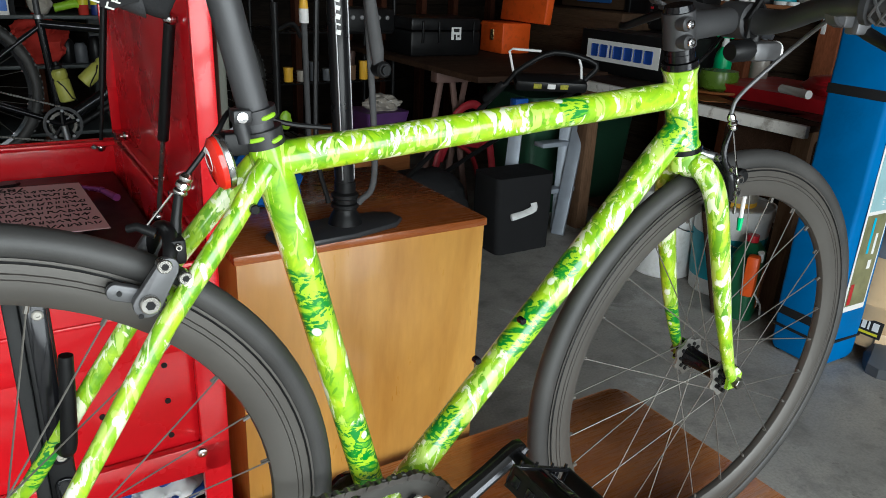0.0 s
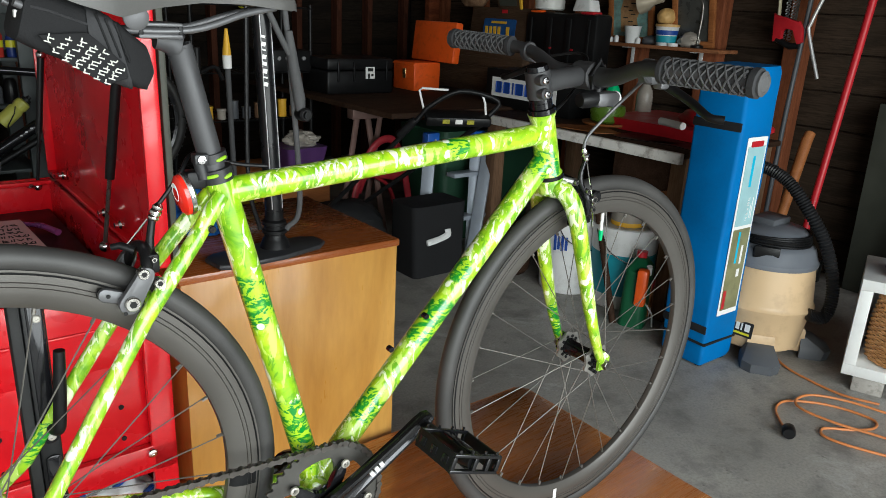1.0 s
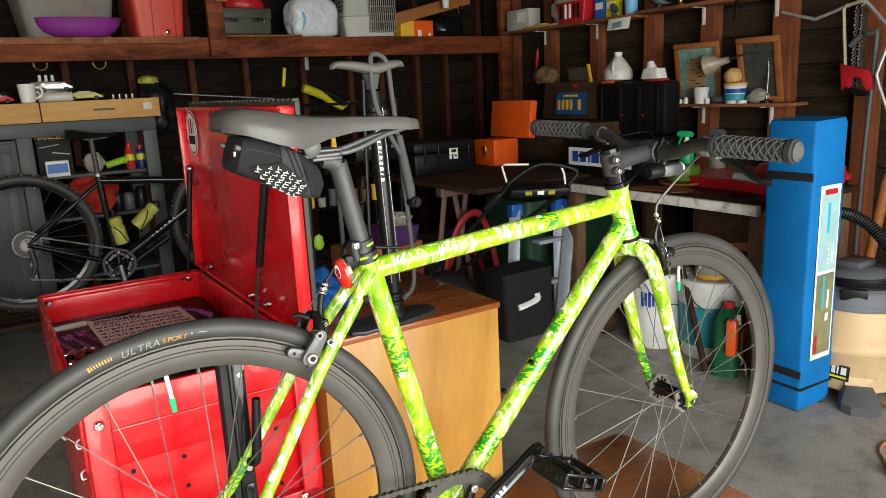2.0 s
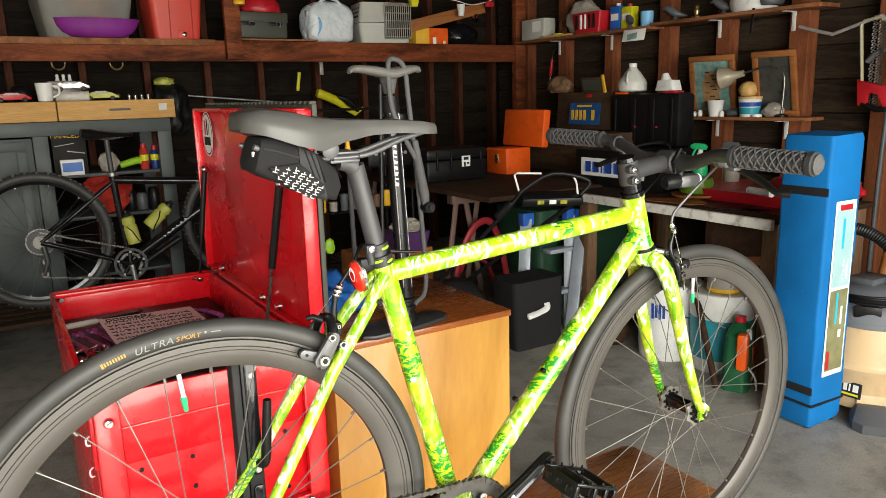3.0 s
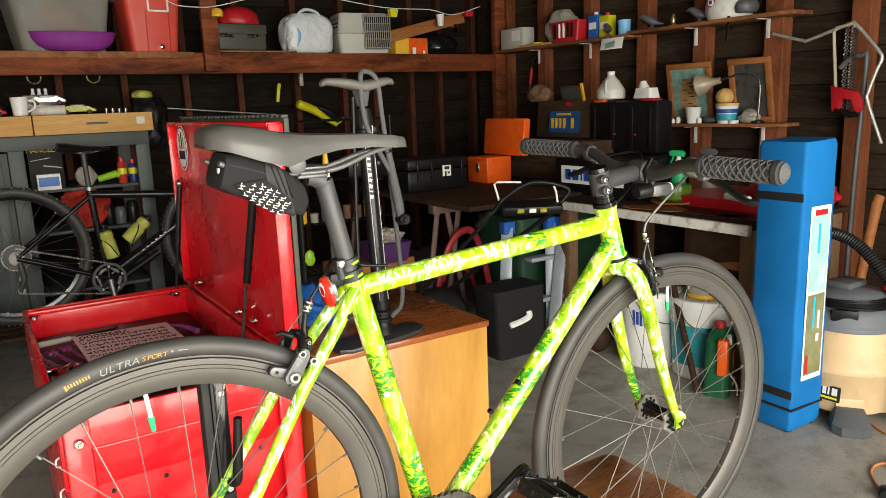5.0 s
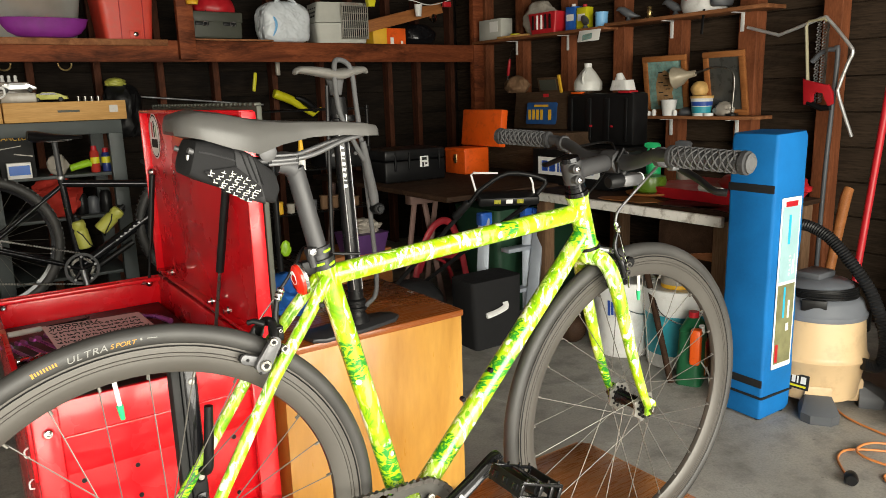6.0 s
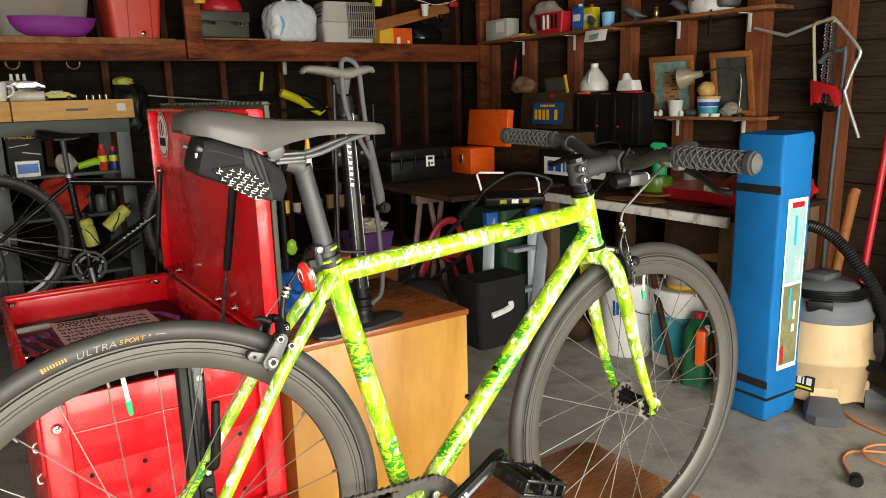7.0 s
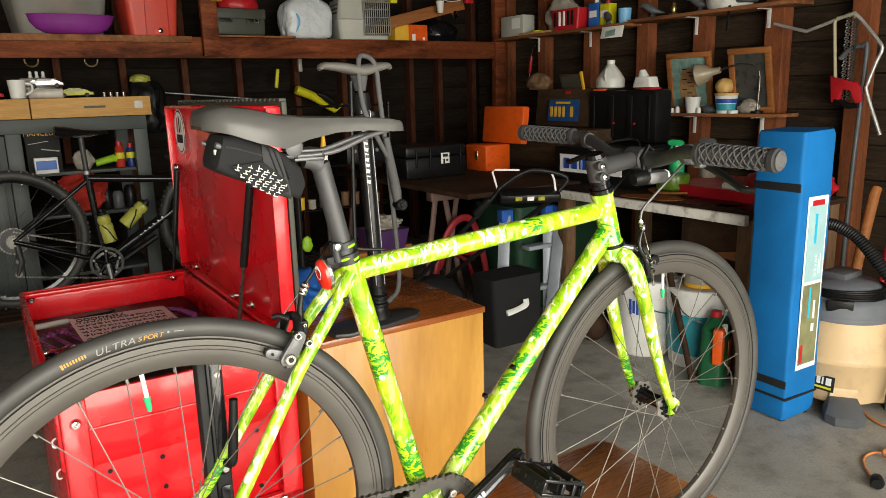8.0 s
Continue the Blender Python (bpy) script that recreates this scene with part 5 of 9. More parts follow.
def pedal(p, side, tilt):
    """A platform pedal: dark body on an axle inside an alloy cage with pins."""
    m = Matrix.Translation(p) @ Matrix.Rotation(radians(tilt), 4, "Y")
    bm = bmesh.new()
    lathe(bm, [(0.007, -0.030), (0.008, 0), (0.012, 0.010), (0.011, 0.05), (0.013, 0.06), (0.010, 0.078)], m @ AX["y" if side > 0 else "-y"], 14)
    ped = part("pedal", bm, "black", bike, "black and alloy platform pedal with pins")
    for sx in (-1, 1):
        bm = bmesh.new()
        box(bm, (sx * 0.042, side * 0.046, 0), (0.005, 0.074, 0.026), 0.002, m)
        rail = part("cage_rail", bm, "black", ped)
        for y in (0.022, 0.046, 0.070):
            bm = bmesh.new()
            box(bm, (sx * 0.0452, side * y, 0), (0.002, 0.012, 0.012), 0.0008, m)
            part("reflector_slot", bm, "black_gloss", rail)
    for y in (0.010, 0.082):
        for z in (-0.011, 0.011):
            bm = bmesh.new()
            box(bm, (0, side * y, z), (0.088, 0.006, 0.005), 0.0015, m)
            part("cage_bar", bm, "crank_alloy" if y > 0.05 else "black_gloss", ped)
        for x in (-0.041, -0.002, 0.022, 0.041):
            bm = bmesh.new()
            box(bm, (x, side * y, 0), (0.007, 0.0062, 0.018), 0.0015, m)
            part("cage_strut", bm, "crank_alloy" if y > 0.05 else "black_gloss", ped)
    for z in (-0.010, 0.010):
        bm = bmesh.new()
        box(bm, (0.0, side * 0.046, z), (0.014, 0.068, 0.005), 0.0015, m)
        part("cage_web", bm, "black_gloss", ped)
    for x in (-0.034, -0.012, 0.012, 0.034):
        for y in (0.010, 0.082):
            bm = bmesh.new()
            lathe(bm, [(0.0018, 0.012), (0.0018, 0.018), (0, 0.018)], m @ pose(x, side * y, 0), 6)
            part("pin", bm, "lever_alloy", ped)


pedal((0.553, -0.114, 0.368), -1, 22)
pedal((0.265, 0.088, 0.174), 1, 0)


def chain():
    """Chain links along both runs and round the ring and sprocket, every link an island."""
    cr, sr, y = 0.0905, 0.034, -0.046
    a, b = Vector((BB.x, 0, BB.z)), Vector((RW.x, 0, RW.z))
    d = (a - b)
    base = math.atan2(d.z, d.x)
    phi = math.acos((cr - sr) / d.length)
    path = []
    for k in range(25):
        t = base + phi - (2 * phi) * k / 24
        path.append(a + cr * Vector((math.cos(t), 0, math.sin(t))))
    for k in range(17):
        t = base - phi - (2 * math.pi - 2 * phi) * k / 16
        path.append(b + sr * Vector((math.cos(t), 0, math.sin(t))))
    path.append(path[0])
    pts, left = [], 0.0
    for p, q in zip(path, path[1:]):
        seg = (q - p).length
        s = left
        while s < seg:
            pts.append(p + (q - p) * (s / seg))
            s += 0.0127
        left = s - seg
    bm = bmesh.new()
    k = len(pts)
    for i in range(k):
        p, q = pts[i], pts[(i + 1) % k]
        if (q - p).length < 0.004:
            continue
        mid, dd = (p + q) / 2, (q - p)
        rot = Matrix.Translation(mid + Vector((0, y, 0))) @ Matrix.Rotation(-math.atan2(dd.z, dd.x), 4, "Y")
        off = 0.0032 if i % 2 else 0.0022
        for s in (-1, 1):
            box(bm, (0, s * off, 0), (0.0165, 0.001, 0.0062), 0, rot)
        rod(bm, p + Vector((0, y, 0)), "y", 0.0048, 0.0078, 8)
    return bm


part("chain", chain(), "chain_steel", bike, "oiled bicycle chain")


# upright stand that holds the bicycle by its far stay
def bike_stand():
    st = thing("bicycle_stand", BIKE, "black upright steel stand with a rubber hook behind the rear wheel", "bicycle stand")
    bm = bmesh.new()
    box(bm, (0.106, 0.062, 0.309), (0.024, 0.016, 0.610), 0.004)
    post = part("post", bm, "black", st, "black steel post with a rounded face strip")
    bm = bmesh.new()
    box(bm, (0.088, 0.070, 0.309), (0.012, 0.030, 0.606), 0.003)
    part("side_channel", bm, "ink", post)
    for z, h in ((0.512, 0.180), (0.330, 0.150), (0.140, 0.200)):
        bm = bmesh.new()
        slab(bm, round_rect(0.017, h, 0.007, 4), 0.004, Matrix.Translation((0.107, 0.0545, z)) @ pose(0, 0, 0, 90), 0.0012)
        part("face_strip", bm, "black_gloss", post)
    for z in (0.581, 0.431, 0.340, 0.160):
        bm = bmesh.new()
        lathe(bm, [(0.0048, 0), (0.0048, 0.0016), (0.0036, 0.0026), (0.0018, 0.0026), (0.0016, 0.0014), (0.0, 0.0014)], pose(0.108, 0.0505, z, 90), 14)
        part("screw", bm, "flange_alloy", post)
    part("hook", pipe((0.107, 0.056, 0.447), (0.110, 0.046, 0.444), (0.114, 0.036, 0.447), (0.1165, 0.034, 0.460), (0.1205, 0.034, 0.500), (0.1245, 0.034, 0.545), r=[0.0068, 0.0072, 0.0074, 0.0074, 0.0072, 0.0062], seg=14, smooth=4), "black", st, "rubber covered hook")
    bm = bmesh.new()
    box(bm, (0.10, 0.12, 0.006), (0.05, 0.20, 0.010), 0.003)
    part("foot", bm, "black", st)
    return st


bike_stand()


def lump_mesh(size, seed, rough=0.25, flat=0.0, sub=4, freq=2.2):
    """A soft uneven body that stands on z = 0."""
    bm = bmesh.new()
    bmesh.ops.create_icosphere(bm, subdivisions=sub, radius=1.0)
    off = Vector((seed * 3.1, seed * 1.7, seed))
    for v in bm.verts:
        k = 1 + rough * noise.noise(v.co * freq + off) + 0.4 * rough * noise.noise(v.co * freq * 3 + off)
        v.co = Vector((v.co.x * size[0] / 2 * k, v.co.y * size[1] / 2 * k, max(0.0, (v.co.z + 1 - flat) / (2 - flat) * size[2] * (0.75 + 0.25 * k))))
    return bm


# ---- beside the table ----
cab = thing("wooden_cabinet", room(0.765, 1.585, 0), "honey wood cabinet with red-brown top beside the bicycle", "cabinet")
part("body", boxes(((0, 0, 0.372), (0.466, 0.41, 0.736)), bevel=0.002), "veneer", cab, "honey pine veneer sides")
part("top", boxes(((0, 0, 0.747), (0.474, 0.418, 0.016)), bevel=0.003), "veneer_top", cab, "glossy red-brown top")

M["pump_foot"] = plain("dark grey cast foot", (0.030, 0.031, 0.034), 0.42, 0.0, 0.2, 20, 260, 0.1)
M["pump_grip"] = plain("worn grey pump grip", (0.14, 0.135, 0.125), 0.5, 0.0, 0.2, 20, 300, 0.1)
# floor pump on the cabinet
pump = thing("floor_pump", room(0.737, 1.428, 0.756), "black track pump with grey handle standing on the cabinet", "pump")
part("base", plate([(-0.135, -0.030), (-0.11, -0.050), (0.0, -0.058), (0.10, -0.046), (0.128, -0.022), (0.128, 0.018), (0.10, 0.040), (0.0, 0.055), (-0.11, 0.050), (-0.135, 0.030)], 0.011, pose(-0.015, -0.01, 0, 0, 0, 8) @ Matrix.Diagonal((0.92, 0.86, 1, 1)), 0.004), "pump_foot", pump, "dark grey foot plate")
bm = bmesh.new()
lathe(bm, [(0.030, 0.010), (0.024, 0.026), (0.020, 0.032), (0.020, 0.038), (0.024, 0.040), (0.024, 0.046), (0.020, 0.048), (0.020, 0.055), (0.023, 0.057), (0.023, 0.063), (0.018, 0.067), (0.018, 0.085)], None, 20)
part("collar", bm, "black", pump)
part("barrel", pipe((0, 0, 0.07), (-0.018, 0, 0.49), r=0.0165, seg=24), "pump_black", pump, "glossy black barrel with silver stripes")
bm = bmesh.new()
for k in (-1, 1):
    tube(bm, [(0.0105 * k + 0.0005, -0.0135, 0.09), (0.0105 * k - 0.0165, -0.0135, 0.48)], 0.0014, 6)
part("stripe", bm, "silver", pump)
for k, (z, h) in enumerate(((0.326, 0.010), (0.338, 0.004), (0.349, 0.011), (0.362, 0.009), (0.374, 0.010), (0.386, 0.004), (0.396, 0.010), (0.409, 0.006))):
    bm = bmesh.new()
    box(bm, (0, 0, 0), (0.0075, 0.001, h * 0.72), 0, Matrix.Translation((-0.018 * z / 0.5 - 0.0055, -0.0160, z)) @ pose(0, 0, 0, 0, 14, -20))
    part("printed_bar", bm, "white", pump, "", None, False)
part("cap", pipe((-0.018, 0, 0.480), (-0.019, 0, 0.515), r=[0.021, 0.018], seg=20), "black", pump)
part("rod", pipe((-0.019, 0, 0.50), (-0.021, 0, 0.545), r=0.006, seg=14), "chrome", pump)
bm = bmesh.new()
tube(bm, curve_pts([(-0.112, 0.0, 0.565), (-0.100, 0, 0.572), (-0.060, -0.006, 0.568), (-0.022, -0.008, 0.562), (0.012, -0.006, 0.568), (0.044, 0, 0.572), (0.056, 0.0, 0.566)], 5), [0.006, 0.013, 0.018, 0.021, 0.018, 0.013, 0.006], 16, True, (1.5, 0.58))
part("handle", bm, "pump_grip", pump, "wide winged grey handle")
part("handle_neck", pipe((-0.020, 0, 0.520), (-0.021, 0, 0.556), r=[0.012, 0.020], seg=16), "grip", pump)
part("hose", pipe((0.02, -0.01, 0.045), (0.045, -0.02, 0.10), (0.030, -0.02, 0.35), (0.016, -0.020, 0.50), (0.004, -0.026, 0.574), (-0.018, -0.014, 0.592), (-0.034, -0.026, 0.572), (-0.030, -0.030, 0.49), (-0.004, -0.030, 0.43), (0.022, -0.032, 0.38), r=0.0055, seg=10, smooth=8), "grip", pump, "grey rubber hose")
part("hose", pipe((-0.04, 0, 0.54), (-0.045, 0, 0.40), (-0.05, 0, 0.15), (-0.03, 0, 0.05), r=0.0045, seg=8, smooth=6), "black", pump)
part("chuck", pipe((0.022, -0.03, 0.42), (0.030, -0.032, 0.36), (0.040, -0.034, 0.30), (0.043, -0.034, 0.275), r=[0.007, 0.010, 0.011, 0.008], seg=14), "grip", pump)
bm = bmesh.new()
rod(bm, (0.046, -0.036, 0.272), "y", 0.013, 0.03, 18, 0.003)
rod(bm, (0.046, -0.053, 0.272), "y", 0.007, 0.006, 14)
part("chuck_head", bm, "black", pump)
bm = bmesh.new()
rod(bm, (-0.018, 0, 0.462), "z", 0.019, 0.02, 20, 0.002)
box(bm, (0.005, 0, 0.47), (0.03, 0.012, 0.014), 0.002)
part("hose_clip", bm, "black", pump)
M["rag_blue"] = plain("blue cotton rag", (0.012, 0.09, 0.34), 0.85, 0.0, 0.3, 20, 300, 0.3)
# blue cloth on the cabinet
bm = bmesh.new()
bmesh.ops.create_icosphere(bm, subdivisions=4, radius=1.0)
for v in bm.verts:
    k = 1 + 0.28 * noise.noise(v.co * 2.3) + 0.10 * noise.noise(v.co * 6.0)
    v.co = Vector((v.co.x * 0.075 * k, v.co.y * 0.10 * k, max(-0.0, (v.co.z * 0.7 + 0.35) * 0.055 * k)))
solid("blue_cloth", bm, "rag_blue", room(0.655, 1.665, 0.757, 20) @ Matrix.Diagonal((0.85, 1.0, 1.45, 1)), "crumpled blue cloth lying on the cabinet top", "cloth")

# red tool cart with its lid up
RIM = 0.765
cart = thing("tool_cart", room(0, 0, 0), "open red steel tool cart with its lid raised on gas struts", "tool cart")
c0, c1, d0, d1 = 0.065, 0.496, 1.365, 2.235
for name, c, s in (("tray_back", ((c0 + c1) / 2, d1, RIM - 0.07), (c1 - c0, 0.012, 0.14)), ("tray_side", (c0, (d0 + d1) / 2, RIM - 0.07), (0.012, d1 - d0, 0.14)), ("tray_side", (c1, (d0 + d1) / 2, RIM - 0.07), (0.012, d1 - d0, 0.14)), ("tray_front", ((c0 + c1) / 2, d0, RIM - 0.07), (c1 - c0, 0.012, 0.14)), ("tray_floor", ((c0 + c1) / 2, (d0 + d1) / 2, RIM - 0.145), (c1 - c0 - 0.014, d1 - d0 - 0.014, 0.012))):
    part(name, boxes((c, s), bevel=0.003), "red_paint", cart)
bm = bmesh.new()
box(bm, ((c0 + c1) / 2, (d0 + d1) / 2, RIM - 0.082), (c1 - c0 - 0.03, d1 - d0 - 0.03, 0.004))
part("liner", bm, "black", cart, "black foam tray liner")
bm = bmesh.new()
for c, s in ((((c0 + c1) / 2, d1 - 0.014, RIM - 0.008), (c1 - c0, 0.028, 0.012)), (((c0 + c1) / 2, d1 + 0.001, RIM - 0.045), (c1 - c0 - 0.05, 0.006, 0.008))):
    box(bm, c, s, 0.003)
part("rim_fold", bm, "red_paint", cart)
# side facing the bicycle
bm = bmesh.new()
box(bm, ((c0 + c1) / 2, d0 + 0.005, 0.585), (c1 - c0, 0.012, 0.35), 0.004)
side = part("side_panel", bm, "red_paint", cart, "red steel side with rows of holes")
bm = bmesh.new()
for z in (0.432, 0.12):
    box(bm, ((c0 + c1) / 2, d0 - 0.010, z), (c1 - c0, 0.016, 0.055), 0.004)
box(bm, (c0 + 0.022, d0 - 0.010, 0.43), (0.044, 0.016, 0.66), 0.004)
box(bm, (c1 - 0.022, d0 - 0.010, 0.43), (0.044, 0.016, 0.66), 0.004)
part("side_frame", bm, "red_paint", side)
bm = bmesh.new()
box(bm, ((c0 + c1) / 2, d0 - 0.006, 0.697), (c1 - c0 - 0.07, 0.008, 0.006), 0.002)
part("fold_line", bm, "red_paint", side)
for i in range(4):
    for j in range(4):
        bm = bmesh.new()
        rod(bm, (0.135 + 0.092 * i, d0 - 0.002, 0.668 - 0.062 * j), "y", 0.0045, 0.002, 10)
        part("hole", bm, "black", side)
for x, z in ((c0 + 0.024, 0.718), (c1 - 0.024, 0.718), (c1 - 0.045, 0.447), (c0 + 0.03, 0.447)):
    bm = bmesh.new()
    lathe(bm, [(0.010, 0), (0.010, 0.002), (0.007, 0.006), (0.003, 0.0065), (0.0, 0.004)], pose(x, d0 - 0.018, z, 90), 16)
    part("bolt", bm, "chrome", side)
for i in range(4):
    part("hook", pipe((c0 - 0.008, d0 + 0.01, 0.69 - 0.06 * i), (c0 - 0.014, d0 + 0.002, 0.689 - 0.06 * i), (c0 - 0.014, d0 - 0.002, 0.680 - 0.06 * i), (c0 - 0.008, d0 + 0.002, 0.676 - 0.06 * i), r=0.0017, seg=8, smooth=4), "white_plastic", side)
# other sides, drawers and castors
bm = bmesh.new()
for x in (c0 + 0.004, c1 - 0.004):
    box(bm, (x, (d0 + d1) / 2, 0.36), (0.012, d1 - d0 - 0.02, 0.52), 0.003)
box(bm, ((c0 + c1) / 2, d1 - 0.006, 0.36), (c1 - c0 - 0.03, 0.012, 0.52), 0.003)
box(bm, ((c0 + c1) / 2, (d0 + d1) / 2, 0.105), (c1 - c0, d1 - d0, 0.012), 0.003)
part("carcass", bm, "red_paint", cart)
for x in (c0 + 0.05, c1 - 0.05):
    for y in (d0 + 0.06, d1 - 0.06):
        bm = bmesh.new()
        rod(bm, (x, y, 0.045), "x", 0.045, 0.028, 20, 0.006)
        box(bm, (x, y, 0.082), (0.04, 0.05, 0.03), 0.004)
        part("castor", bm, "black", cart)
# lid
lid = part("lid", boxes(((0.520, 1.828, 1.010), (0.010, 0.856, 0.480)), bevel=0.003), "red_paint", cart, "raised glossy red lid")
for c, s in (((0.5095, 1.402, 1.010), (0.030, 0.010, 0.478)), ((0.5095, 2.254, 1.010), (0.030, 0.010, 0.478)), ((0.5095, 1.828, 1.247), (0.030, 0.840, 0.010)), ((0.5095, 1.828, 0.776), (0.030, 0.840, 0.010))):
    part("lid_fold", boxes((c, s), bevel=0.002), "red_paint", lid)
bm = bmesh.new()
box(bm, (0.540, 1.838, 1.014), (0.012, 0.844, 0.492), 0.003)
for k in range(29):
    box(bm, (0.540, 1.430 + 0.0292 * k, 1.262), (0.016, 0.016, 0.008), 0.003)
part("back_mat", bm, "olive_case", lid, "grey ribbed mat behind the lid")
sm = pose(0.5138, 2.178, 1.178, 0, -90, 0) @ pose(0, 0, 0, 0, 0, -90)
sticker = part("sticker", plate([(0.056 * math.cos(t), 0.064 * math.sin(t)) for t in [2 * math.pi * i / 28 for i in range(28)]], 0.0008, sm), "white", lid, "oval white sticker with dark marks")
part("printed_ring", plate([(0.052 * math.cos(t), 0.060 * math.sin(t)) for t in [2 * math.pi * i / 28 for i in range(28)]], 0.0004, sm @ pose(0, 0, 0.0008)), "ink", sticker)
part("printed_field", plate([(0.048 * math.cos(t), 0.056 * math.sin(t)) for t in [2 * math.pi * i / 28 for i in range(28)]], 0.0004, sm @ pose(0, 0, 0.0012)), "white", sticker)
for x, y, w_, h_, mt in ((0.0, -0.020, 0.066, 0.024, "ink"), (-0.018, 0.018, 0.014, 0.042, "red_plastic"), (0.004, 0.020, 0.010, 0.046, "ink"), (0.022, 0.016, 0.008, 0.032, "green")):
    bm = bmesh.new()
    box(bm, (x, y, 0.0018), (w_, h_, 0.0004), 0, sm)
    part("printed_mark", bm, mt, sticker, "", None, False)
for i, (p, q) in enumerate((((0.502, 2.205, 1.075), (0.462, 2.225, 0.745)), ((0.502, 1.55, 1.09), (0.470, 1.62, 0.755)))):
    p, q = Vector(p), Vector(q)
    k = p + (q - p) * 0.58
    bm = bmesh.new()
    tube(bm, [p, k], 0.009 if i else 0.008, 12)
    st = part("gas_strut", bm, "black", cart, "black gas strut")
    bm = bmesh.new()
    tube(bm, [k, q], 0.0042, 10)
    part("strut_rod", bm, "dark_steel" if i else "black", st)
    for e in (p, q):
        bm = bmesh.new()
        bmesh.ops.create_uvsphere(bm, u_segments=12, v_segments=8, radius=0.011, matrix=Matrix.Translation(e))
        part("ball_joint", bm, "steel", st)
for p in ((0.445, d1 - 0.012, 0.752), (0.085, d1 - 0.012, 0.745), (0.502, 2.08, 0.80), (0.502, 1.60, 0.80), (c0 + 0.012, 1.66, 0.74), (0.502, 1.72, 0.795)):
    bm = bmesh.new()
    lathe(bm, [(0.0095, 0), (0.0095, 0.005), (0.006, 0.009), (0.006, 0.016), (0.0, 0.016)], Matrix.Translation(p) @ (pose(0, 0, 0, 90) if p[1] > 2.2 else pose(0, 0, 0, 0, -90 if p[0] > 0.4 else 90)), 14)
    part("latch_bolt", bm, "chrome", cart)


# ---- things in the tray ----
TRAY = RIM - 0.079
sheet = solid("lettering_sheet", boxes(((0, 0, 0.004), (0.235, 0.31, 0.002))), "pink_paper", room(0.278, 1.875, TRAY + 0.026, 3, 1, 2), "pink sheet printed with rows of black stick-on letters", "sheet")
rng = random.Random(5)
writing("7890000", 0.036, "ink", sheet, pose(-0.045, 0.134, 0.0056, 0, 0, 180), 0.0004, "letter_row", 0.95)
for r in range(9):
    bm = bmesh.new()
    x = -0.106
    while x < 0.104:
        w_ = rng.uniform(0.006, 0.011)
        y = 0.108 - 0.0285 * r
        for k in range(2):
            p = Vector((x + w_ * k * 0.8, y + rng.uniform(-0.002, 0.002), 0.0056))
            box(bm, (0, 0, 0), (0.0026, rng.uniform(0.011, 0.017), 0.0008), 0, Matrix.Translation(p) @ pose(0, 0, 0, 0, 0, rng.choice((-32, -8, 6, 28))))
        if rng.random() < 0.6:
            box(bm, (x + w_ * 0.4, y + rng.choice((-0.006, 0.0, 0.006)), 0.0056), (w_, 0.0026, 0.0008))
        x += w_ + 0.0075
    part("printed_bar", bm, "ink", sheet, "", None, False)


def wrench(m, material, length=0.15):
    bm = bmesh.new()
    tube(bm, [(-length / 2, 0, 0), (length / 2, 0, 0)], 0.006, 8, True, (1, 0.5))
    for s in (-1, 1):
        slab(bm, [(0, -0.011), (0.012, -0.013), (0.022, -0.010), (0.022, -0.005), (0.012, -0.004), (0.012, 0.004), (0.022, 0.005), (0.022, 0.010), (0.012, 0.013), (0, 0.011)], 0.006, pose(s * length / 2, 0, -0.003, 0, 0, 0 if s > 0 else 180))
    return solid("wrench", bm, material, m, "purple anodised open ended spanner in the tray", "spanner", "spanners in the tray")


M["purple_metal"] = plain("purple anodised alloy", (0.36, 0.09, 0.34), 0.3, 0.5, 0.2, 20, 200, 0.0)
for i in range(4):
    wrench(room(0.092 + 0.033 * i, 1.925 + 0.012 * i, TRAY + 0.012, 112, 0, -4), "purple_metal", 0.105)
solid("marker_pen", pipe((-0.045, 0, 0), (0.030, 0, 0), (0.035, 0, 0), (0.045, 0, 0), r=[0.008, 0.008, 0.005, 0.004], seg=12), "crate", room(0.125, 2.105, TRAY + 0.012, 6), "grey marker pen lying in the tray", "pen")
solid("allen_key", pipe((-0.05, 0, 0), (0.05, 0, 0), (0.06, 0.01, 0), (0.06, 0.03, 0), r=0.004, seg=6), "black", room(0.22, 2.135, TRAY + 0.008, 8), "black hex key lying in the tray", "hex key")
for i, (a, b, h) in enumerate(((0.078, 1.868, 0.030), (0.112, 1.845, 0.042), (0.150, 1.838, 0.034), (0.135, 1.810, 0.038))):
    bm = bmesh.new()
    lathe(bm, [(0.008, 0), (0.009, 0.002), (0.009, h * 0.55), (0.0075, h * 0.62), (0.0075, h), (0.005, h), (0.005, h * 0.5), (0.0, h * 0.5)], None, 16)
    solid("drive_socket", bm, "chrome", room(a, b, TRAY + 0.009, 20 + 40 * i, 0, 90), "bright steel socket lying in the tray", "socket", "sockets in the tray")
solid("snap_pliers", pipe((-0.07, 0.012, 0), (0.0, 0, 0), (0.06, 0.018, 0), r=[0.008, 0.007, 0.004], seg=10), "purple_metal", room(0.430, 2.02, TRAY + 0.012, 115), "purple anodised pliers lying in the tray", "pliers")

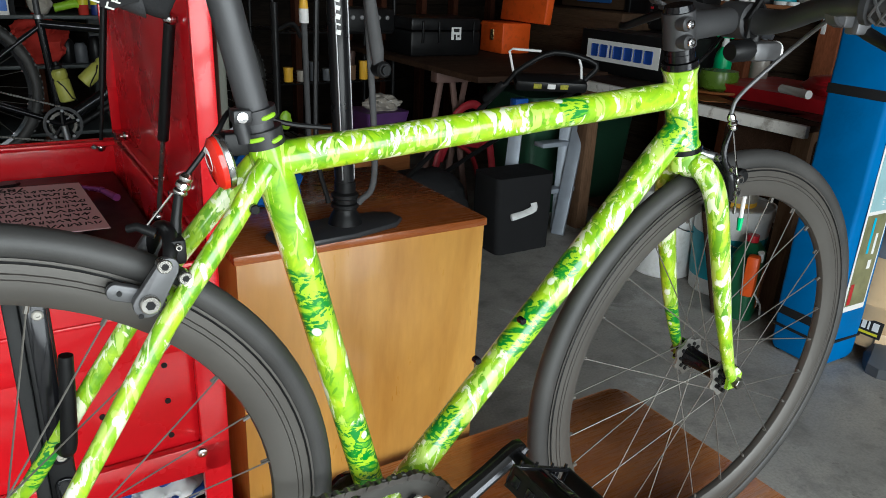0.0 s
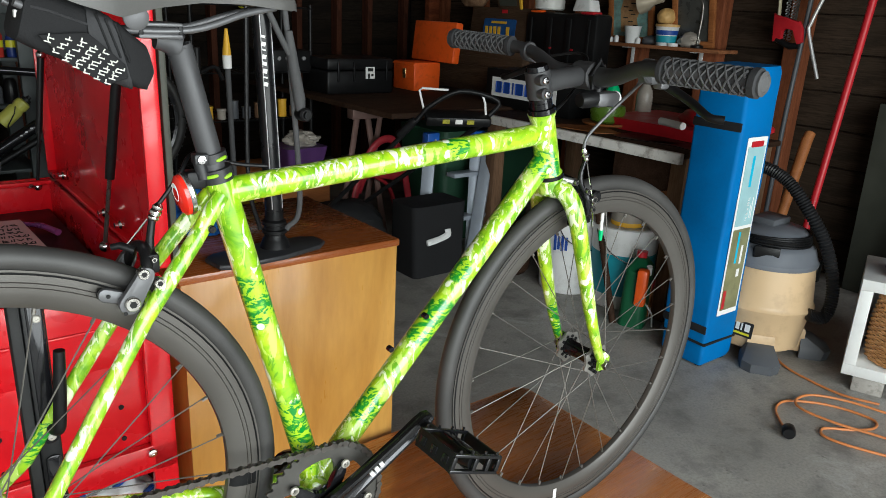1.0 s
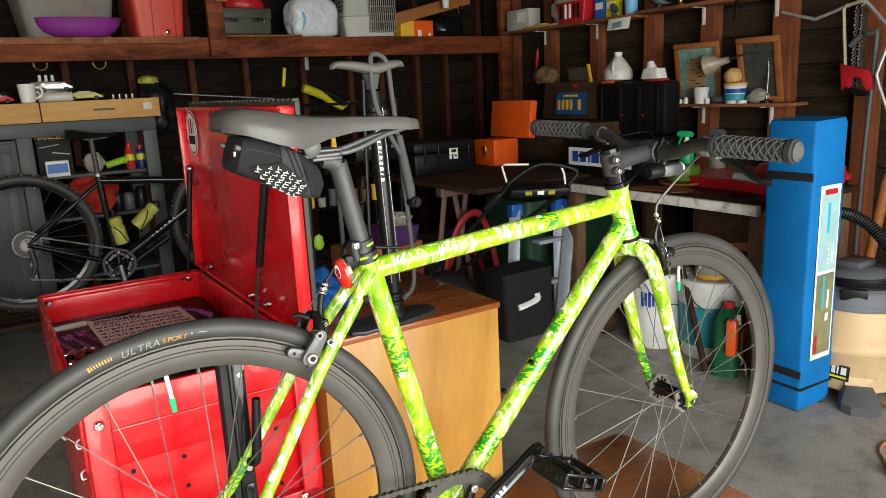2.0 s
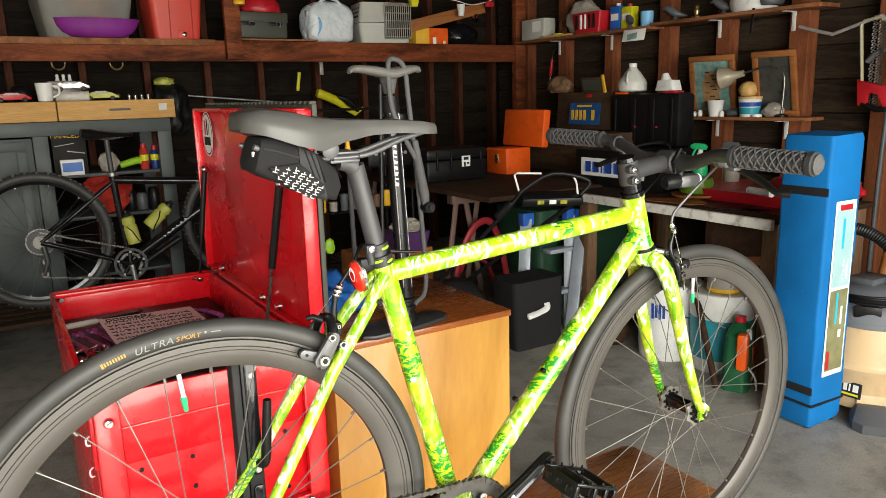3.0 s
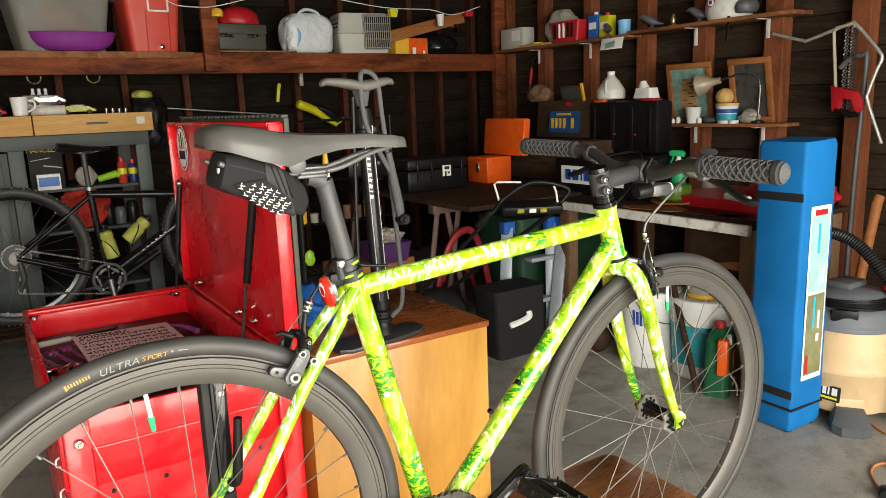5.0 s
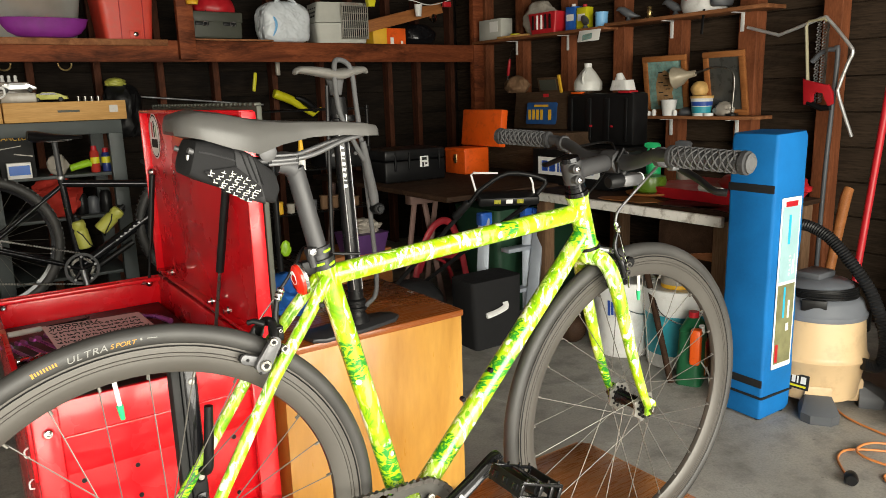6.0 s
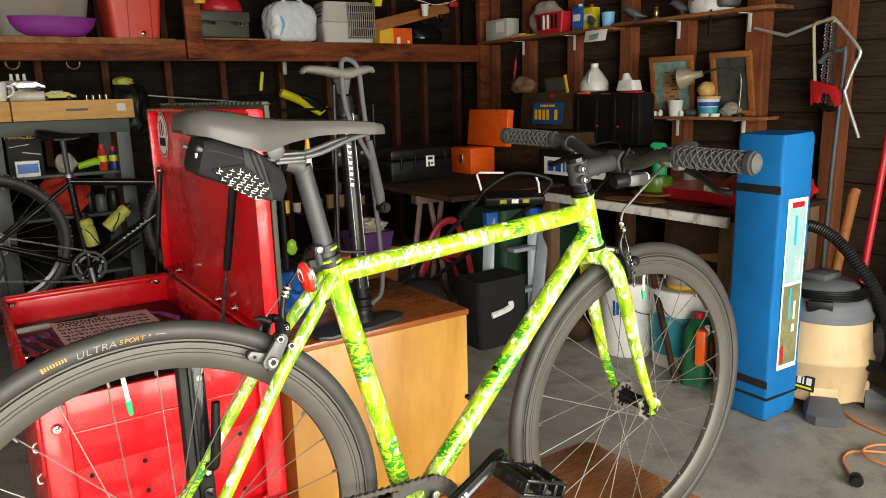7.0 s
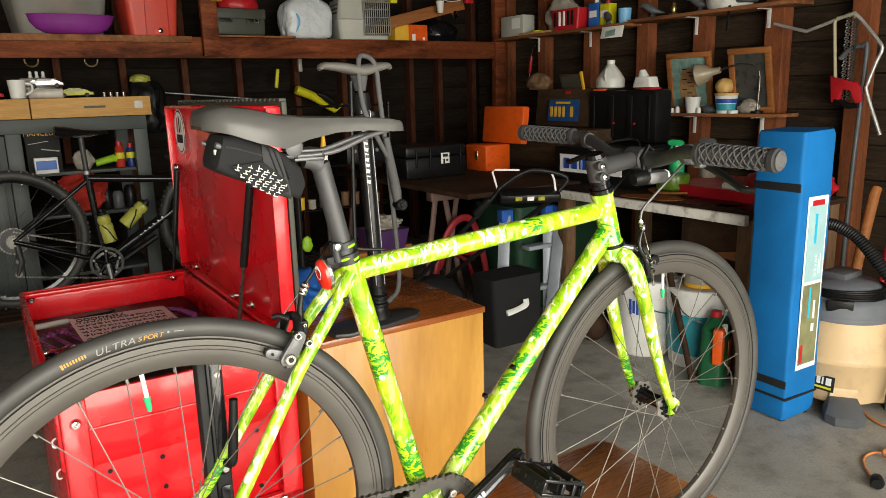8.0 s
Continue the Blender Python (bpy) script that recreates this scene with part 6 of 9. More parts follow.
# open shelf low in the cart, with a spray can and a rag
part("low_shelf", boxes((((c0 + c1) / 2, (d0 + d1) / 2, 0.300), (c1 - c0 - 0.03, d1 - d0 - 0.04, 0.010))), "black", cart)
can = thing("spray_can", room(0.335, 1.455, 0.306), "white and silver spray can standing on the cart's low shelf", "spray can")
part("can_body", turned([(0.024, 0), (0.026, 0.004), (0.026, 0.072), (0.020, 0.082)], None, 24), "white_plastic", can)
part("can_cap", turned([(0.015, 0.082), (0.015, 0.094), (0.008, 0.098), (0.0, 0.098)], None, 24), "silver", can)
part("label_band", turned([(0.0265, 0.018), (0.0265, 0.055)], None, 24), "letter_blue", can)
rag = thing("rag", room(0.405, 1.435, 0.306, 15), "crumpled white and blue rag on the cart's low shelf", "rag")
part("cloth", lump_mesh((0.115, 0.11, 0.062), 45, 0.35, 0.4, 4), "white_plastic", rag)
for x, y, z in ((-0.03, -0.050, 0.030), (0.035, -0.045, 0.035), (0.0, -0.02, 0.062)):
    part("stripe", pipe((x - 0.02, y, z - 0.012), (x, y - 0.012, z + 0.004), (x + 0.022, y, z + 0.010), r=0.008, seg=8, smooth=3, squash=(1.0, 0.5)), "letter_blue", rag)


# ---- floor on the bench side ----
# blue canopy bag
bag_m = room(2.540, 1.533, 0, -2) @ Matrix.Diagonal((0.97, 0.97, 1, 1))
canopy = thing("canopy_bag", bag_m, "tall blue canopy carry bag standing on end with a picture label", "canopy bag")
bm = bmesh.new()
H = 1.10
rows = [(0.012, 0.090), (0.03, 0.097), (0.30, 0.100), (0.62, 0.098), (0.90, 0.100), (H - 0.02, 0.099), (H, 0.094)]
prev = None
for z, hw in rows:
    ring = [bm.verts.new((x * hw / 0.5, y * hw / 0.5, z + (0.004 * math.sin(9 * x + 7 * y)))) for x, y in round_rect(1.0, 1.0, 0.07, 3)]
    if prev:
        for i in range(len(ring)):
            bm.faces.new((prev[i], prev[(i + 1) % len(ring)], ring[(i + 1) % len(ring)], ring[i]))
    else:
        bm.faces.new(ring[::-1])
    prev = ring
bm.faces.new(prev)
bmesh.ops.subdivide_edges(bm, edges=[e for e in bm.edges if abs(e.verts[0].co.z - e.verts[1].co.z) > 0.1], cuts=10)
for v in bm.verts:
    v.co.x += 0.0050 * noise.noise(v.co * 7)
    v.co.y += 0.0050 * noise.noise(v.co * 7 + Vector((5, 2, 1)))
part("bag_body", bm, "blue_cloth", canopy, "blue polyester body")
for z in (0.155, H - 0.20):
    bm = bmesh.new()
    box(bm, (-0.101, 0.0, z), (0.006, 0.195, 0.030), 0.002)
    part("handle_strap", bm, "cloth_black", canopy, "black webbing strap")
bm = bmesh.new()
for c, s in (((0, -0.100, 0.098), (0.2, 0.006, 0.009)), ((-0.100, 0, 0.098), (0.006, 0.2, 0.009)), ((0, 0.100, 0.098), (0.2, 0.006, 0.009)), ((0.100, 0, 0.098), (0.006, 0.2, 0.009))):
    box(bm, c, s, 0.001)
part("piping", bm, "cloth_black", canopy)
for x in (-0.07, 0.07):
    for y in (-0.07, 0.07):
        bm = bmesh.new()
        rod(bm, (x, y, 0.008), "z", 0.016, 0.016, 14, 0.003)
        part("foot", bm, "black", canopy)
lab = part("label", plate(round_rect(0.125, 0.66, 0.004, 2), 0.0015, pose(0.010, -0.1005, 0.50, 90)), "paper", canopy, "white bordered picture label", pose(0, 0, 0.035))
for name, c, s, mt in (("printed_panel", (0.010, -0.1032, 0.655), (0.107, 0.001, 0.285), "pale_teal"), ("printed_photo", (0.010, -0.1032, 0.345), (0.107, 0.001, 0.31), "photo_brown"), ("printed_strip", (0.010, -0.1036, 0.806), (0.075, 0.001, 0.020), "red_plastic"), ("printed_tag", (-0.030, -0.1040, 0.232), (0.018, 0.001, 0.072), "red_plastic"), ("printed_shape", (0.0, -0.1040, 0.43), (0.012, 0.001, 0.12), "cyan"), ("printed_shape", (0.004, -0.1040, 0.71), (0.014, 0.001, 0.11), "cyan"), ("printed_shape", (0.032, -0.1040, 0.40), (0.012, 0.001, 0.07), "paper"), ("printed_shape", (0.030, -0.1040, 0.33), (0.018, 0.001, 0.03), "paper"), ("printed_bar", (0.046, -0.1040, 0.575), (0.004, 0.001, 0.075), "paper"), ("printed_bar", (0.037, -0.1040, 0.565), (0.003, 0.001, 0.055), "paper")):
    bm = bmesh.new()
    box(bm, c, s)
    part(name, bm, mt, lab, "", None, False)
writing("10 ft. x 10 ft.", 0.017, "paper", lab, pose(0.018, -0.1045, 0.572, 90) @ pose(0, 0, 0, 0, 0, 90))

# wet and dry vacuum
vac = thing("shop_vacuum", room(2.82, 1.45, 0), "beige and grey wet and dry vacuum with black ribbed hose", "vacuum")
part("tank", turned([(0.150, 0.040), (0.165, 0.05), (0.184, 0.195), (0.194, 0.205), (0.196, 0.213), (0.188, 0.222), (0.186, 0.235), (0.176, 0.34), (0.172, 0.372)], None, 48), "beige", vac, "beige plastic tank with a raised seam")
part("motor_lid", turned([(0.178, 0.372), (0.180, 0.378), (0.180, 0.390), (0.172, 0.400), (0.160, 0.435), (0.148, 0.448), (0.136, 0.453), (0.130, 0.486), (0.108, 0.505), (0.0, 0.512)], None, 48), "vac_grey", vac, "blue grey motor head")
bm = bmesh.new()
tube(bm, [((0.141 - 0.0014 * a / 6.28) * (1 + 0.015 * math.sin(2.3 * a)) * math.cos(a), (0.141 - 0.0014 * a / 6.28) * (1 + 0.015 * math.sin(3.1 * a)) * math.sin(a), 0.456 + 0.0060 * a / 6.28 + 0.005 * math.sin(0.9 * a)) for a in [2 * math.pi * i / 36 for i in range(36 * 5)]], 0.0050, 7)
part("coiled_cord", bm, "black", vac, "black cord wound round the head")
bm = bmesh.new()
box(bm, (0.02, 0.03, 0.520), (0.13, 0.10, 0.03), 0.010)
part("carry_handle", bm, "grey_plastic", vac)
bm = bmesh.new()
box(bm, (-0.140, -0.075, 0.435), (0.012, 0.09, 0.045), 0.004, pose(0, 0, 0, 0, 0, 28) @ pose(-0.016, 0.09, 0))
part("switch_panel", bm, "black", vac)
for ang in (216, 306, 36, 126):
    fm = pose(0, 0, 0, 0, 0, ang)
    bm = bmesh.new()
    slab(bm, [(0.11, -0.055), (0.178, -0.048), (0.178, 0.048), (0.11, 0.055)], 0.10, fm @ pose(0, 0, 0.018), 0.012)
    foot = part("castor_foot", bm, "beige", vac)
    bm = bmesh.new()
    prev = None
    for z, x1, h in ((0.0, 0.275, 0.066), (0.038, 0.282, 0.068), (0.050, 0.268, 0.062), (0.082, 0.215, 0.046)):
        ring = [bm.verts.new(fm @ Vector(q)) for q in ((0.165, -h, z), (x1 - 0.030, -h, z), (x1, -h * 0.55, z), (x1, h * 0.55, z), (x1 - 0.030, h, z), (0.165, h, z))]
        if prev:
            for i in range(6):
                bm.faces.new((prev[i], prev[(i + 1) % 6], ring[(i + 1) % 6], ring[i]))
        else:
            bm.faces.new(ring[::-1])
        prev = ring
    bm.faces.new(prev)
    part("castor_cover", bm, "grey_plastic", foot, "dark grey castor cover")
vlab = part("label", plate(round_rect(0.135, 0.060, 0.003, 2), 0.002), "ink", vac, "black label with white mark and yellow line", pose(0, 0, 0, 0, 0, 184 - 270) @ pose(0, -0.1775, 0.128, 83))
for x, w_ in ((-0.052, 0.014), (-0.032, 0.006), (-0.014, 0.016), (0.008, 0.014), (0.024, 0.006), (0.046, 0.020)):
    bm = bmesh.new()
    box(bm, (x, 0.008, 0.0028), (w_, 0.028, 0.001))
    part("printed_mark", bm, "white", vlab, "", None, False)
bm = bmesh.new()
box(bm, (0, -0.018, 0.0028), (0.115, 0.008, 0.001))
part("printed_line", bm, "yellow", vlab, "", None, False)
hp = curve_pts([(0.486 * r - 0.87 * d, -0.871 * r - 0.486 * d, z) for r, d, z in ((-0.16, -0.10, 0.60), (-0.10, -0.05, 0.71), (0.0, 0.0, 0.69), (0.09, 0.03, 0.60), (0.18, 0.05, 0.47), (0.235, 0.06, 0.31), (0.225, 0.08, 0.20), (0.165, 0.10, 0.205))], 26)
bm = bmesh.new()
tube(bm, hp, [0.0245 if i % 2 else 0.0205 for i in range(len(hp))], 14)
part("hose", bm, "hose", vac, "black ribbed suction hose")
part("hose_clip", boxes(((0.075, -0.155, 0.355), (0.03, 0.03, 0.09)), bevel=0.006), "black", vac)

# orange cord and its plug on the floor
cord = thing("extension_cord", room(0, 0, 0), "orange extension cord coiled loosely on the concrete", "extension cord")


def floor_pts(pts, z=0.006):
    out = []
    for x, y in pts:
        p = GARAGE.inverted() @ Vector((x, y, z))
        out.append(p)
    return out


def wpts(*pts):
    return curve_pts(floor_pts(pts), 8)


bm = bmesh.new()
tube(bm, wpts((1.325, 2.15), (1.335, 2.20), (1.36, 2.27), (1.42, 2.32), (1.52, 2.31), (1.60, 2.27), (1.66, 2.20), (1.63, 2.15), (1.55, 2.14), (1.46, 2.15), (1.43, 2.11), (1.47, 2.06), (1.56, 2.00), (1.68, 1.93)), 0.0044, 8)
part("cable", bm, "orange_cord", cord)
bm = bmesh.new()
tube(bm, curve_pts(floor_pts([(1.68, 2.02), (1.60, 2.09), (1.50, 2.17), (1.44, 2.25), (1.45, 2.31), (1.53, 2.345), (1.64, 2.30), (1.75, 2.20)], 0.016), 8), 0.0044, 8)
part("cable", bm, "orange_cord", cord)
bm = bmesh.new()
tube(bm, curve_pts(floor_pts([(1.75, 2.30), (1.66, 2.36), (1.60, 2.46), (1.56, 2.60), (1.60, 2.80), (1.72, 2.92)], 0.006), 8), 0.0044, 8)
part("cable", bm, "orange_cord", cord)
p = floor_pts([(1.318, 2.118)], 0.0)[0]
bm = bmesh.new()
lathe(bm, [(0.008, 0), (0.019, 0.012), (0.021, 0.04), (0.017, 0.05), (0.0, 0.05)], Matrix.Translation(p + Vector((0, 0, 0.021))) @ pose(0, 0, 0, 90, 0, -60) @ pose(0, 0, -0.02), 16)
part("plug", bm, "black", cord, "dark rubber plug")

# white cube shelf on bricks with a wicker basket
cube_m = room(2.745, 1.075, 0.0, -70)
cube = thing("cube_shelf", cube_m, "white painted cube shelf raised on bricks", "shelf")
w0, h0, z0, dd = 0.46, 0.36, 0.06, 0.34
for c, s in (((w0 / 2, dd / 2, z0 + 0.02), (w0, dd, 0.04)), ((w0 / 2, dd / 2, z0 + h0 - 0.02), (w0, dd, 0.04)), ((0.02, dd / 2, z0 + h0 / 2), (0.04, dd, h0 - 0.08)), ((w0 - 0.02, dd / 2, z0 + h0 / 2), (0.04, dd, h0 - 0.08)), ((w0 / 2, dd - 0.006, z0 + h0 / 2), (w0 - 0.08, 0.012, h0 - 0.08))):
    bm = bmesh.new()
    box(bm, c, s, 0.002)
    part("panel", bm, "white", cube)
for x in (0.09, 0.37):
    for y in (0.05, 0.28):
        solid("brick", boxes(((0, 0, 0.029), (0.10, 0.08, 0.058)), bevel=0.004), "grey_board", cube_m @ pose(x, y, 0), "grey brick under the white cube shelf", "brick", "bricks under the shelf")


def wicker_basket(m):
    b = thing("wicker_basket", m, "round brown wicker basket inside the white cube shelf", "basket")
    bm = bmesh.new()
    n, rows_ = 36, 26
    for r in range(rows_):
        z = 0.008 + 0.0088 * r
        rad = 0.105 + 0.022 * math.sin(math.pi * (0.25 + 0.6 * r / rows_))
        pts = [((rad + 0.0035 * (1 if (i + r) % 2 else -1)) * math.cos(2 * math.pi * i / n), (rad + 0.0035 * (1 if (i + r) % 2 else -1)) * math.sin(2 * math.pi * i / n), z) for i in range(n)]
        tube(bm, pts, 0.0044, 5, True, None, True)
    part("weave", bm, "wicker", b)
    bm = bmesh.new()
    tube(bm, [(0.113 * math.cos(2 * math.pi * i / 36), 0.113 * math.sin(2 * math.pi * i / 36), 0.238) for i in range(36)], 0.009, 8, True, None, True)
    part("rim", bm, "wicker", b)
    bm = bmesh.new()
    lathe(bm, [(0.108, 0.0), (0.108, 0.004), (0.0, 0.004)], None, 30)
    part("bottom", bm, "wicker", b)


wicker_basket(cube_m @ pose(0.185, 0.14, z0 + 0.041))
bx = thing("black_tool_case", cube_m @ pose(0.14, 0.13, z0 + h0 + 0.001, 0, 0, 8), "black plastic tool lying on the cube shelf", "tool")
bm = bmesh.new()
box(bm, (0, 0, 0.026), (0.15, 0.12, 0.05), 0.012)
box(bm, (0.01, -0.01, 0.06), (0.09, 0.07, 0.02), 0.008)
part("housing", bm, "grey_plastic", bx)


# ---- shelf wall ----
SH = 1.665
bm = bmesh.new()
box(bm, (0.69, 5.0, 1.595), (6.18, 0.045, 0.135), 0.004)
solid("beam", bm, "beam", GARAGE, "long reddish timber beam along the front of the shelf", "beam", kind="structure")
bm = bmesh.new()
box(bm, (-0.55, 4.965, 1.645), (3.72, 0.022, 0.040), 0.003)
solid("trim", bm, "shelf_board", GARAGE, "pale timber batten nailed along the beam", "trim", kind="structure")
bm = bmesh.new()
box(bm, (0.69, 5.245, SH - 0.012), (6.18, 0.44, 0.022), 0.002)
solid("long_shelf", bm, "shelf_board", GARAGE, "long timber shelf under the roof", "shelf", kind="structure")
bm = bmesh.new()
box(bm, (1.425, 4.945, 2.14), (0.105, 0.05, 1.20), 0.004)
solid("shelf_post", bm, "beam", GARAGE, "reddish timber hanger nailed to the beam", "post", kind="structure")
bm = bmesh.new()
box(bm, (3.83, 4.99, 1.375), (0.10, 0.06, 2.75), 0.004)
solid("corner_post", bm, "beam", GARAGE, "reddish timber post in the corner", "post", kind="structure")


lump = lump_mesh


def taper_box(w0, d0, w1, d1, h, r=0.02):
    """A body that widens from its foot to its rim."""
    bm = bmesh.new()
    prev = None
    for i in range(5):
        t = i / 4
        ring = [bm.verts.new((x, y, h * t)) for x, y in round_rect(w0 + (w1 - w0) * t, d0 + (d1 - d0) * t, r, 4)]
        if prev:
            for k in range(len(ring)):
                bm.faces.new((prev[k], prev[(k + 1) % len(ring)], ring[(k + 1) % len(ring)], ring[k]))
        else:
            bm.faces.new(ring[::-1])
        prev = ring
    bm.faces.new(prev)
    return bm


tub = thing("storage_tub", room(0.56, 5.17, SH, 6), "cloudy storage tub stuffed with purple and brown things", "storage tub")
part("tub_body", taper_box(0.46, 0.32, 0.56, 0.38, 0.33, 0.05), "hazy_tub", tub)
for k, (x, y, z, w_, mt) in enumerate(((-0.12, -0.02, 0.05, 0.22, "dull_tan"), (0.10, -0.05, 0.04, 0.20, "dull_red"), (0.0, -0.06, 0.16, 0.22, "plank"), (0.12, 0.02, 0.18, 0.18, "dull_tan"), (-0.14, 0.0, 0.20, 0.16, "grey_plastic"))):
    part("packed_lump", lump((w_, 0.16, 0.13), 140 + k, 0.3, 0.2, 3), mt, tub, "", pose(x, y, z))
bm = bmesh.new()
tube(bm, [(x, y, 0.335) for x, y in round_rect(0.58, 0.40, 0.06, 6)], 0.012, 8, True, None, True)
part("rim", bm, "clear_tub", tub)
bowl = thing("purple_bowl", room(0.62, 4.985, SH + 0.001), "shallow purple plastic bowl leaning on the tub", "bowl")
part("bowl_side", turned([(0.085, 0.0), (0.13, 0.006), (0.168, 0.028), (0.192, 0.062), (0.204, 0.100), (0.210, 0.104), (0.198, 0.100), (0.160, 0.034), (0.0, 0.008)], Matrix.Diagonal((1.16, 0.42, 1.05, 1)), 36), "purple", bowl)

cooler = thing("cooler", room(1.09, 5.16, SH, 4), "coral red plastic cooler with a white latch plate on the shelf", "cooler")
part("cooler_body", taper_box(0.29, 0.26, 0.345, 0.30, 0.33, 0.035), "cooler", cooler)
part("cooler_lid", boxes(((0, 0, 0.355), (0.37, 0.32, 0.05)), bevel=0.012), "white_plastic", cooler)
bm = bmesh.new()
box(bm, (0.03, -0.150, 0.255), (0.12, 0.012, 0.012), 0.002)
box(bm, (-0.03, -0.149, 0.30), (0.012, 0.012, 0.10), 0.002)
box(bm, (0.09, -0.149, 0.30), (0.012, 0.012, 0.10), 0.002)
part("latch_plate", bm, "white_plastic", cooler)
for x in (-0.05, 0.09):
    bm = bmesh.new()
    box(bm, (x, -0.136, 0.14), (0.004, 0.006, 0.25), 0, pose(0, 0, 0, 4.0))
    part("seam", bm, "red_plastic", cooler)
bm = bmesh.new()
box(bm, (0.035, -0.133, 0.035), (0.07, 0.008, 0.05), 0.002)
part("drain_recess", bm, "cooler", cooler)
part("drain_plug", turned([(0.015, 0), (0.015, 0.008), (0.008, 0.012), (0, 0.012)], pose(0.035, -0.138, 0.035, 90), 16), "chrome", cooler)

brief = thing("briefcase", room(1.65, 5.10, SH + 0.012, 3), "old dark olive briefcase with buckled straps on the shelf", "briefcase")
part("case_body", boxes(((0, 0, 0.09), (0.37, 0.16, 0.17)), bevel=0.02), "olive_case", brief)
part("case_flap", boxes(((0, -0.006, 0.145), (0.375, 0.165, 0.07)), bevel=0.012), "olive_case", brief)
for x in (-0.10, 0.09):
    bm = bmesh.new()
    box(bm, (x, -0.092, 0.10), (0.09, 0.006, 0.022), 0.002)
    st = part("strap", bm, "black", brief)
    bm = bmesh.new()
    for c, s in (((x + 0.02, -0.097, 0.112), (0.03, 0.004, 0.004)), ((x + 0.02, -0.097, 0.088), (0.03, 0.004, 0.004)), ((x + 0.005, -0.097, 0.10), (0.004, 0.004, 0.028)), ((x + 0.035, -0.097, 0.10), (0.004, 0.004, 0.028))):
        box(bm, c, s)
    part("buckle", bm, "steel", st)
part("handle", pipe((-0.05, -0.03, 0.178), (-0.045, -0.03, 0.20), (0.045, -0.03, 0.20), (0.05, -0.03, 0.178), r=0.006, seg=8), "black", brief)
solid("red_helmet", lump((0.30, 0.24, 0.14), 3, 0.06, 0.6, 4), "red_plastic", room(1.69, 5.16, SH + 0.185, 10), "red glossy shell lying on the briefcase", "shell")
solid("timber_offcut", boxes(((0, 0, 0.006), (0.62, 0.05, 0.012)), bevel=0.002), "shelf_board", room(1.72, 4.99, SH, 0), "thin timber offcut lying on the shelf edge", "timber")

cbag = thing("carrier_bag", room(2.17, 5.12, SH), "knotted white plastic carrier bag filled with a box on the shelf", "bag")
bm = bmesh.new()
bmesh.ops.create_icosphere(bm, subdivisions=6, radius=1.0)
for v in bm.verts:
    p = v.co.copy()
    boxy = (abs(p.x) ** 5 + abs(p.y) ** 5 + abs(p.z) ** 5) ** (-1 / 5)
    crease = abs(noise.noise(Vector((p.x * 3.1 + 0.5 * p.z, p.y * 3.1, p.z * 1.1)) + Vector((3, 1, 7)))) + 0.5 * abs(noise.noise(p * 6.5))
    k = boxy * (1.0 - 0.085 * crease)
    wide = 1.0 - 0.34 * max(0.0, p.z * boxy) ** 3
    v.co = Vector((p.x * k * 0.185 * wide, p.y * k * 0.125 * wide, max(0.0, 0.142 + p.z * k * 0.148)))
part("bag_body", bm, "bag", cbag)
part("tied_handle", pipe((-0.10, -0.03, 0.24), (-0.04, -0.08, 0.30), (0.05, -0.09, 0.285), (0.12, -0.03, 0.22), r=[0.012, 0.026, 0.02, 0.012], seg=10, smooth=5, squash=(1, 0.4)), "bag", cbag)
part("tied_handle", pipe((-0.12, -0.09, 0.22), (-0.10, -0.13, 0.12), (-0.12, -0.11, 0.04), r=[0.014, 0.012, 0.006], seg=8, smooth=5, squash=(1, 0.5)), "sign_blue", cbag)

pet = thing("pet_carrier", room(2.60, 5.13, SH, -8), "pale grey plastic pet carrier with a wire door on the shelf", "pet carrier")
part("lower_shell", taper_box(0.38, 0.30, 0.41, 0.33, 0.14, 0.03), "crate", pet)
part("upper_shell", taper_box(0.41, 0.33, 0.36, 0.27, 0.145, 0.03), "crate", pet, "", pose(0, 0, 0.144))
bm = bmesh.new()
box(bm, (0.09, -0.166, 0.15), (0.20, 0.012, 0.235), 0.01)
part("door_opening", bm, "black", pet)
bm = bmesh.new()
tube(bm, [(-0.012, -0.178, 0.028), (0.192, -0.178, 0.028), (0.192, -0.178, 0.276), (-0.012, -0.178, 0.276)], 0.0045, 6, True, None, True)
wd = part("wire_door", bm, "flange_alloy", pet, "wire door")
for i in range(12):
    bm = bmesh.new()
    tube(bm, [(-0.002 + 0.0165 * i, -0.178, 0.030), (0.002 + 0.016 * i, -0.170, 0.272)], 0.0034, 6)
    part("wire", bm, "flange_alloy", wd)
for z in (0.04, 0.10, 0.155, 0.21, 0.262):
    bm = bmesh.new()
    tube(bm, [(-0.008, -0.178, z), (0.188, -0.178, z)], 0.0032, 6)
    part("cross_wire", bm, "flange_alloy", wd)
for i in range(4):
    for j in range(3):
        bm = bmesh.new()
        box(bm, (-0.20 + 0.008 * j, -0.10 + 0.05 * i, 0.19 + 0.03 * j), (0.012, 0.026, 0.012), 0.004)
        part("vent", bm, "black", pet)
bm = bmesh.new()
for i in range(7):
    box(bm, (0.03 + 0.016 * i, -0.150, 0.279), (0.010, 0.006, 0.010))
part("printed_bar", bm, "red_plastic", pet, "", None, False)
solid("wood_plank", boxes(((0.0, 0, 0), (0.72, 0.05, 0.085)), bevel=0.003), "plank", room(3.14, 5.02, SH + 0.205, 0, 0, -13.5), "orange-brown plank propped across boxes on the shelf", "plank")
oj = thing("carton", room(3.01, 5.13, SH), "yellow and red printed carton on the shelf", "carton")
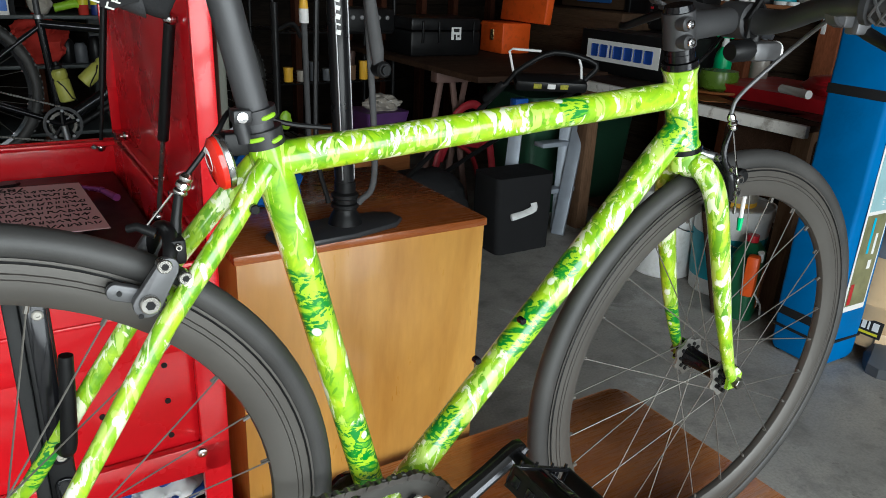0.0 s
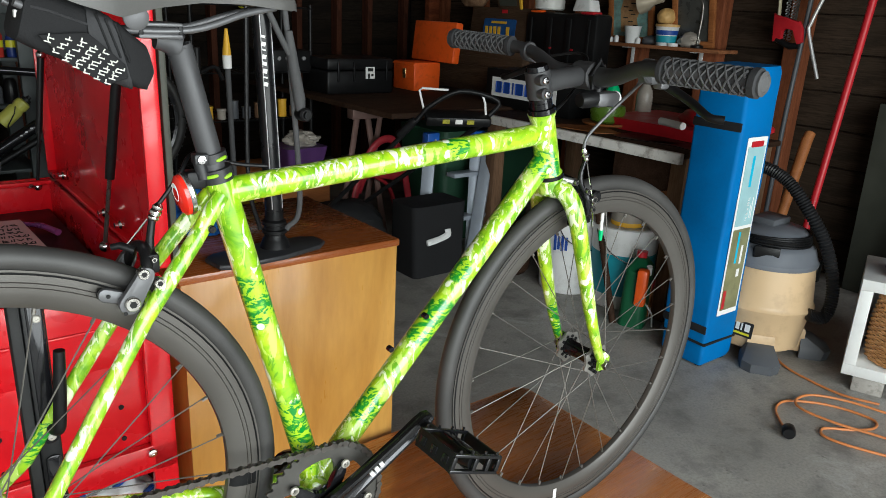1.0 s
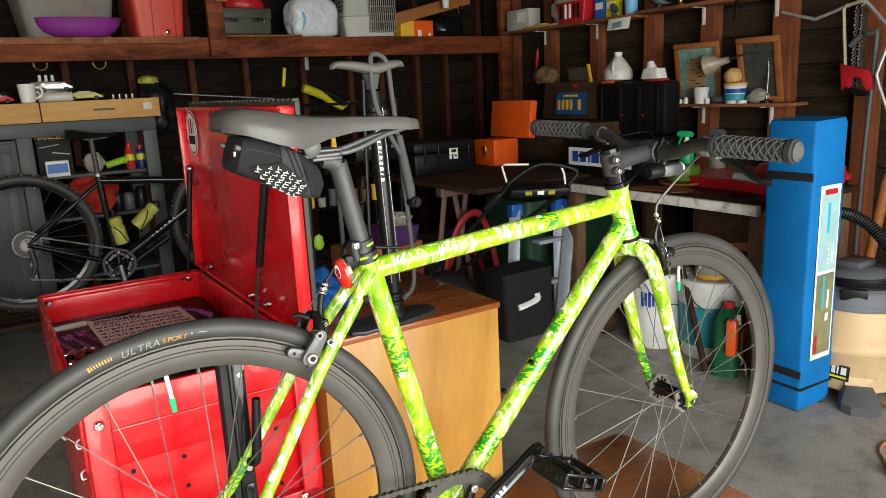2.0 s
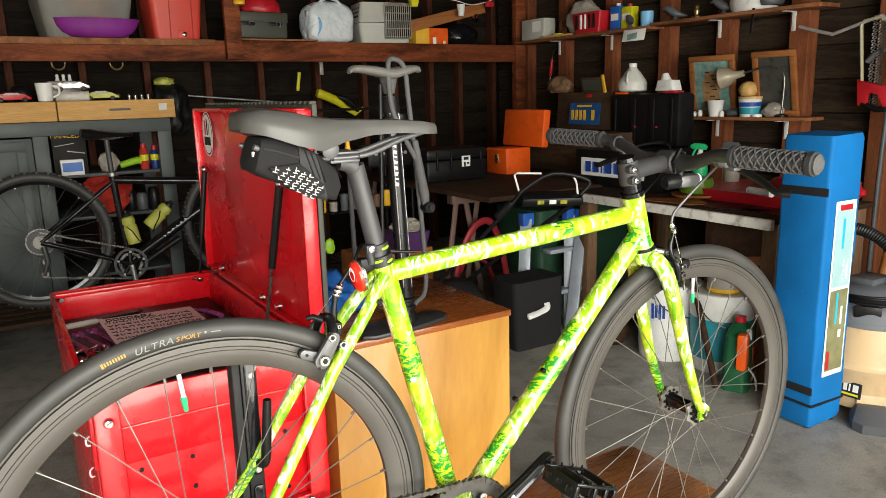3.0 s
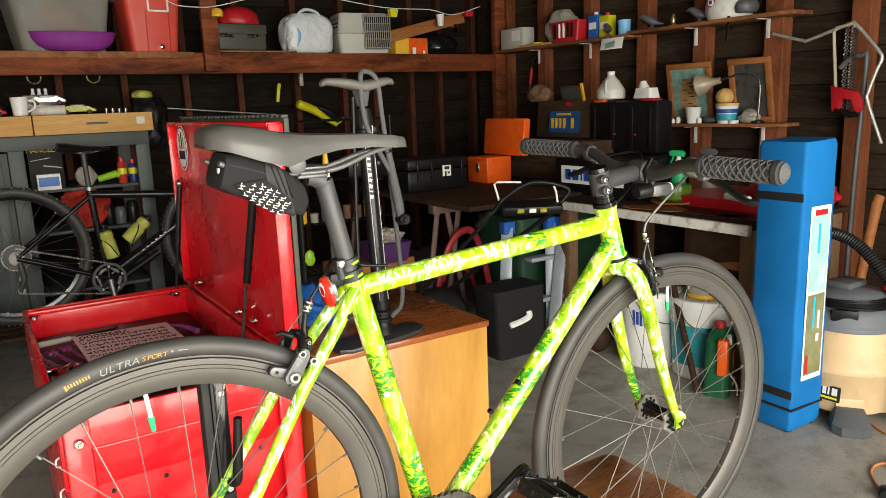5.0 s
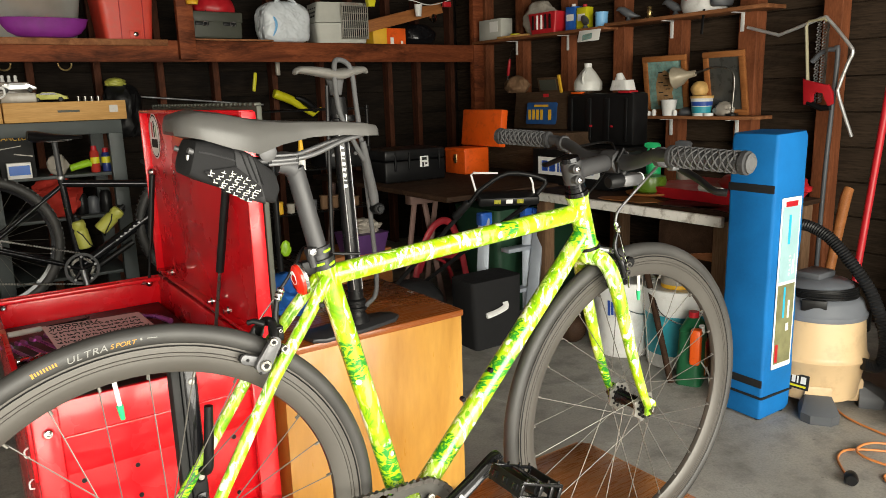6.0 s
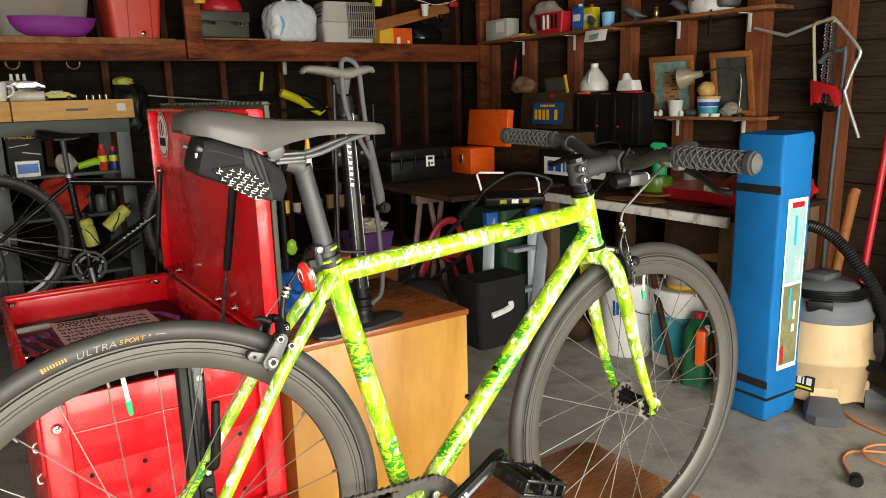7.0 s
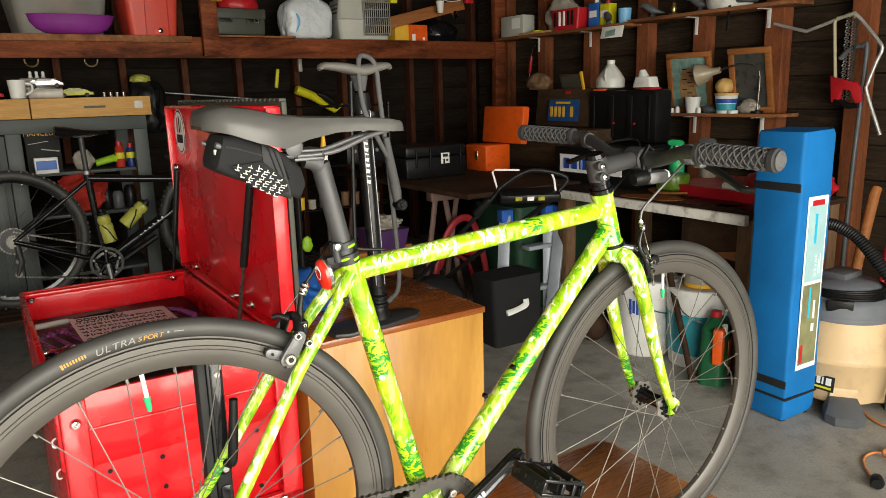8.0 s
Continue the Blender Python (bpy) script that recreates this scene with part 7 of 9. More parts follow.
part("carton_body", boxes(((0, 0, 0.06), (0.29, 0.2, 0.12)), bevel=0.003), "ochre", oj)
bm = bmesh.new()
box(bm, (0.06, -0.101, 0.06), (0.17, 0.002, 0.118))
part("printed_panel", bm, "orange", oj, "", None, False)
bm = bmesh.new()
box(bm, (0.02, -0.103, 0.025), (0.03, 0.002, 0.05))
part("printed_label", bm, "paper", oj, "", None, False)
bm = bmesh.new()
box(bm, (0.11, -0.103, 0.015), (0.02, 0.002, 0.022))
part("printed_label", bm, "paper", oj, "", None, False)
bl = thing("black_sack", room(3.33, 5.12, SH), "shiny black plastic sack on the shelf", "sack")
part("sack_body", lump((0.32, 0.22, 0.17), 11, 0.12, 0.3, 4), "black_gloss", bl)
solid("mirror_ball", turned([(0, -0.035), (0.02, -0.029), (0.035, 0), (0.02, 0.029), (0, 0.035)], None, 18), "chrome", room(3.40, 4.99, SH + 0.20), "small silver ball resting on the plank", "ball")
for a in (0.38, 0.70):
    bm = bmesh.new()
    tube(bm, [(a + 0.036 * math.cos(t), 4.985, 1.515 + 0.036 * math.sin(t)) for t in [math.pi * (0.95 + 1.1 * i / 14) for i in range(15)]], 0.005, 8)
    solid("ring_hook", bm, "brass", GARAGE, "yellow hook screwed under the beam", "hook", "hooks under the beam")
# novelty string lights along the beam
string = thing("string_light", room(0, 0, 0), "white string light with little food shaped shades on the shelf", "string light")
part("wire", pipe((1.17, 4.92, 1.97), (1.24, 4.92, 1.945), (1.38, 4.90, 1.938), (1.50, 4.90, 1.955), (2.0, 4.92, 2.06), (2.70, 4.92, 1.99), (3.10, 4.90, 1.985), (3.32, 4.90, 1.955), (3.60, 4.92, 2.03), r=0.0032, seg=6, smooth=6), "white_plastic", string)
burger = part("shade", turned([(0.0, 0.0), (0.035, 0.004), (0.038, 0.016), (0.036, 0.02), (0.040, 0.024), (0.036, 0.03), (0.038, 0.034), (0.03, 0.052), (0.0, 0.06)], pose(1.47, 4.90, 1.878), 20), "ochre", string, "burger shaped shade")
part("shade", taper_box(0.05, 0.04, 0.07, 0.05, 0.055, 0.004), "yellow", string, "fries shaped shade", pose(2.78, 4.90, 1.92))
part("shade", turned([(0.022, 0.0), (0.032, 0.085), (0.033, 0.088), (0.0, 0.088)], pose(3.20, 4.90, 1.865), 20), "white_plastic", string, "cup shaped shade")
part("shade", boxes(((3.47, 4.90, 1.965), (0.07, 0.03, 0.04)), bevel=0.004), "red_plastic", string)

# tools hanging below the beam
solid("trimmer_shaft", pipe((1.15, 5.33, 1.318), (2.06, 5.33, 1.232), r=0.0065, seg=12), "silver", room(0, 0, 0), "grey trimmer shaft hung across the studs", "trimmer")
tool = thing("cordless_tool", room(2.30, 5.30, 1.24, 0, 0, 14) @ Matrix.Diagonal((1.08, 1.1, 1.1, 1)), "lime and black cordless tool hung across the studs", "power tool")
part("tool_body", pipe((-0.16, 0, 0.030), (-0.15, 0, 0.028), (-0.03, 0, 0.012), (0.06, 0, -0.022), (0.15, 0, -0.050), r=[0.022, 0.032, 0.030, 0.020, 0.016], seg=14, smooth=3), "yellow", tool, "lime yellow body")
part("tool_grip", pipe((-0.01, -0.012, 0.035), (0.05, -0.012, 0.030), (0.13, -0.010, 0.000), (0.17, -0.010, -0.022), r=[0.014, 0.024, 0.024, 0.018], seg=12, smooth=3), "black", tool, "black moulded grip")
part("tool_head", pipe((0.145, 0, -0.060), (0.205, 0, 0.005), r=[0.012, 0.010], seg=12), "yellow", tool)
solid("yellow_wedge", boxes(((0, 0, 0), (0.026, 0.024, 0.14)), bevel=0.008), "yellow", room(2.00, 5.32, 1.40, 0, 0, 9), "yellow plastic handle hung on the wall", "handle")
hang = thing("hanging_lamp", room(2.16, 5.33, 1.50), "small lamp with pale switch hung under the beam", "lamp")
part("lamp_shade", lump((0.11, 0.11, 0.11), 5, 0.1, 0.2, 3), "old_wood", hang, "", pose(-0.02, 0, 0.05))
part("lamp_switch", boxes(((0.02, -0.03, 0.0), (0.03, 0.03, 0.11)), bevel=0.006), "clear_tub", hang)
pack = thing("rucksack", room(1.05, 5.27, 1.05), "dark rucksack with dull olive flap hung beside the bench", "rucksack")
part("sack_body", lump((0.25, 0.19, 0.37), 13, 0.35, 0.25, 4), "black", pack)
part("sack_flap", lump((0.13, 0.10, 0.055), 15, 0.25, 0.3, 3), "olive", pack, "", pose(-0.03, -0.02, 0.335))

# ---- grey workbench ----
BT = 1.292
wb = thing("workbench", room(0, 0, 0), "grey steel workbench with thick pine top and open shelves", "workbench")
for a0, a1 in ((-1.25, 0.302), (0.308, 0.918)):
    bm = bmesh.new()
    box(bm, ((a0 + a1) / 2, 4.84, BT - 0.053), (a1 - a0, 0.68, 0.106), 0.004)
    part("top", bm, "pine", wb, "thick pine bench top")
bm = bmesh.new()
box(bm, (-0.16, 4.494, BT - 0.145), (2.08, 0.02, 0.075), 0.003)
part("front_rail", bm, "grey_paint", wb)
for a in (-1.2, 0.205, 0.845):
    for b in (4.525, 5.14):
        bm = bmesh.new()
        box(bm, (a, b, (BT - 0.106) / 2), (0.075, 0.05, BT - 0.108), 0.003)
        part("leg", bm, "grey_paint", wb)
for z in (0.88, 0.64, 0.30):
    bm = bmesh.new()
    box(bm, (0.525, 4.84, z), (0.63, 0.6, 0.018), 0.002)
    part("shelf", bm, "grey_paint", wb)
for a0, a1 in ((-1.15, -0.50), (-0.49, 0.165)):
    bm = bmesh.new()
    box(bm, ((a0 + a1) / 2, 4.53, 0.59), (a1 - a0, 0.02, 1.02), 0.003)
    d = part("door", bm, "grey_paint", wb, "grey cabinet door with recessed panel")
    bm = bmesh.new()
    for c, s in ((((a0 + a1) / 2, 4.517, 1.06), (a1 - a0 - 0.06, 0.008, 0.05)), (((a0 + a1) / 2, 4.517, 0.13), (a1 - a0 - 0.06, 0.008, 0.05)), ((a1 - 0.055, 4.517, 0.59), (0.05, 0.008, 0.88)), ((a0 + 0.055, 4.517, 0.59), (0.05, 0.008, 0.88))):
        box(bm, c, s, 0.002)
    part("raised_edge", bm, "grey_paint", d)
bm = bmesh.new()
box(bm, (0.85, 4.497, BT - 0.045), (0.045, 0.003, 0.04), 0, pose(0, 0, 0))
part("label", bm, "clear_tub", wb, "small pale label on the bench front")
bm = bmesh.new()
box(bm, (0.62, 4.498, BT - 0.052), (0.11, 0.002, 0.012))
part("label", bm, "olive_case", wb, "thin dark maker's strip")
mug = thing("mug", room(0.262, 4.58, BT), "white mug with a brown line standing on the bench", "mug")
part("mug_body", turned([(0.030, 0), (0.036, 0.004), (0.044, 0.10), (0.042, 0.10), (0.034, 0.008), (0, 0.006)], None, 28), "white_plastic", mug)
part("mug_handle", pipe((0.041, 0, 0.082), (0.068, 0, 0.078), (0.070, 0, 0.042), (0.037, 0, 0.022), r=0.006, seg=10, smooth=5), "white_plastic", mug)


def toy_car(m, body, label, scale=1.0):
    c = thing("model_car", m, label, "model car", "model cars on the bench")
    bm = bmesh.new()
    slab(bm, [(-0.09, 0.012), (-0.09, 0.034), (-0.05, 0.038), (-0.03, 0.054), (0.03, 0.054), (0.055, 0.037), (0.092, 0.032), (0.095, 0.014)], 0.07, pose(0, 0.035, 0, 90), 0.006)
    part("body", bm, body, c)
    for x in (-0.055, 0.06):
        for y in (-0.034, 0.034):
            bm = bmesh.new()
            rod(bm, (x, y, 0.013), "y", 0.013, 0.012, 16, 0.003)
            part("wheel", bm, "black", c)
    bm = bmesh.new()
    slab(bm, [(-0.045, 0.039), (-0.028, 0.050), (0.028, 0.050), (0.046, 0.039)], 0.073, pose(0, 0.0365, 0, 90))
    part("windows", bm, "black_gloss", c)


toy_car(room(0.545, 4.60, BT, -12), "olive", "small olive model car on the bench")
toy_car(room(0.10, 4.60, BT, 8), "red_plastic", "small red model car on the bench")
toy_car(room(0.40, 4.62, BT + 0.055, -6), "silver_car", "small silver model car on a box")
solid("model_box", boxes(((0, 0, 0.026), (0.17, 0.09, 0.052)), bevel=0.004), "clear_tub", room(0.40, 4.62, BT, -6), "clear display box on the bench", "box")
for i in range(3):
    solid("figurine", turned([(0.012, 0), (0.010, 0.006), (0.007, 0.018), (0.009, 0.024), (0.008, 0.034), (0, 0.038)], None, 12), "white_plastic", room(0.345 + 0.032 * i, 4.75, BT + 0.115), "tiny pale figure on a tin", "figure", "tiny figures")
solid("flat_tin", boxes(((0, 0, 0.056), (0.18, 0.10, 0.112)), bevel=0.006), "clear_tub", room(0.375, 4.75, BT, 4), "pale tin at the back of the bench", "tin")
solid("dark_bottle", lump((0.13, 0.10, 0.10), 21, 0.15, 0.3, 3), "black", room(0.16, 4.78, BT), "dark crumpled bag on the bench", "bag")
for i in range(4):
    solid("socket", turned([(0.011, 0), (0.011, 0.028), (0, 0.028)], None, 12), "dark_steel", room(0.70 + 0.035 * i, 4.66, BT), "dark steel socket on the bench", "socket", "sockets on the bench")

# stuff on the open shelves
man = thing("boxed_kit", room(0.325, 4.62, 0.889, 0), "black printed box with an orange title on the bench shelf", "box")
part("box_body", boxes(((0.02, 0, 0.125), (0.17, 0.10, 0.25)), bevel=0.002), "ink", man)
writing("MANCED", 0.036, "ochre", man, pose(0.005, -0.0515, 0.215, 90))
bm = bmesh.new()
box(bm, (0.03, -0.051, 0.13), (0.09, 0.002, 0.006), 0, pose(0, 0, 0, 0, 10))
box(bm, (0.02, -0.051, 0.165), (0.10, 0.002, 0.004), 0, pose(0, 0, 0, 0, -8))
part("printed_bar", bm, "clear_tub", man, "", None, False)
tv = thing("printed_carton", room(0.345, 4.545, 0.889, 0), "small white and blue printed carton on the bench shelf", "carton")
part("carton_body", boxes(((0, 0, 0.043), (0.115, 0.06, 0.086)), bevel=0.002), "paper", tv)
bm = bmesh.new()
box(bm, (0, -0.031, 0.045), (0.10, 0.002, 0.05))
part("printed_panel", bm, "blue", tv, "", None, False)
for a, mt, mt2, h in ((0.735, "dull_red", "yellow", 0.13), (0.795, "navy", "yellow", 0.115)):
    c = thing("spray_tin", room(a, 4.60, 0.889), "tall printed spray tin on the bench shelf", "spray tin", "tins on the bench shelf")
    part("tin_body", turned([(0.024, 0), (0.025, 0.004), (0.025, h - 0.02), (0.018, h - 0.005)], None, 20), mt, c)
    part("tin_band", turned([(0.0255, 0.05), (0.0255, 0.085)], None, 20), mt2, c)
    part("tin_cap", turned([(0.016, h - 0.006), (0.016, h + 0.02), (0, h + 0.021)], None, 16), "red_plastic", c)
solid("red_towel", lump((0.25, 0.16, 0.235), 31, 0.42, 0.15, 4), "dull_red", room(0.52, 4.62, 0.65), "crumpled red cloth on the bench shelf", "cloth")
solid("white_respirator", lump((0.105, 0.09, 0.115), 33, 0.3, 0.1, 3), "clear_tub", room(0.54, 4.58, 0.889), "white moulded mask on the bench shelf", "mask")
solid("lime_bottle", pipe((0, 0, 0.02), (0.10, 0, 0.045), (0.14, 0, 0.02), r=[0.02, 0.022, 0.008], seg=12), "lime", room(0.60, 4.60, 0.90), "lime plastic bottle lying on the bench shelf", "bottle")
for a, h, mt in ((0.64, 0.12, "black"), (0.70, 0.10, "grey_plastic"), (0.77, 0.13, "black")):
    solid("dark_jar", turned([(0.03, 0), (0.032, 0.005), (0.032, h - 0.02), (0.02, h), (0, h)], None, 18), mt, room(a, 4.62, 0.65), "dark jar on the lower bench shelf", "jar", "jars on the bench")


# ---- the black bicycle by the workbench ----
def black_bike():
    PL = 0.241
    bm = bmesh.new()
    for i in range(5):
        box(bm, (0, -0.20 + 0.10 * i, PL - 0.012), (1.9, 0.092, 0.024), 0.003)
    for x in (-0.85, 0, 0.85):
        box(bm, (x, 0, (PL - 0.024) / 2), (0.09, 0.48, PL - 0.024), 0.003)
    solid("plinth", bm, "old_wood", room(0.62, 4.20, 0), "dark timber stand below the black bicycle", "stand")
    b = thing("mountain_bike", room(0.125, 4.20, 0), "black mountain bicycle with knobbly tyres and two lime bottles", "bicycle")
    hub = Vector((0, 0, PL + 0.353))
    f = Vector((1.06, 0, PL + 0.353))
    bb = Vector((0.41, 0, 0.425))
    st, ht, hb = Vector((0.375, 0, 0.906)), Vector((0.824, 0, 0.835)), Vector((0.85, 0, 0.70))
    part("seat_tube", pipe(bb, st, r=0.0175, seg=14), "black_gloss", b)
    part("top_tube", pipe(st - Vector((0, 0, 0.03)), ht, r=0.020, seg=14), "black_gloss", b)
    part("down_tube", pipe(bb, hb, r=0.028, seg=14), "black_gloss", b)
    part("head_tube", pipe(hb - Vector((-0.006, 0, 0.02)), ht + Vector((-0.006, 0, 0.03)), r=0.02, seg=14), "black_gloss", b)
    for s in (-1, 1):
        part("seat_stay", pipe(st - Vector((0, 0, 0.04)), hub + Vector((0, s * 0.06, 0)), r=0.0105, seg=10), "black_gloss", b)
        part("chain_stay", pipe(bb + Vector((0, s * 0.03, 0)), hub + Vector((0, s * 0.06, 0)), r=0.013, seg=10), "black_gloss", b)
        part("fork_leg", pipe(hb + Vector((0.01, s * 0.055, -0.03)), f + Vector((0, s * 0.055, 0)), r=0.015, seg=10), "black_gloss", b)
    for c in (hub, f):
        m = Matrix.Translation(c) @ AX["y"]
        bm = bmesh.new()
        lathe(bm, [(0.327 + 0.026 * math.cos(t), 0.026 * math.sin(t)) for t in [2 * math.pi * i / 12 for i in range(12)]], m, 64, True)
        wh = part("tyre", bm, "rubber", b, "knobbly black tyre")
        bm = bmesh.new()
        for i in range(84):
            for y in (-0.016, 0.016) if i % 2 else (-0.005, 0.022):
                box(bm, (0, y, 0.350), (0.010, 0.010, 0.008), 0, Matrix.Translation(c) @ Matrix.Rotation(2 * math.pi * i / 84, 4, "Y"))
        part("knob", bm, "rubber", wh)["kind"] = "stuff"
        bm = bmesh.new()
        lathe(bm, [(0.306, -0.014), (0.306, 0.014), (0.290, 0.010), (0.290, -0.010)], m, 64, True)
        part("rim", bm, "black_gloss", wh)
        bm = bmesh.new()
        lathe(bm, [(0.010, -0.05), (0.022, -0.03), (0.014, 0), (0.022, 0.03), (0.010, 0.05)], m, 20)
        part("hub", bm, "black_gloss", wh)
        for k in range(24):
            a = 2 * math.pi * k / 24
            s = -1 if k % 2 else 1
            d = 1 if k % 4 < 2 else -1
            bm = bmesh.new()
            tube(bm, [c + Vector((0.02 * math.cos(a + d * 1.2), s * 0.03, 0.02 * math.sin(a + d * 1.2))), c + Vector((0.295 * math.cos(a), 0, 0.295 * math.sin(a)))], 0.0011, 4)
            part("spoke", bm, "spoke", wh)
            if k % 2:
                bm = bmesh.new()
                box(bm, (0.2885 * math.cos(a), 0.0, 0.2885 * math.sin(a)), (0.006, 0.006, 0.006), 0, Matrix.Translation(c))
                part("nipple", bm, "steel", wh)
    cas = []
    for k in range(8):
        bm = bmesh.new()
        r = 0.070 - 0.0055 * k
        n = 28 - 2 * k
        pts = []
        for i in range(2 * n):
            a = math.pi * i / n
            q = r if i % 2 else r - 0.004
            pts.append((q * math.cos(a), q * math.sin(a)))
        slab(bm, pts, 0.0022, Matrix.Translation(hub + Vector((0, -0.030 - 0.0045 * k, 0))) @ pose(0, 0, 0, 90))
        part("sprocket", bm, "dark_steel" if k in (0, 6, 7) else "black_matte", b)
    bm = bmesh.new()
    tube(bm, [hub + Vector((0.01, -0.07, -0.02)), hub + Vector((0.02, -0.075, -0.10)), hub + Vector((-0.005, -0.07, -0.17))], [0.012, 0.014, 0.008], 10)
    der = part("derailleur", bm, "black_matte", b)
    for z in (-0.10, -0.165):
        bm = bmesh.new()
        rod(bm, hub + Vector((0.012 if z > -0.12 else 0.0, -0.068, z)), "y", 0.018, 0.006, 18, 0.001)
        part("jockey_wheel", bm, "dark_steel", der)
    for r, y, mt in ((0.085, -0.052, "black_matte"), (0.060, -0.046, "dark_steel")):
        bm = bmesh.new()
        lathe(bm, [(r, -0.002), (r, 0.002), (r - 0.014, 0.002), (r - 0.014, -0.002)], Matrix.Translation(bb + Vector((0, y, 0))) @ AX["y"], 40, True)
        part("chainring", bm, mt, b)
    bm = bmesh.new()
    for k in range(5):
        a = 2 * math.pi * k / 5 + 0.3
        tube(bm, [bb + Vector((0, -0.058, 0)), bb + Vector((0.07 * math.cos(a), -0.054, 0.07 * math.sin(a)))], [0.014, 0.008], 8)
    part("spider", bm, "black_gloss", b)
    for k in range(5):
        a = 2 * math.pi * k / 5 + 0.3
        bm = bmesh.new()
        rod(bm, bb + Vector((0.066 * math.cos(a), -0.062, 0.066 * math.sin(a))), "y", 0.007, 0.006, 12, 0.001)
        part("chainring_bolt", bm, "silver", b)
    part("crank_arm", pipe(bb + Vector((0, -0.075, 0)), bb + Vector((0.02, -0.085, -0.172)), r=[0.016, 0.012], seg=12), "silver", b)
    bm = bmesh.new()
    box(bm, bb + Vector((0.02, -0.14, -0.172)), (0.085, 0.09, 0.022), 0.006)
    part("pedal", bm, "black", b)
    for p, q in ((bb + Vector((0, -0.05, 0.084)), hub + Vector((0, -0.05, 0.05))), (bb + Vector((0, -0.05, -0.084)), hub + Vector((0, -0.06, -0.18)))):
        bm = bmesh.new()
        n = int((q - p).length / 0.0127)
        for i in range(n):
            box(bm, p + (q - p) * ((i + 0.5) / n), (0.0105, 0.006 if i % 2 else 0.0045, 0.008), 0)
        part("chain_run", bm, "dark_steel", b)
    part("seat_post", pipe(st - Vector((0, 0, 0.01)), (0.368, 0, 1.09), r=0.0135, seg=14), "black_matte", b)
    bm = bmesh.new()
    rod(bm, st, "z", 0.02, 0.02, 16, 0.002)
    part("seat_clamp", bm, "silver", b)
    part("saddle", pipe((0.25, 0, 1.128), (0.29, 0, 1.120), (0.38, 0, 1.112), (0.50, 0, 1.108), r=[0.058, 0.070, 0.042, 0.018], seg=16, smooth=5, squash=(1.0, 0.42)), "black", b)
    for s in (-1, 1):
        part("saddle_rail", pipe((0.30, s * 0.02, 1.106), (0.34, s * 0.02, 1.092), (0.40, s * 0.02, 1.092), (0.45, s * 0.01, 1.10), r=0.0035, seg=8), "steel", b)
    part("stem", pipe(ht + Vector((-0.01, 0, 0.04)), ht + Vector((0.06, 0, 0.07)), r=0.016, seg=12), "black_matte", b)
    part("handlebar", pipe(ht + Vector((0.03, -0.34, 0.10)), ht + Vector((0.06, -0.10, 0.08)), ht + Vector((0.06, 0.10, 0.08)), ht + Vector((0.03, 0.34, 0.10)), r=0.013, seg=12, smooth=4), "black_matte", b)
    for c, tilt in ((Vector((0.435, -0.005, 0.60)), -10), (Vector((0.58, -0.005, 0.66)), 48)):
        m = Matrix.Translation(c) @ Matrix.Rotation(radians(tilt), 4, "Y")
        bm = bmesh.new()
        lathe(bm, [(0.030, -0.075), (0.036, -0.07), (0.036, 0.02), (0.030, 0.03), (0.036, 0.045), (0.033, 0.07), (0.022, 0.078)], m, 22)
        bt = part("bottle", bm, "olive", b, "lime drinks bottle")
        bm = bmesh.new()
        lathe(bm, [(0.024, 0.078), (0.024, 0.092), (0.012, 0.096), (0.010, 0.11), (0, 0.11)], m, 18)
        part("bottle_cap", bm, "black", bt)
        bm = bmesh.new()
        for s in (-1, 1):
            tube(bm, [m @ Vector(p) for p in ((0.04, s * 0.01, -0.078), (0.02, s * 0.038, -0.06), (0.0, s * 0.04, 0.0), (-0.02, s * 0.038, 0.03))], 0.003, 6)
        part("bottle_cage", bm, "black", b)
    bm = bmesh.new()
    for k in range(6):
        box(bm, (0.60 + 0.024 * k, -0.0290, 0.551 + 0.0165 * k), (0.012, 0.001, 0.007), 0, None)
    part("printed_bar", bm, "silver", b, "", None, False)
    bm = bmesh.new()
    rod(bm, bb + (st - bb) * 0.68, "z", 0.0172, 0.012, 14)
    part("tube_band", bm, "yellow", b)
    part("bottle_pump", pipe((0.47, -0.03, 0.41), (0.68, -0.03, 0.53), r=0.017, seg=12), "black", b)
    return b


black_bike()


# ---- bench wall ----
def shelf_board(name, a0, a1, b0, b1, z, thick, label):
    bm = bmesh.new()
    box(bm, ((a0 + a1) / 2, (b0 + b1) / 2, z - thick / 2), (a1 - a0, b1 - b0, thick), 0.003)
    return solid(name, bm, "shelf_board", GARAGE, label, "shelf")


M["tan"] = plain("tan paint", (0.42, 0.24, 0.11), 0.6, 0.0, 0.4, 40, 160, 0.0)
M["bright_tube"] = plain("bright galvanised tube", (0.78, 0.78, 0.78), 0.38, 0.75, 0.1, 20, 200, 0.03)
US, UR, LS = 1.686, 1.700, 1.098
shelf_board("wall_shelf", 3.76, 3.955, 3.50, 4.96, US, 0.022, "narrow timber wall shelf crowded with small things")
shelf_board("wall_shelf", 3.76, 3.955, 2.34, 3.50, UR, 0.022, "narrow timber wall shelf with bird figures")
shelf_board("wall_shelf", 3.76, 3.955, 2.38, 3.22, LS, 0.020, "short timber wall shelf with pots and pictures")
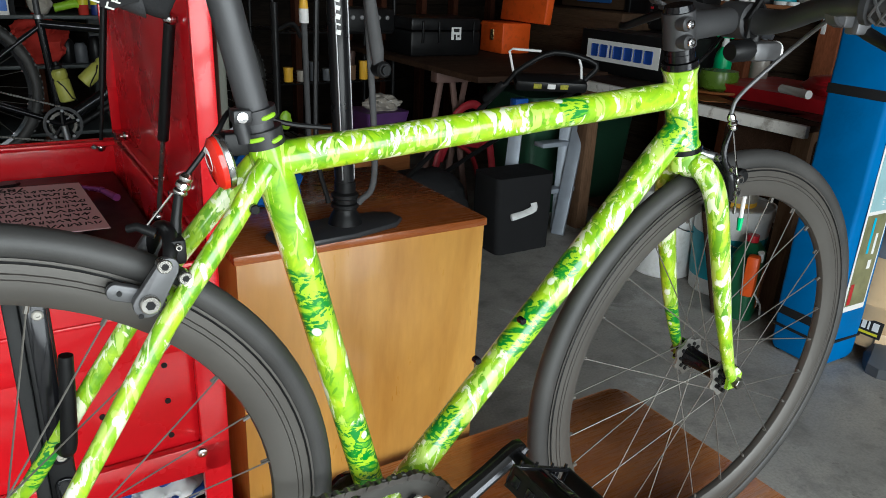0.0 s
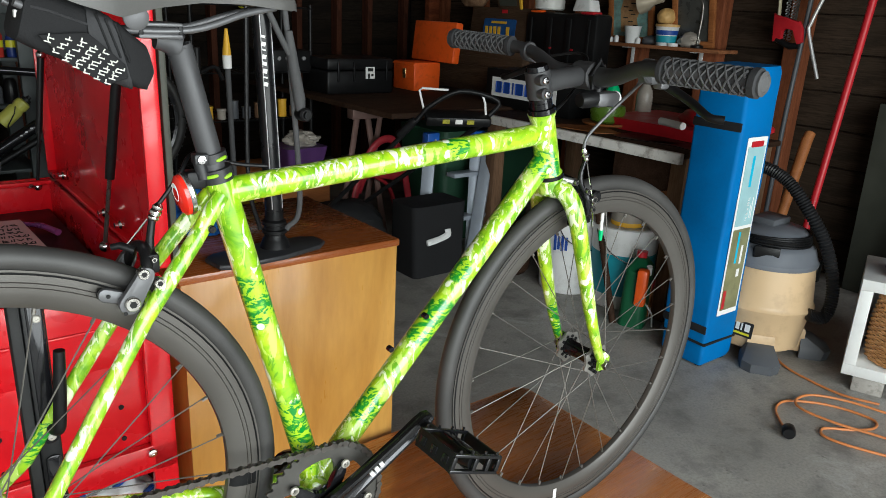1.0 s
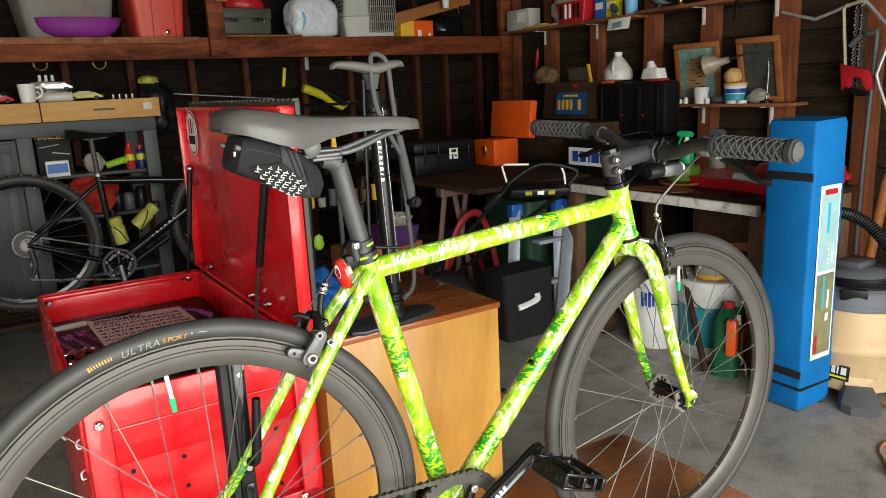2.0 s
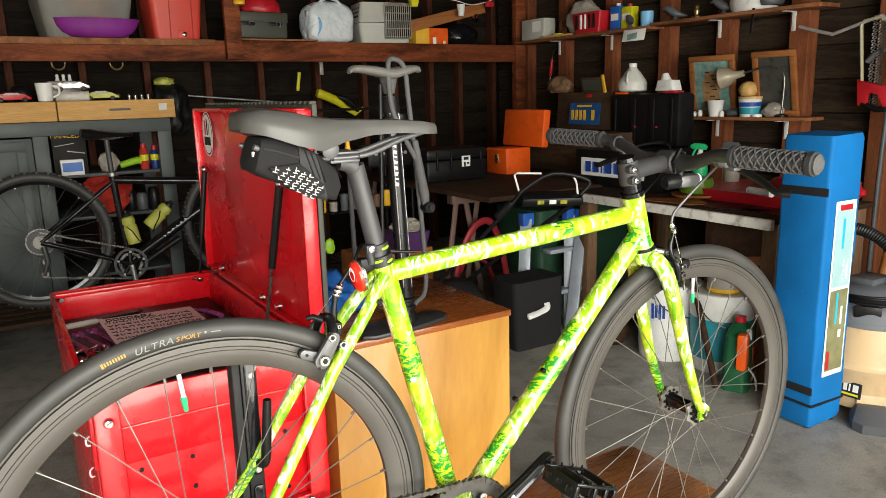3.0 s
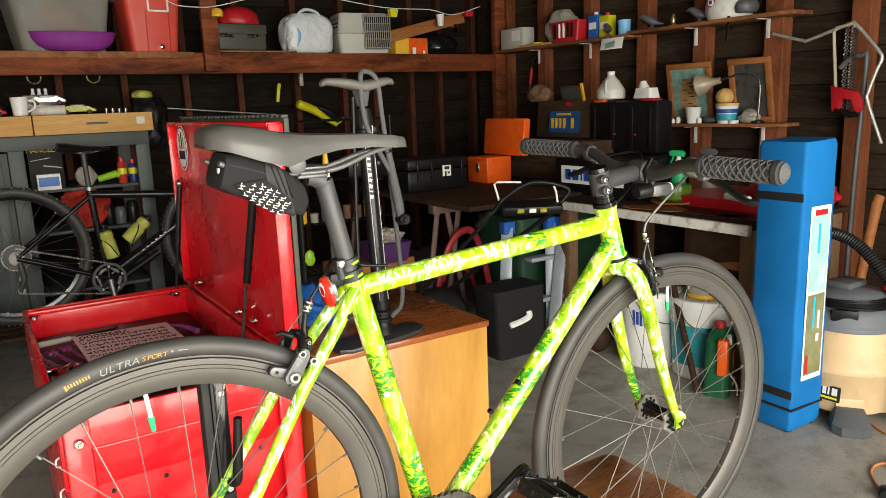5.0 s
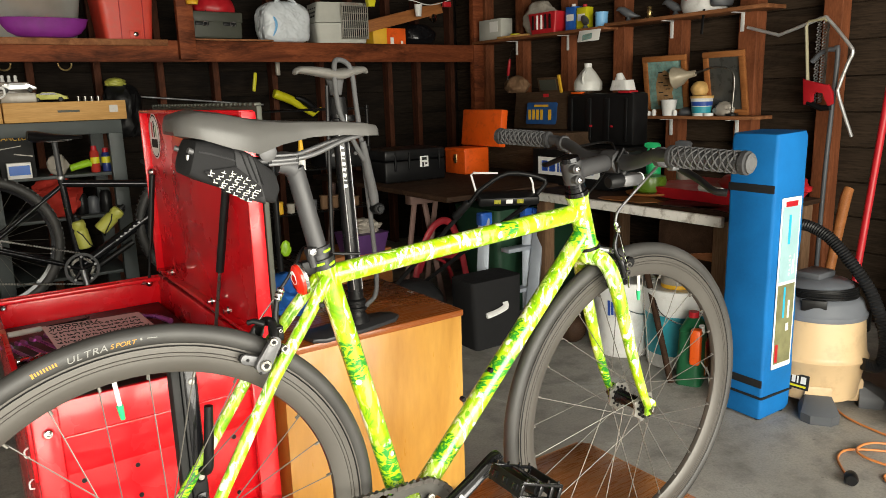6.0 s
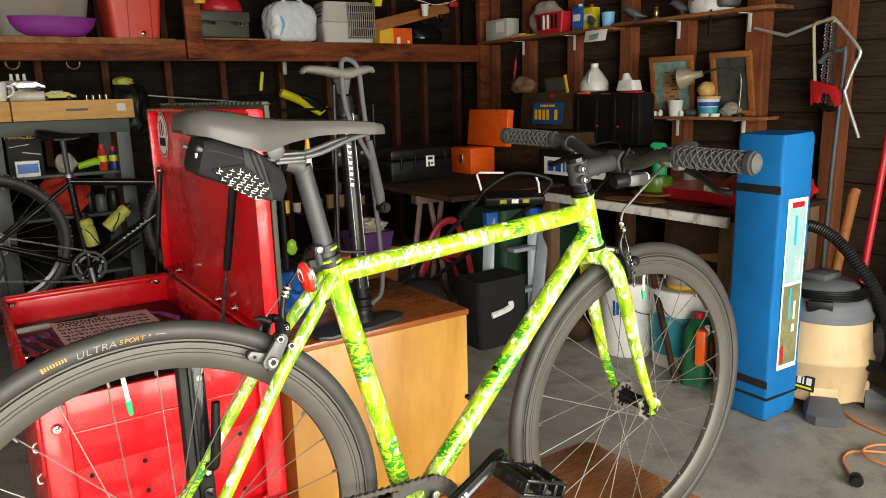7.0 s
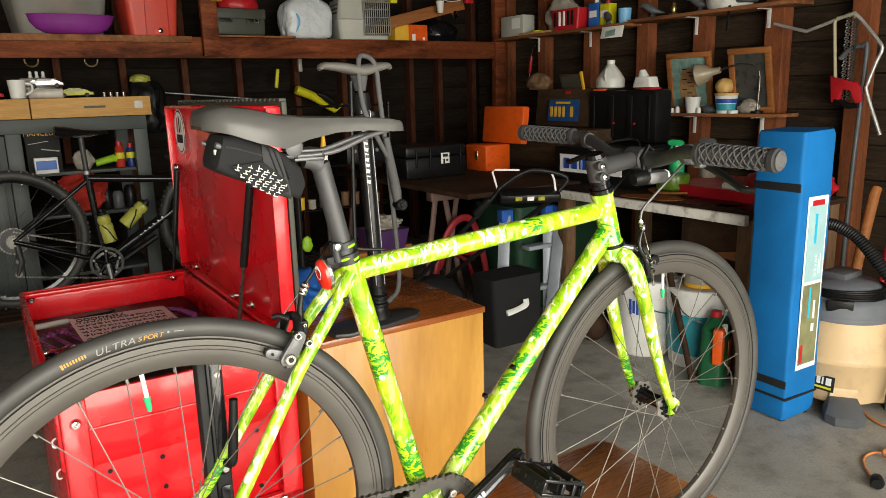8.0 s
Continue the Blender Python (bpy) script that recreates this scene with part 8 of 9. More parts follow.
for b, z in ((4.54, US), (3.97, US), (3.05, UR), (2.56, UR), (2.56, LS), (3.03, LS)):
    bm = bmesh.new()
    box(bm, (3.888, b, z - 0.075), (0.004, 0.024, 0.105), 0.001)
    box(bm, (3.84, b, z - 0.0245), (0.10, 0.024, 0.004), 0.001)
    for k in (-0.045, -0.085, -0.115):
        rod(bm, (3.885, b, z + k), "x", 0.004, 0.003, 8)
    solid("shelf_bracket", bm, "white_plastic", GARAGE, "white steel angle bracket under a wall shelf", "bracket", "shelf brackets")

gb = thing("grey_carton", room(3.85, 4.76, US, 90), "grey carton with a pale label on the wall shelf", "carton")
part("carton_body", boxes(((0, 0, 0.08), (0.28, 0.12, 0.16)), bevel=0.003), "crate", gb)
bm = bmesh.new()
box(bm, (-0.05, 0.0605, 0.10), (0.10, 0.002, 0.08))
part("label", bm, "paper", gb, "", None, False)
solid("yellow_tape", turned([(0.04, 0), (0.04, 0.03), (0.02, 0.03), (0.02, 0)], None, 24), "yellow", room(3.84, 4.50, US), "yellow tape roll on the wall shelf", "tape")
solid("offcut", boxes(((0, 0, 0.008), (0.05, 0.34, 0.016)), bevel=0.002), "pine", room(3.80, 4.47, US, 3), "pale timber offcut on the wall shelf", "timber")
solid("plastic_sack", lump((0.17, 0.30, 0.25), 51, 0.2, 0.25, 4), "clear_tub", room(3.87, 4.24, US, 10), "clear plastic sack of bits on the wall shelf", "sack")
rb = thing("red_basket", room(3.82, 4.11, US, 90), "small red plastic basket on the wall shelf", "basket")
part("basket_side", taper_box(0.25, 0.11, 0.30, 0.13, 0.145, 0.015), "red_plastic", rb)
for i in range(5):
    bm = bmesh.new()
    box(bm, (-0.09 + 0.045 * i, 0.066, 0.08), (0.014, 0.012, 0.10), 0.002, pose(0, 0, 0, 0, 0, 0))
    part("slot", bm, "paper" if i in (2, 3) else "black", rb)
for b, mt, mt2, h in ((3.885, "blue", "paper", 0.165), (3.775, "yellow", "paper", 0.15)):
    c = thing("detergent_box", room(3.86, b, US, 90), "printed blue and yellow household carton on the wall shelf", "carton", "cartons on the wall shelf")
    part("carton_body", boxes(((0, 0, h / 2), (0.095, 0.07, h)), bevel=0.003), mt, c)
    bm = bmesh.new()
    box(bm, (0, 0.0355, h * 0.55), (0.07, 0.002, 0.045))
    part("printed_panel", bm, mt2, c, "", None, False)
    part("carton_cap", turned([(0.016, h), (0.016, h + 0.02), (0, h + 0.02)], None, 12), "red_plastic" if mt == "yellow" else "paper", c)


def bird(m, mt="grey_plastic"):
    b = thing("bird_figure", m, "small carved grey bird on the wall shelf", "bird figure", "bird figures")
    bm = bmesh.new()
    tube(bm, curve_pts([(-0.075, 0, 0.03), (-0.04, 0, 0.036), (0.0, 0, 0.05), (0.035, 0, 0.072), (0.058, 0, 0.082), (0.072, 0, 0.080), (0.085, 0, 0.075)], 4), [0.004, 0.012, 0.026, 0.024, 0.017, 0.010, 0.002], 12)
    part("bird_body", bm, mt, b)
    part("perch", turned([(0.022, 0), (0.018, 0.012), (0.008, 0.03), (0, 0.03)], None, 12), mt, b)


bird(room(3.81, 3.72, US, 60))
bird(room(3.84, 3.36, UR, 120))
bird(room(3.84, 2.99, UR, 110))
solid("blue_cup", turned([(0.034, 0), (0.04, 0.004), (0.045, 0.10), (0.043, 0.10), (0.036, 0.008), (0, 0.008)], None, 24), "sign_blue", room(3.84, 3.60, US), "pale blue enamel cup on the wall shelf", "cup")
pic = thing("postcard", room(3.755, 3.63, US - 0.05, 90), "curled picture card pinned to the shelf edge", "card")
part("card", boxes(((0, 0.002, 0), (0.20, 0.003, 0.085)), bevel=0.001), "paper", pic, "", pose(0, 0, 0, 14))
bm = bmesh.new()
box(bm, (0.03, 0.0045, -0.01), (0.12, 0.001, 0.04), 0, pose(0, 0, 0, 14, 6))
part("printed_mark", bm, "art_green", pic, "", None, False)
solid("brass_figure", turned([(0.03, 0), (0.028, 0.01), (0.012, 0.02), (0.018, 0.045), (0.012, 0.06), (0.018, 0.075), (0, 0.085)], None, 16), "brass", room(3.84, 3.19, UR), "small brass figure on the wall shelf", "figure")
hel = thing("white_helmet", room(3.86, 2.80, UR, 90), "white and grey helmet with a round mark on the wall shelf", "helmet")
part("shell", lump((0.30, 0.20, 0.19), 61, 0.06, 0.5, 4), "white_plastic", hel)
part("visor", lump((0.12, 0.16, 0.09), 62, 0.08, 0.4, 3), "grey_plastic", hel, "", pose(-0.13, 0.02, 0.02))
for r, y, mt in ((0.028, 0.089, "red_plastic"), (0.020, 0.092, "paper"), (0.012, 0.095, "letter_blue")):
    part("round_mark", plate(circle_pts(r, 20), 0.002, pose(0.06, y, 0.10, -90)), mt, hel)
part("chin_strap", pipe((-0.06, 0.085, 0.01), (-0.065, 0.10, -0.06), (-0.06, 0.10, -0.13), r=0.009, seg=8, smooth=4, squash=(1, 0.3)), "black", hel)

# lower shelf
for b0, w_, h, mt, tilt, lab_ in ((3.05, 0.33, 0.37, "art_green", -9, "framed painting of a striped big cat leaning on the wall"), (2.615, 0.27, 0.375, "art_grey", -12, "dim framed picture under glass leaning on the wall")):
    fr = thing("picture_frame", room(3.875, b0, LS + 0.003, 90, 0, 0) @ pose(0, 0, 0, tilt), lab_, "picture")
    for c, s in (((0, 0, 0.0175), (w_, 0.022, 0.035)), ((0, 0, h - 0.0175), (w_, 0.022, 0.035)), ((-w_ / 2 + 0.0175, 0, h / 2), (0.035, 0.022, h - 0.07)), ((w_ / 2 - 0.0175, 0, h / 2), (0.035, 0.022, h - 0.07))):
        bm = bmesh.new()
        box(bm, c, s, 0.004)
        part("frame_side", bm, "plank", fr)
    bm = bmesh.new()
    box(bm, (0, -0.003, h / 2), (w_ - 0.068, 0.006, h - 0.068))
    pnt = part("picture", bm, mt, fr)
    if mt == "art_green":
        part("painted_shape", plate([(-0.06, -0.11), (0.07, -0.11), (0.075, 0.02), (0.05, 0.09), (0.0, 0.11), (-0.05, 0.08), (-0.07, 0.02), (-0.045, -0.03)], 0.001, pose(0.0, 0.0012, 0.17, -90) @ Matrix.Diagonal((1, -1, 1, 1))), "tan", fr)
        for k in range(9):
            bm = bmesh.new()
            box(bm, (-0.035 + 0.03 * (k % 3) + 0.006 * k % 0.02, 0.0028, 0.10 + 0.021 * k), (0.034, 0.001, 0.006), 0, Matrix.Translation((0, 0, 0)))
            part("painted_stripe", bm, "ink", fr)
solid("white_pot", turned([(0.036, 0), (0.05, 0.095), (0.053, 0.098), (0.050, 0.098), (0.034, 0.006), (0, 0.006)], None, 26), "white_plastic", room(3.80, 2.985, LS), "white plastic pot on the lower wall shelf", "pot")
for i, (b, h) in enumerate(((3.17, 0.035), (3.13, 0.03), (3.09, 0.04), (2.93, 0.035))):
    solid("small_bottle", turned([(0.014, 0), (0.015, h * 0.7), (0.008, h), (0, h)], None, 14), "white_plastic", room(3.79, b, LS), "small white bottle on the lower wall shelf", "bottle", "small bottles")
tubm = thing("paste_tub", room(3.81, 2.752, LS), "white tub with orange lid and teal label on the shelf", "tub")
part("tub_body", turned([(0.052, 0), (0.064, 0.10), (0.066, 0.104)], None, 28), "white_plastic", tubm)
part("tub_lid", turned([(0.068, 0.104), (0.068, 0.118), (0.0, 0.12)], None, 28), "skin_gourd", tubm)
part("label_band", turned([(0.0555, 0.018), (0.060, 0.055)], Matrix(), 28), "teal", tubm)
part("label_band", turned([(0.0610, 0.060), (0.0635, 0.085)], Matrix(), 28), "letter_blue", tubm)
solid("gourd", lump((0.105, 0.10, 0.085), 71, 0.08, 0.3, 4), "skin_gourd", room(3.81, 2.77, LS + 0.121), "ochre gourd resting on the tub", "gourd")
solid("jar_lid", turned([(0.030, 0), (0.030, 0.018), (0, 0.019)], None, 20), "white_plastic", room(3.79, 2.69, LS), "white jar lid on the shelf", "lid")
solid("stone", lump((0.09, 0.10, 0.05), 73, 0.2, 0.3, 3), "grey_plastic", room(3.84, 2.88, LS), "dark stone on the shelf", "stone")
solid("paper_stack", lump((0.09, 0.12, 0.08), 75, 0.35, 0.3, 3), "clear_tub", room(3.84, 2.62, LS), "crumpled paper on the shelf", "paper")
dl = thing("gooseneck_lamp", room(3.83, 2.56, LS), "dull metal gooseneck lamp clamped to the shelf", "lamp")
part("lamp_base", turned([(0.035, 0), (0.035, 0.012), (0.012, 0.02), (0, 0.02)], None, 20), "black", dl)
part("neck", pipe((0, 0, 0.015), (0.0, -0.005, 0.20), (-0.005, 0.02, 0.262), (-0.02, 0.10, 0.282), (-0.03, 0.20, 0.262), (-0.035, 0.245, 0.25), r=0.006, seg=10, smooth=7), "dark_steel", dl)
part("lamp_shade", turned([(0.018, 0.0), (0.024, 0.05), (0.05, 0.085), (0.066, 0.135), (0.063, 0.135), (0.046, 0.088), (0.02, 0.052), (0.0, 0.05)], Matrix.Translation((-0.035, 0.235, 0.252)) @ pose(0, 0, 0, -100, 0, 12), 28), "lamp_beige", dl)

# long tools on the wall
hs = thing("hacksaw", room(3.80, 0, 0), "hacksaw with a red handle hung on the stud", "hacksaw")
part("saw_frame", pipe((0, 2.104, 1.285), (0, 2.118, 1.42), (0, 2.132, 1.560), (0, 2.118, 1.582), (0, 2.032, 1.592), (0, 2.026, 1.575), r=0.0105, seg=10, squash=(1.0, 0.8)), "saw_tube", hs, "pale olive painted tube frame")
part("saw_blade", boxes(((0, 2.016, 1.42), (0.002, 0.012, 0.31))), "dark_steel", hs)
hm = pose(0, 0, 0, 90, 0, 90)
part("saw_handle", plate([(2.126, 1.296), (2.064, 1.272), (1.990, 1.262), (1.966, 1.225), (1.960, 1.165), (1.985, 1.150), (2.000, 1.185), (2.010, 1.222), (2.055, 1.232), (2.075, 1.215), (2.068, 1.170), (2.112, 1.160)], 0.024, hm @ pose(0, 0, -0.012), 0.005), "red_plastic", hs)
part("saw_grip", pipe((0, 2.095, 1.172), (0, 2.02, 1.142), (0, 1.975, 1.146), r=[0.014, 0.016, 0.014], seg=12), "black", hs)
solid("bent_conduit", pipe((3.80, 2.47, 1.585), (3.80, 2.30, 1.535), (3.80, 2.26, 1.535), (3.80, 2.06, 1.592), (3.80, 2.02, 1.585), (3.80, 1.91, 1.46), (3.80, 1.885, 1.415), (3.80, 1.905, 1.36), (3.80, 1.937, 1.255), (3.80, 1.937, 1.205), (3.80, 1.855, 1.0), r=0.009, seg=12, smooth=4), "bright_tube", GARAGE, "bent bright steel tube hung on the wall", "tube")
solid("grey_conduit", pipe((3.82, 2.10, 1.38), (3.82, 2.05, 1.425), (3.82, 1.99, 1.435), (3.82, 1.968, 1.39), (3.82, 1.985, 0.80), (3.82, 1.99, 0.0), r=0.012, seg=12, smooth=5), "grey_plastic", GARAGE, "grey bent pipe standing against the wall", "pipe")
bm = bmesh.new()
for i in range(26):
    tube(bm, [(3.845 + 0.004 * math.sin(t), 2.085 + 0.010 * math.cos(t) + 0.004 * (i % 2), 1.60 - 0.017 * i + 0.006 * math.sin(t)) for t in [2 * math.pi * j / 10 for j in range(10)]], 0.003, 5, True, None, True)
for i in range(26):
    tube(bm, [(3.843 + 0.004 * math.sin(t), 2.055 + 0.010 * math.cos(t), 1.59 - 0.0165 * i + 0.006 * math.sin(t)) for t in [2 * math.pi * j / 10 for j in range(10)]], 0.003, 5, True, None, True)
solid("steel_chain", bm, "silver", GARAGE, "steel chain hanging on the stud behind the hacksaw", "chain")
solid("red_pole", pipe((3.50, 1.545, 1.48), (3.30, 1.57, 0.0), r=0.016, seg=14), "red_plastic", GARAGE, "red painted pole leaning on the wall", "pole")
solid("digging_spade", pipe((3.42, 1.66, 0.79), (3.40, 1.66, 0.76), (3.30, 1.70, 0.10), (3.28, 1.71, 0.0), r=[0.022, 0.024, 0.020, 0.02], seg=14), "plank", GARAGE, "wooden shafted spade leaning behind the vacuum", "spade")
solid("black_pipe", pipe((3.80, 1.30, 1.02), (3.74, 1.28, 0.0), r=0.035, seg=18), "grey_plastic", GARAGE, "black plastic pipe standing against the wall", "pipe")
bm = bmesh.new()
box(bm, (0, 0, 0.46), (0.9, 0.012, 0.92), 0.002)
solid("wall_panel", bm, "olive_case", room(3.86, 1.10, 0, 90, -3), "scuffed dark board leaning against the wall", "board")

# ---- bench and what is on it ----
BZ = 0.742
be = thing("work_table", room(0, 0, 0), "old worn bench with a white painted edge", "bench")
bm = bmesh.new()
box(bm, (3.0, 2.37, BZ - 0.012), (0.75, 1.22, 0.024), 0.003)
part("bench_top", bm, "old_wood", be, "dark stained bench top")
bm = bmesh.new()
box(bm, (2.613, 2.37, BZ - 0.022), (0.024, 1.22, 0.044), 0.004)
part("edge_board", bm, "worn_white", be, "white painted edge, worn through")
for a, b in ((2.70, 2.92), (3.32, 2.92), (3.32, 1.82), (2.72, 1.82)):
    bm = bmesh.new()
    box(bm, (a, b, (BZ - 0.024) / 2), (0.07, 0.07, BZ - 0.024), 0.004)
    part("leg", bm, "dull_tan", be)
bm = bmesh.new()
box(bm, (3.05, 2.37, 0.12), (0.6, 1.16, 0.02), 0.002)
part("low_shelf", bm, "old_wood", be)
for k, (a, b, s) in enumerate(((2.80, 2.05, 0.10), (2.74, 2.35, 0.09), (2.78, 1.86, 0.07))):
    solid("dark_stain_mat", plate([(s * (1 + 0.3 * math.sin(3 * t + k)) * math.cos(t), 1.9 * s * (1 + 0.25 * math.cos(2 * t + k)) * math.sin(t)) for t in [2 * math.pi * i / 22 for i in range(22)]], 0.003, None), "plank" if k == 1 else "black", room(a, b, BZ), "dark peeling veneer patch lying on the bench", "veneer", "veneer patches")
pw = thing("peeling_drawer", room(2.70, 1.92, 0.0, 0), "dark wooden chest with peeling veneer under the bench", "chest")
bm = bmesh.new()
box(bm, (0.14, 0, 0.60), (0.26, 0.50, 0.16), 0.02)
part("chest_body", bm, "old_wood", pw)
bm = bmesh.new()
slab(bm, [(-0.24, -0.075), (-0.10, -0.07), (0.05, -0.04), (0.10, 0.02), (0.13, -0.045), (0.24, -0.07), (0.24, -0.08), (-0.24, -0.08)], 0.004, Matrix.Translation((0.010, 0, 0.60)) @ pose(0, 0, 0, 90, 0, -90))
part("bare_patch", bm, "shelf_board", pw)
for y in (-0.2, 0.2):
    bm = bmesh.new()
    box(bm, (0.14, y, 0.33), (0.05, 0.05, 0.39), 0.003)
    part("leg", bm, "old_wood", pw)

# back table on trestles
TZ = 0.752
bt = thing("trestle_table", room(0, 0, 0), "dark board on brown trestles crowded with tool boxes", "table")
bm = bmesh.new()
box(bm, (2.90, 3.82, TZ - 0.014), (1.60, 1.62, 0.028), 0.003)
part("table_top", bm, "old_wood", bt)
bm = bmesh.new()
box(bm, (2.24, 3.42, TZ - 0.055), (0.24, 0.06, 0.055), 0.004)
part("trestle_bar", bm, "trestle_steel", bt)
for a, b, da, db in ((2.17, 3.42, -0.10, 0.02), (2.22, 3.42, 0.15, 0.02), (2.33, 3.44, -0.05, 0.10), (3.5, 3.15, 0.05, 0.0), (3.5, 4.5, 0.05, 0.0), (2.2, 4.5, -0.1, 0.0)):
    part("trestle_leg", pipe((a, b, TZ - 0.03), (a + da, b + db, 0.0), r=0.015, seg=8, squash=(1.2, 0.7)), "trestle_steel", bt)

bc = thing("black_case", room(2.395, 3.90, TZ, 0), "black hard plastic case with a pale label and latches", "case")
part("case_body", boxes(((0, 0, 0.065), (0.44, 0.30, 0.13)), bevel=0.015), "black", bc)
part("case_lid", boxes(((0, 0, 0.165), (0.44, 0.30, 0.066)), bevel=0.015), "black", bc)
for x in (-0.15, -0.05, 0.17):
    bm = bmesh.new()
    box(bm, (x, -0.154, 0.125), (0.014, 0.012, 0.11), 0.003)
    part("rib", bm, "black", bc)
bm = bmesh.new()
box(bm, (0.055, -0.156, 0.118), (0.062, 0.004, 0.066), 0.001)
lb = part("label", bm, "paper", bc)
bm = bmesh.new()
for c, s in (((0.055, -0.159, 0.135), (0.034, 0.002, 0.018)), ((0.045, -0.159, 0.10), (0.012, 0.002, 0.028)), ((0.068, -0.159, 0.105), (0.014, 0.002, 0.012))):
    box(bm, c, s)
part("printed_mark", bm, "ink", lb, "", None, False)
bc2 = thing("socket_case", room(2.03, 4.05, 0.86, 0), "open black case with rows of silver sockets on the rack", "case")
part("case_body", boxes(((0, 0, 0.06), (0.30, 0.22, 0.12)), bevel=0.01), "black", bc2)
for i in range(5):
    bm = bmesh.new()
    rod(bm, (-0.10 + 0.05 * i, -0.113, 0.075), "y", 0.012, 0.012, 12, 0.002)
    part("socket", bm, "silver", bc2)

ot = thing("orange_toolbox", room(2.90, 3.82, TZ, 90), "bright orange tool box with its lid standing open", "tool box")
part("box_body", boxes(((0.088, 0, 0.085), (0.224, 0.20, 0.17)), bevel=0.008), "orange", ot)
part("box_lid", boxes(((0, 0, 0.12), (0.42, 0.055, 0.24)), bevel=0.010), "orange", ot, "orange lid standing open", pose(0.03, -0.09, 0.172, 6))
bm = bmesh.new()
box(bm, (0.075, 0.103, 0.10), (0.03, 0.010, 0.06), 0.003)
part("latch", bm, "brass", ot)
bm = bmesh.new()
box(bm, (0.088, 0.101, 0.155), (0.224, 0.006, 0.012), 0.002)
part("lip", bm, "orange", ot)

cr = thing("wooden_tool_chest", room(3.36, 3.73, TZ, 90), "dark wooden tool chest with its lid leaning open", "tool chest")
part("chest_body", boxes(((0, 0, 0.13), (0.88, 0.30, 0.26)), bevel=0.004), "chest_wood", cr)
for z in (0.07, 0.13, 0.19):
    bm = bmesh.new()
    box(bm, (0, 0.152, z), (0.86, 0.006, 0.052), 0.003)
    part("drawer", bm, "chest_wood", cr)
part("chest_lid", boxes(((0, 0, 0.125), (0.70, 0.06, 0.25)), bevel=0.006), "chest_wood", cr, "", pose(-0.03, -0.10, 0.262, 6))
part("number_plate", plate(round_rect(0.30, 0.145, 0.012, 3), 0.002, pose(-0.005, -0.045, 0.372, -84)), "plate_blue", cr, "old blue number plate with yellow bars")
for i, (x, w_) in enumerate(((-0.115, 0.030), (-0.075, 0.030), (-0.035, 0.030), (0.005, 0.030), (0.085, 0.034))):
    bm = bmesh.new()
    box(bm, (-x - 0.005, -0.040, 0.362), (w_ - 0.006, 0.003, 0.070), 0, None)
    part("plate_bar", bm, "ochre", cr, "", None, False)
bm = bmesh.new()
box(bm, (-0.005, -0.043 + 0.002, 0.423), (0.14, 0.003, 0.014), 0, None)
part("plate_bar", bm, "ochre", cr, "", None, False)
bm = bmesh.new()
box(bm, (-0.03, -0.062, 0.49), (0.05, 0.002, 0.022))
part("badge", bm, "red_plastic", cr, "", None, False)

shb = thing("black_carton", room(2.99, 2.915, TZ - 0.008, 90), "black carton with a blue and white maker's strip on the bench", "carton")
part("carton_body", boxes(((0, 0, 0.10), (0.62, 0.22, 0.20)), bevel=0.003), "black", shb)
sg = part("maker_strip", boxes(((0.02, 0.1115, 0.105), (0.48, 0.003, 0.100))), "paper", shb, "pale strip with plain cyan bars")
for i, w_ in enumerate((0.048, 0.050, 0.016, 0.060, 0.054, 0.052, 0.052)):
    x = 0.02 + 0.205 - sum((0.048, 0.050, 0.016, 0.060, 0.054, 0.052, 0.052)[:i]) - 0.0125 * i - w_ / 2
    bm = bmesh.new()
    box(bm, (x, 0.1136, 0.105), (w_ - 0.004, 0.0015, 0.060), 0.006 if w_ > 0.03 else 0)
    part("lettering_bar", bm, "letter_blue", sg, "", None, False)
oc = thing("black_tool_case_open", room(3.46, 3.22, TZ - 0.004, 90), "large black plastic case standing open with red catches", "case")
part("case_body", boxes(((0, 0, 0.09), (0.56, 0.26, 0.18)), bevel=0.02), "black", oc)
part("case_lid", boxes(((0, 0, 0.16), (0.56, 0.15, 0.32)), bevel=0.025), "black", oc, "ribbed black lid", pose(0, -0.03, 0.182))
for i in range(4):
    bm = bmesh.new()
    box(bm, (-0.228 + 0.152 * i, 0.046, 0.34), (0.045 if i in (1, 2) else 0.02, 0.014, 0.26), 0.006)
    part("lid_rib", bm, "black", oc)
for x in (-0.12, 0.05):
    bm = bmesh.new()
    box(bm, (x, 0.053, 0.30), (0.018, 0.008, 0.012), 0.002)
    part("catch", bm, "red_plastic", oc)
for x, mt in ((0.20, "orange"), (-0.20, "red_plastic")):
    bm = bmesh.new()
    box(bm, (x, 0.0, 0.505), (0.09, 0.08, 0.014), 0.004)
    part("latch_plate", bm, mt, oc)
solid("red_tray", lump((0.18, 0.34, 0.05), 83, 0.2, 0.5, 3), "red_plastic", room(3.20, 2.88, BZ + 0.001), "red cloth heaped on the bench", "cloth")
jz = TZ - 0.004 + 0.515
jug = thing("plastic_jug", room(3.47, 3.36, jz), "cloudy plastic jug with white cap on the black case", "jug")
part("jug_body", turned([(0.080, 0), (0.090, 0.008), (0.090, 0.050), (0.084, 0.065), (0.050, 0.115), (0.026, 0.142), (0.022, 0.15)], None, 28), "milky", jug)
part("jug_handle", pipe((-0.045, -0.02, 0.122), (-0.070, -0.03, 0.112), (-0.088, -0.04, 0.075), (-0.080, -0.035, 0.045), r=0.009, seg=10, smooth=4), "milky", jug)
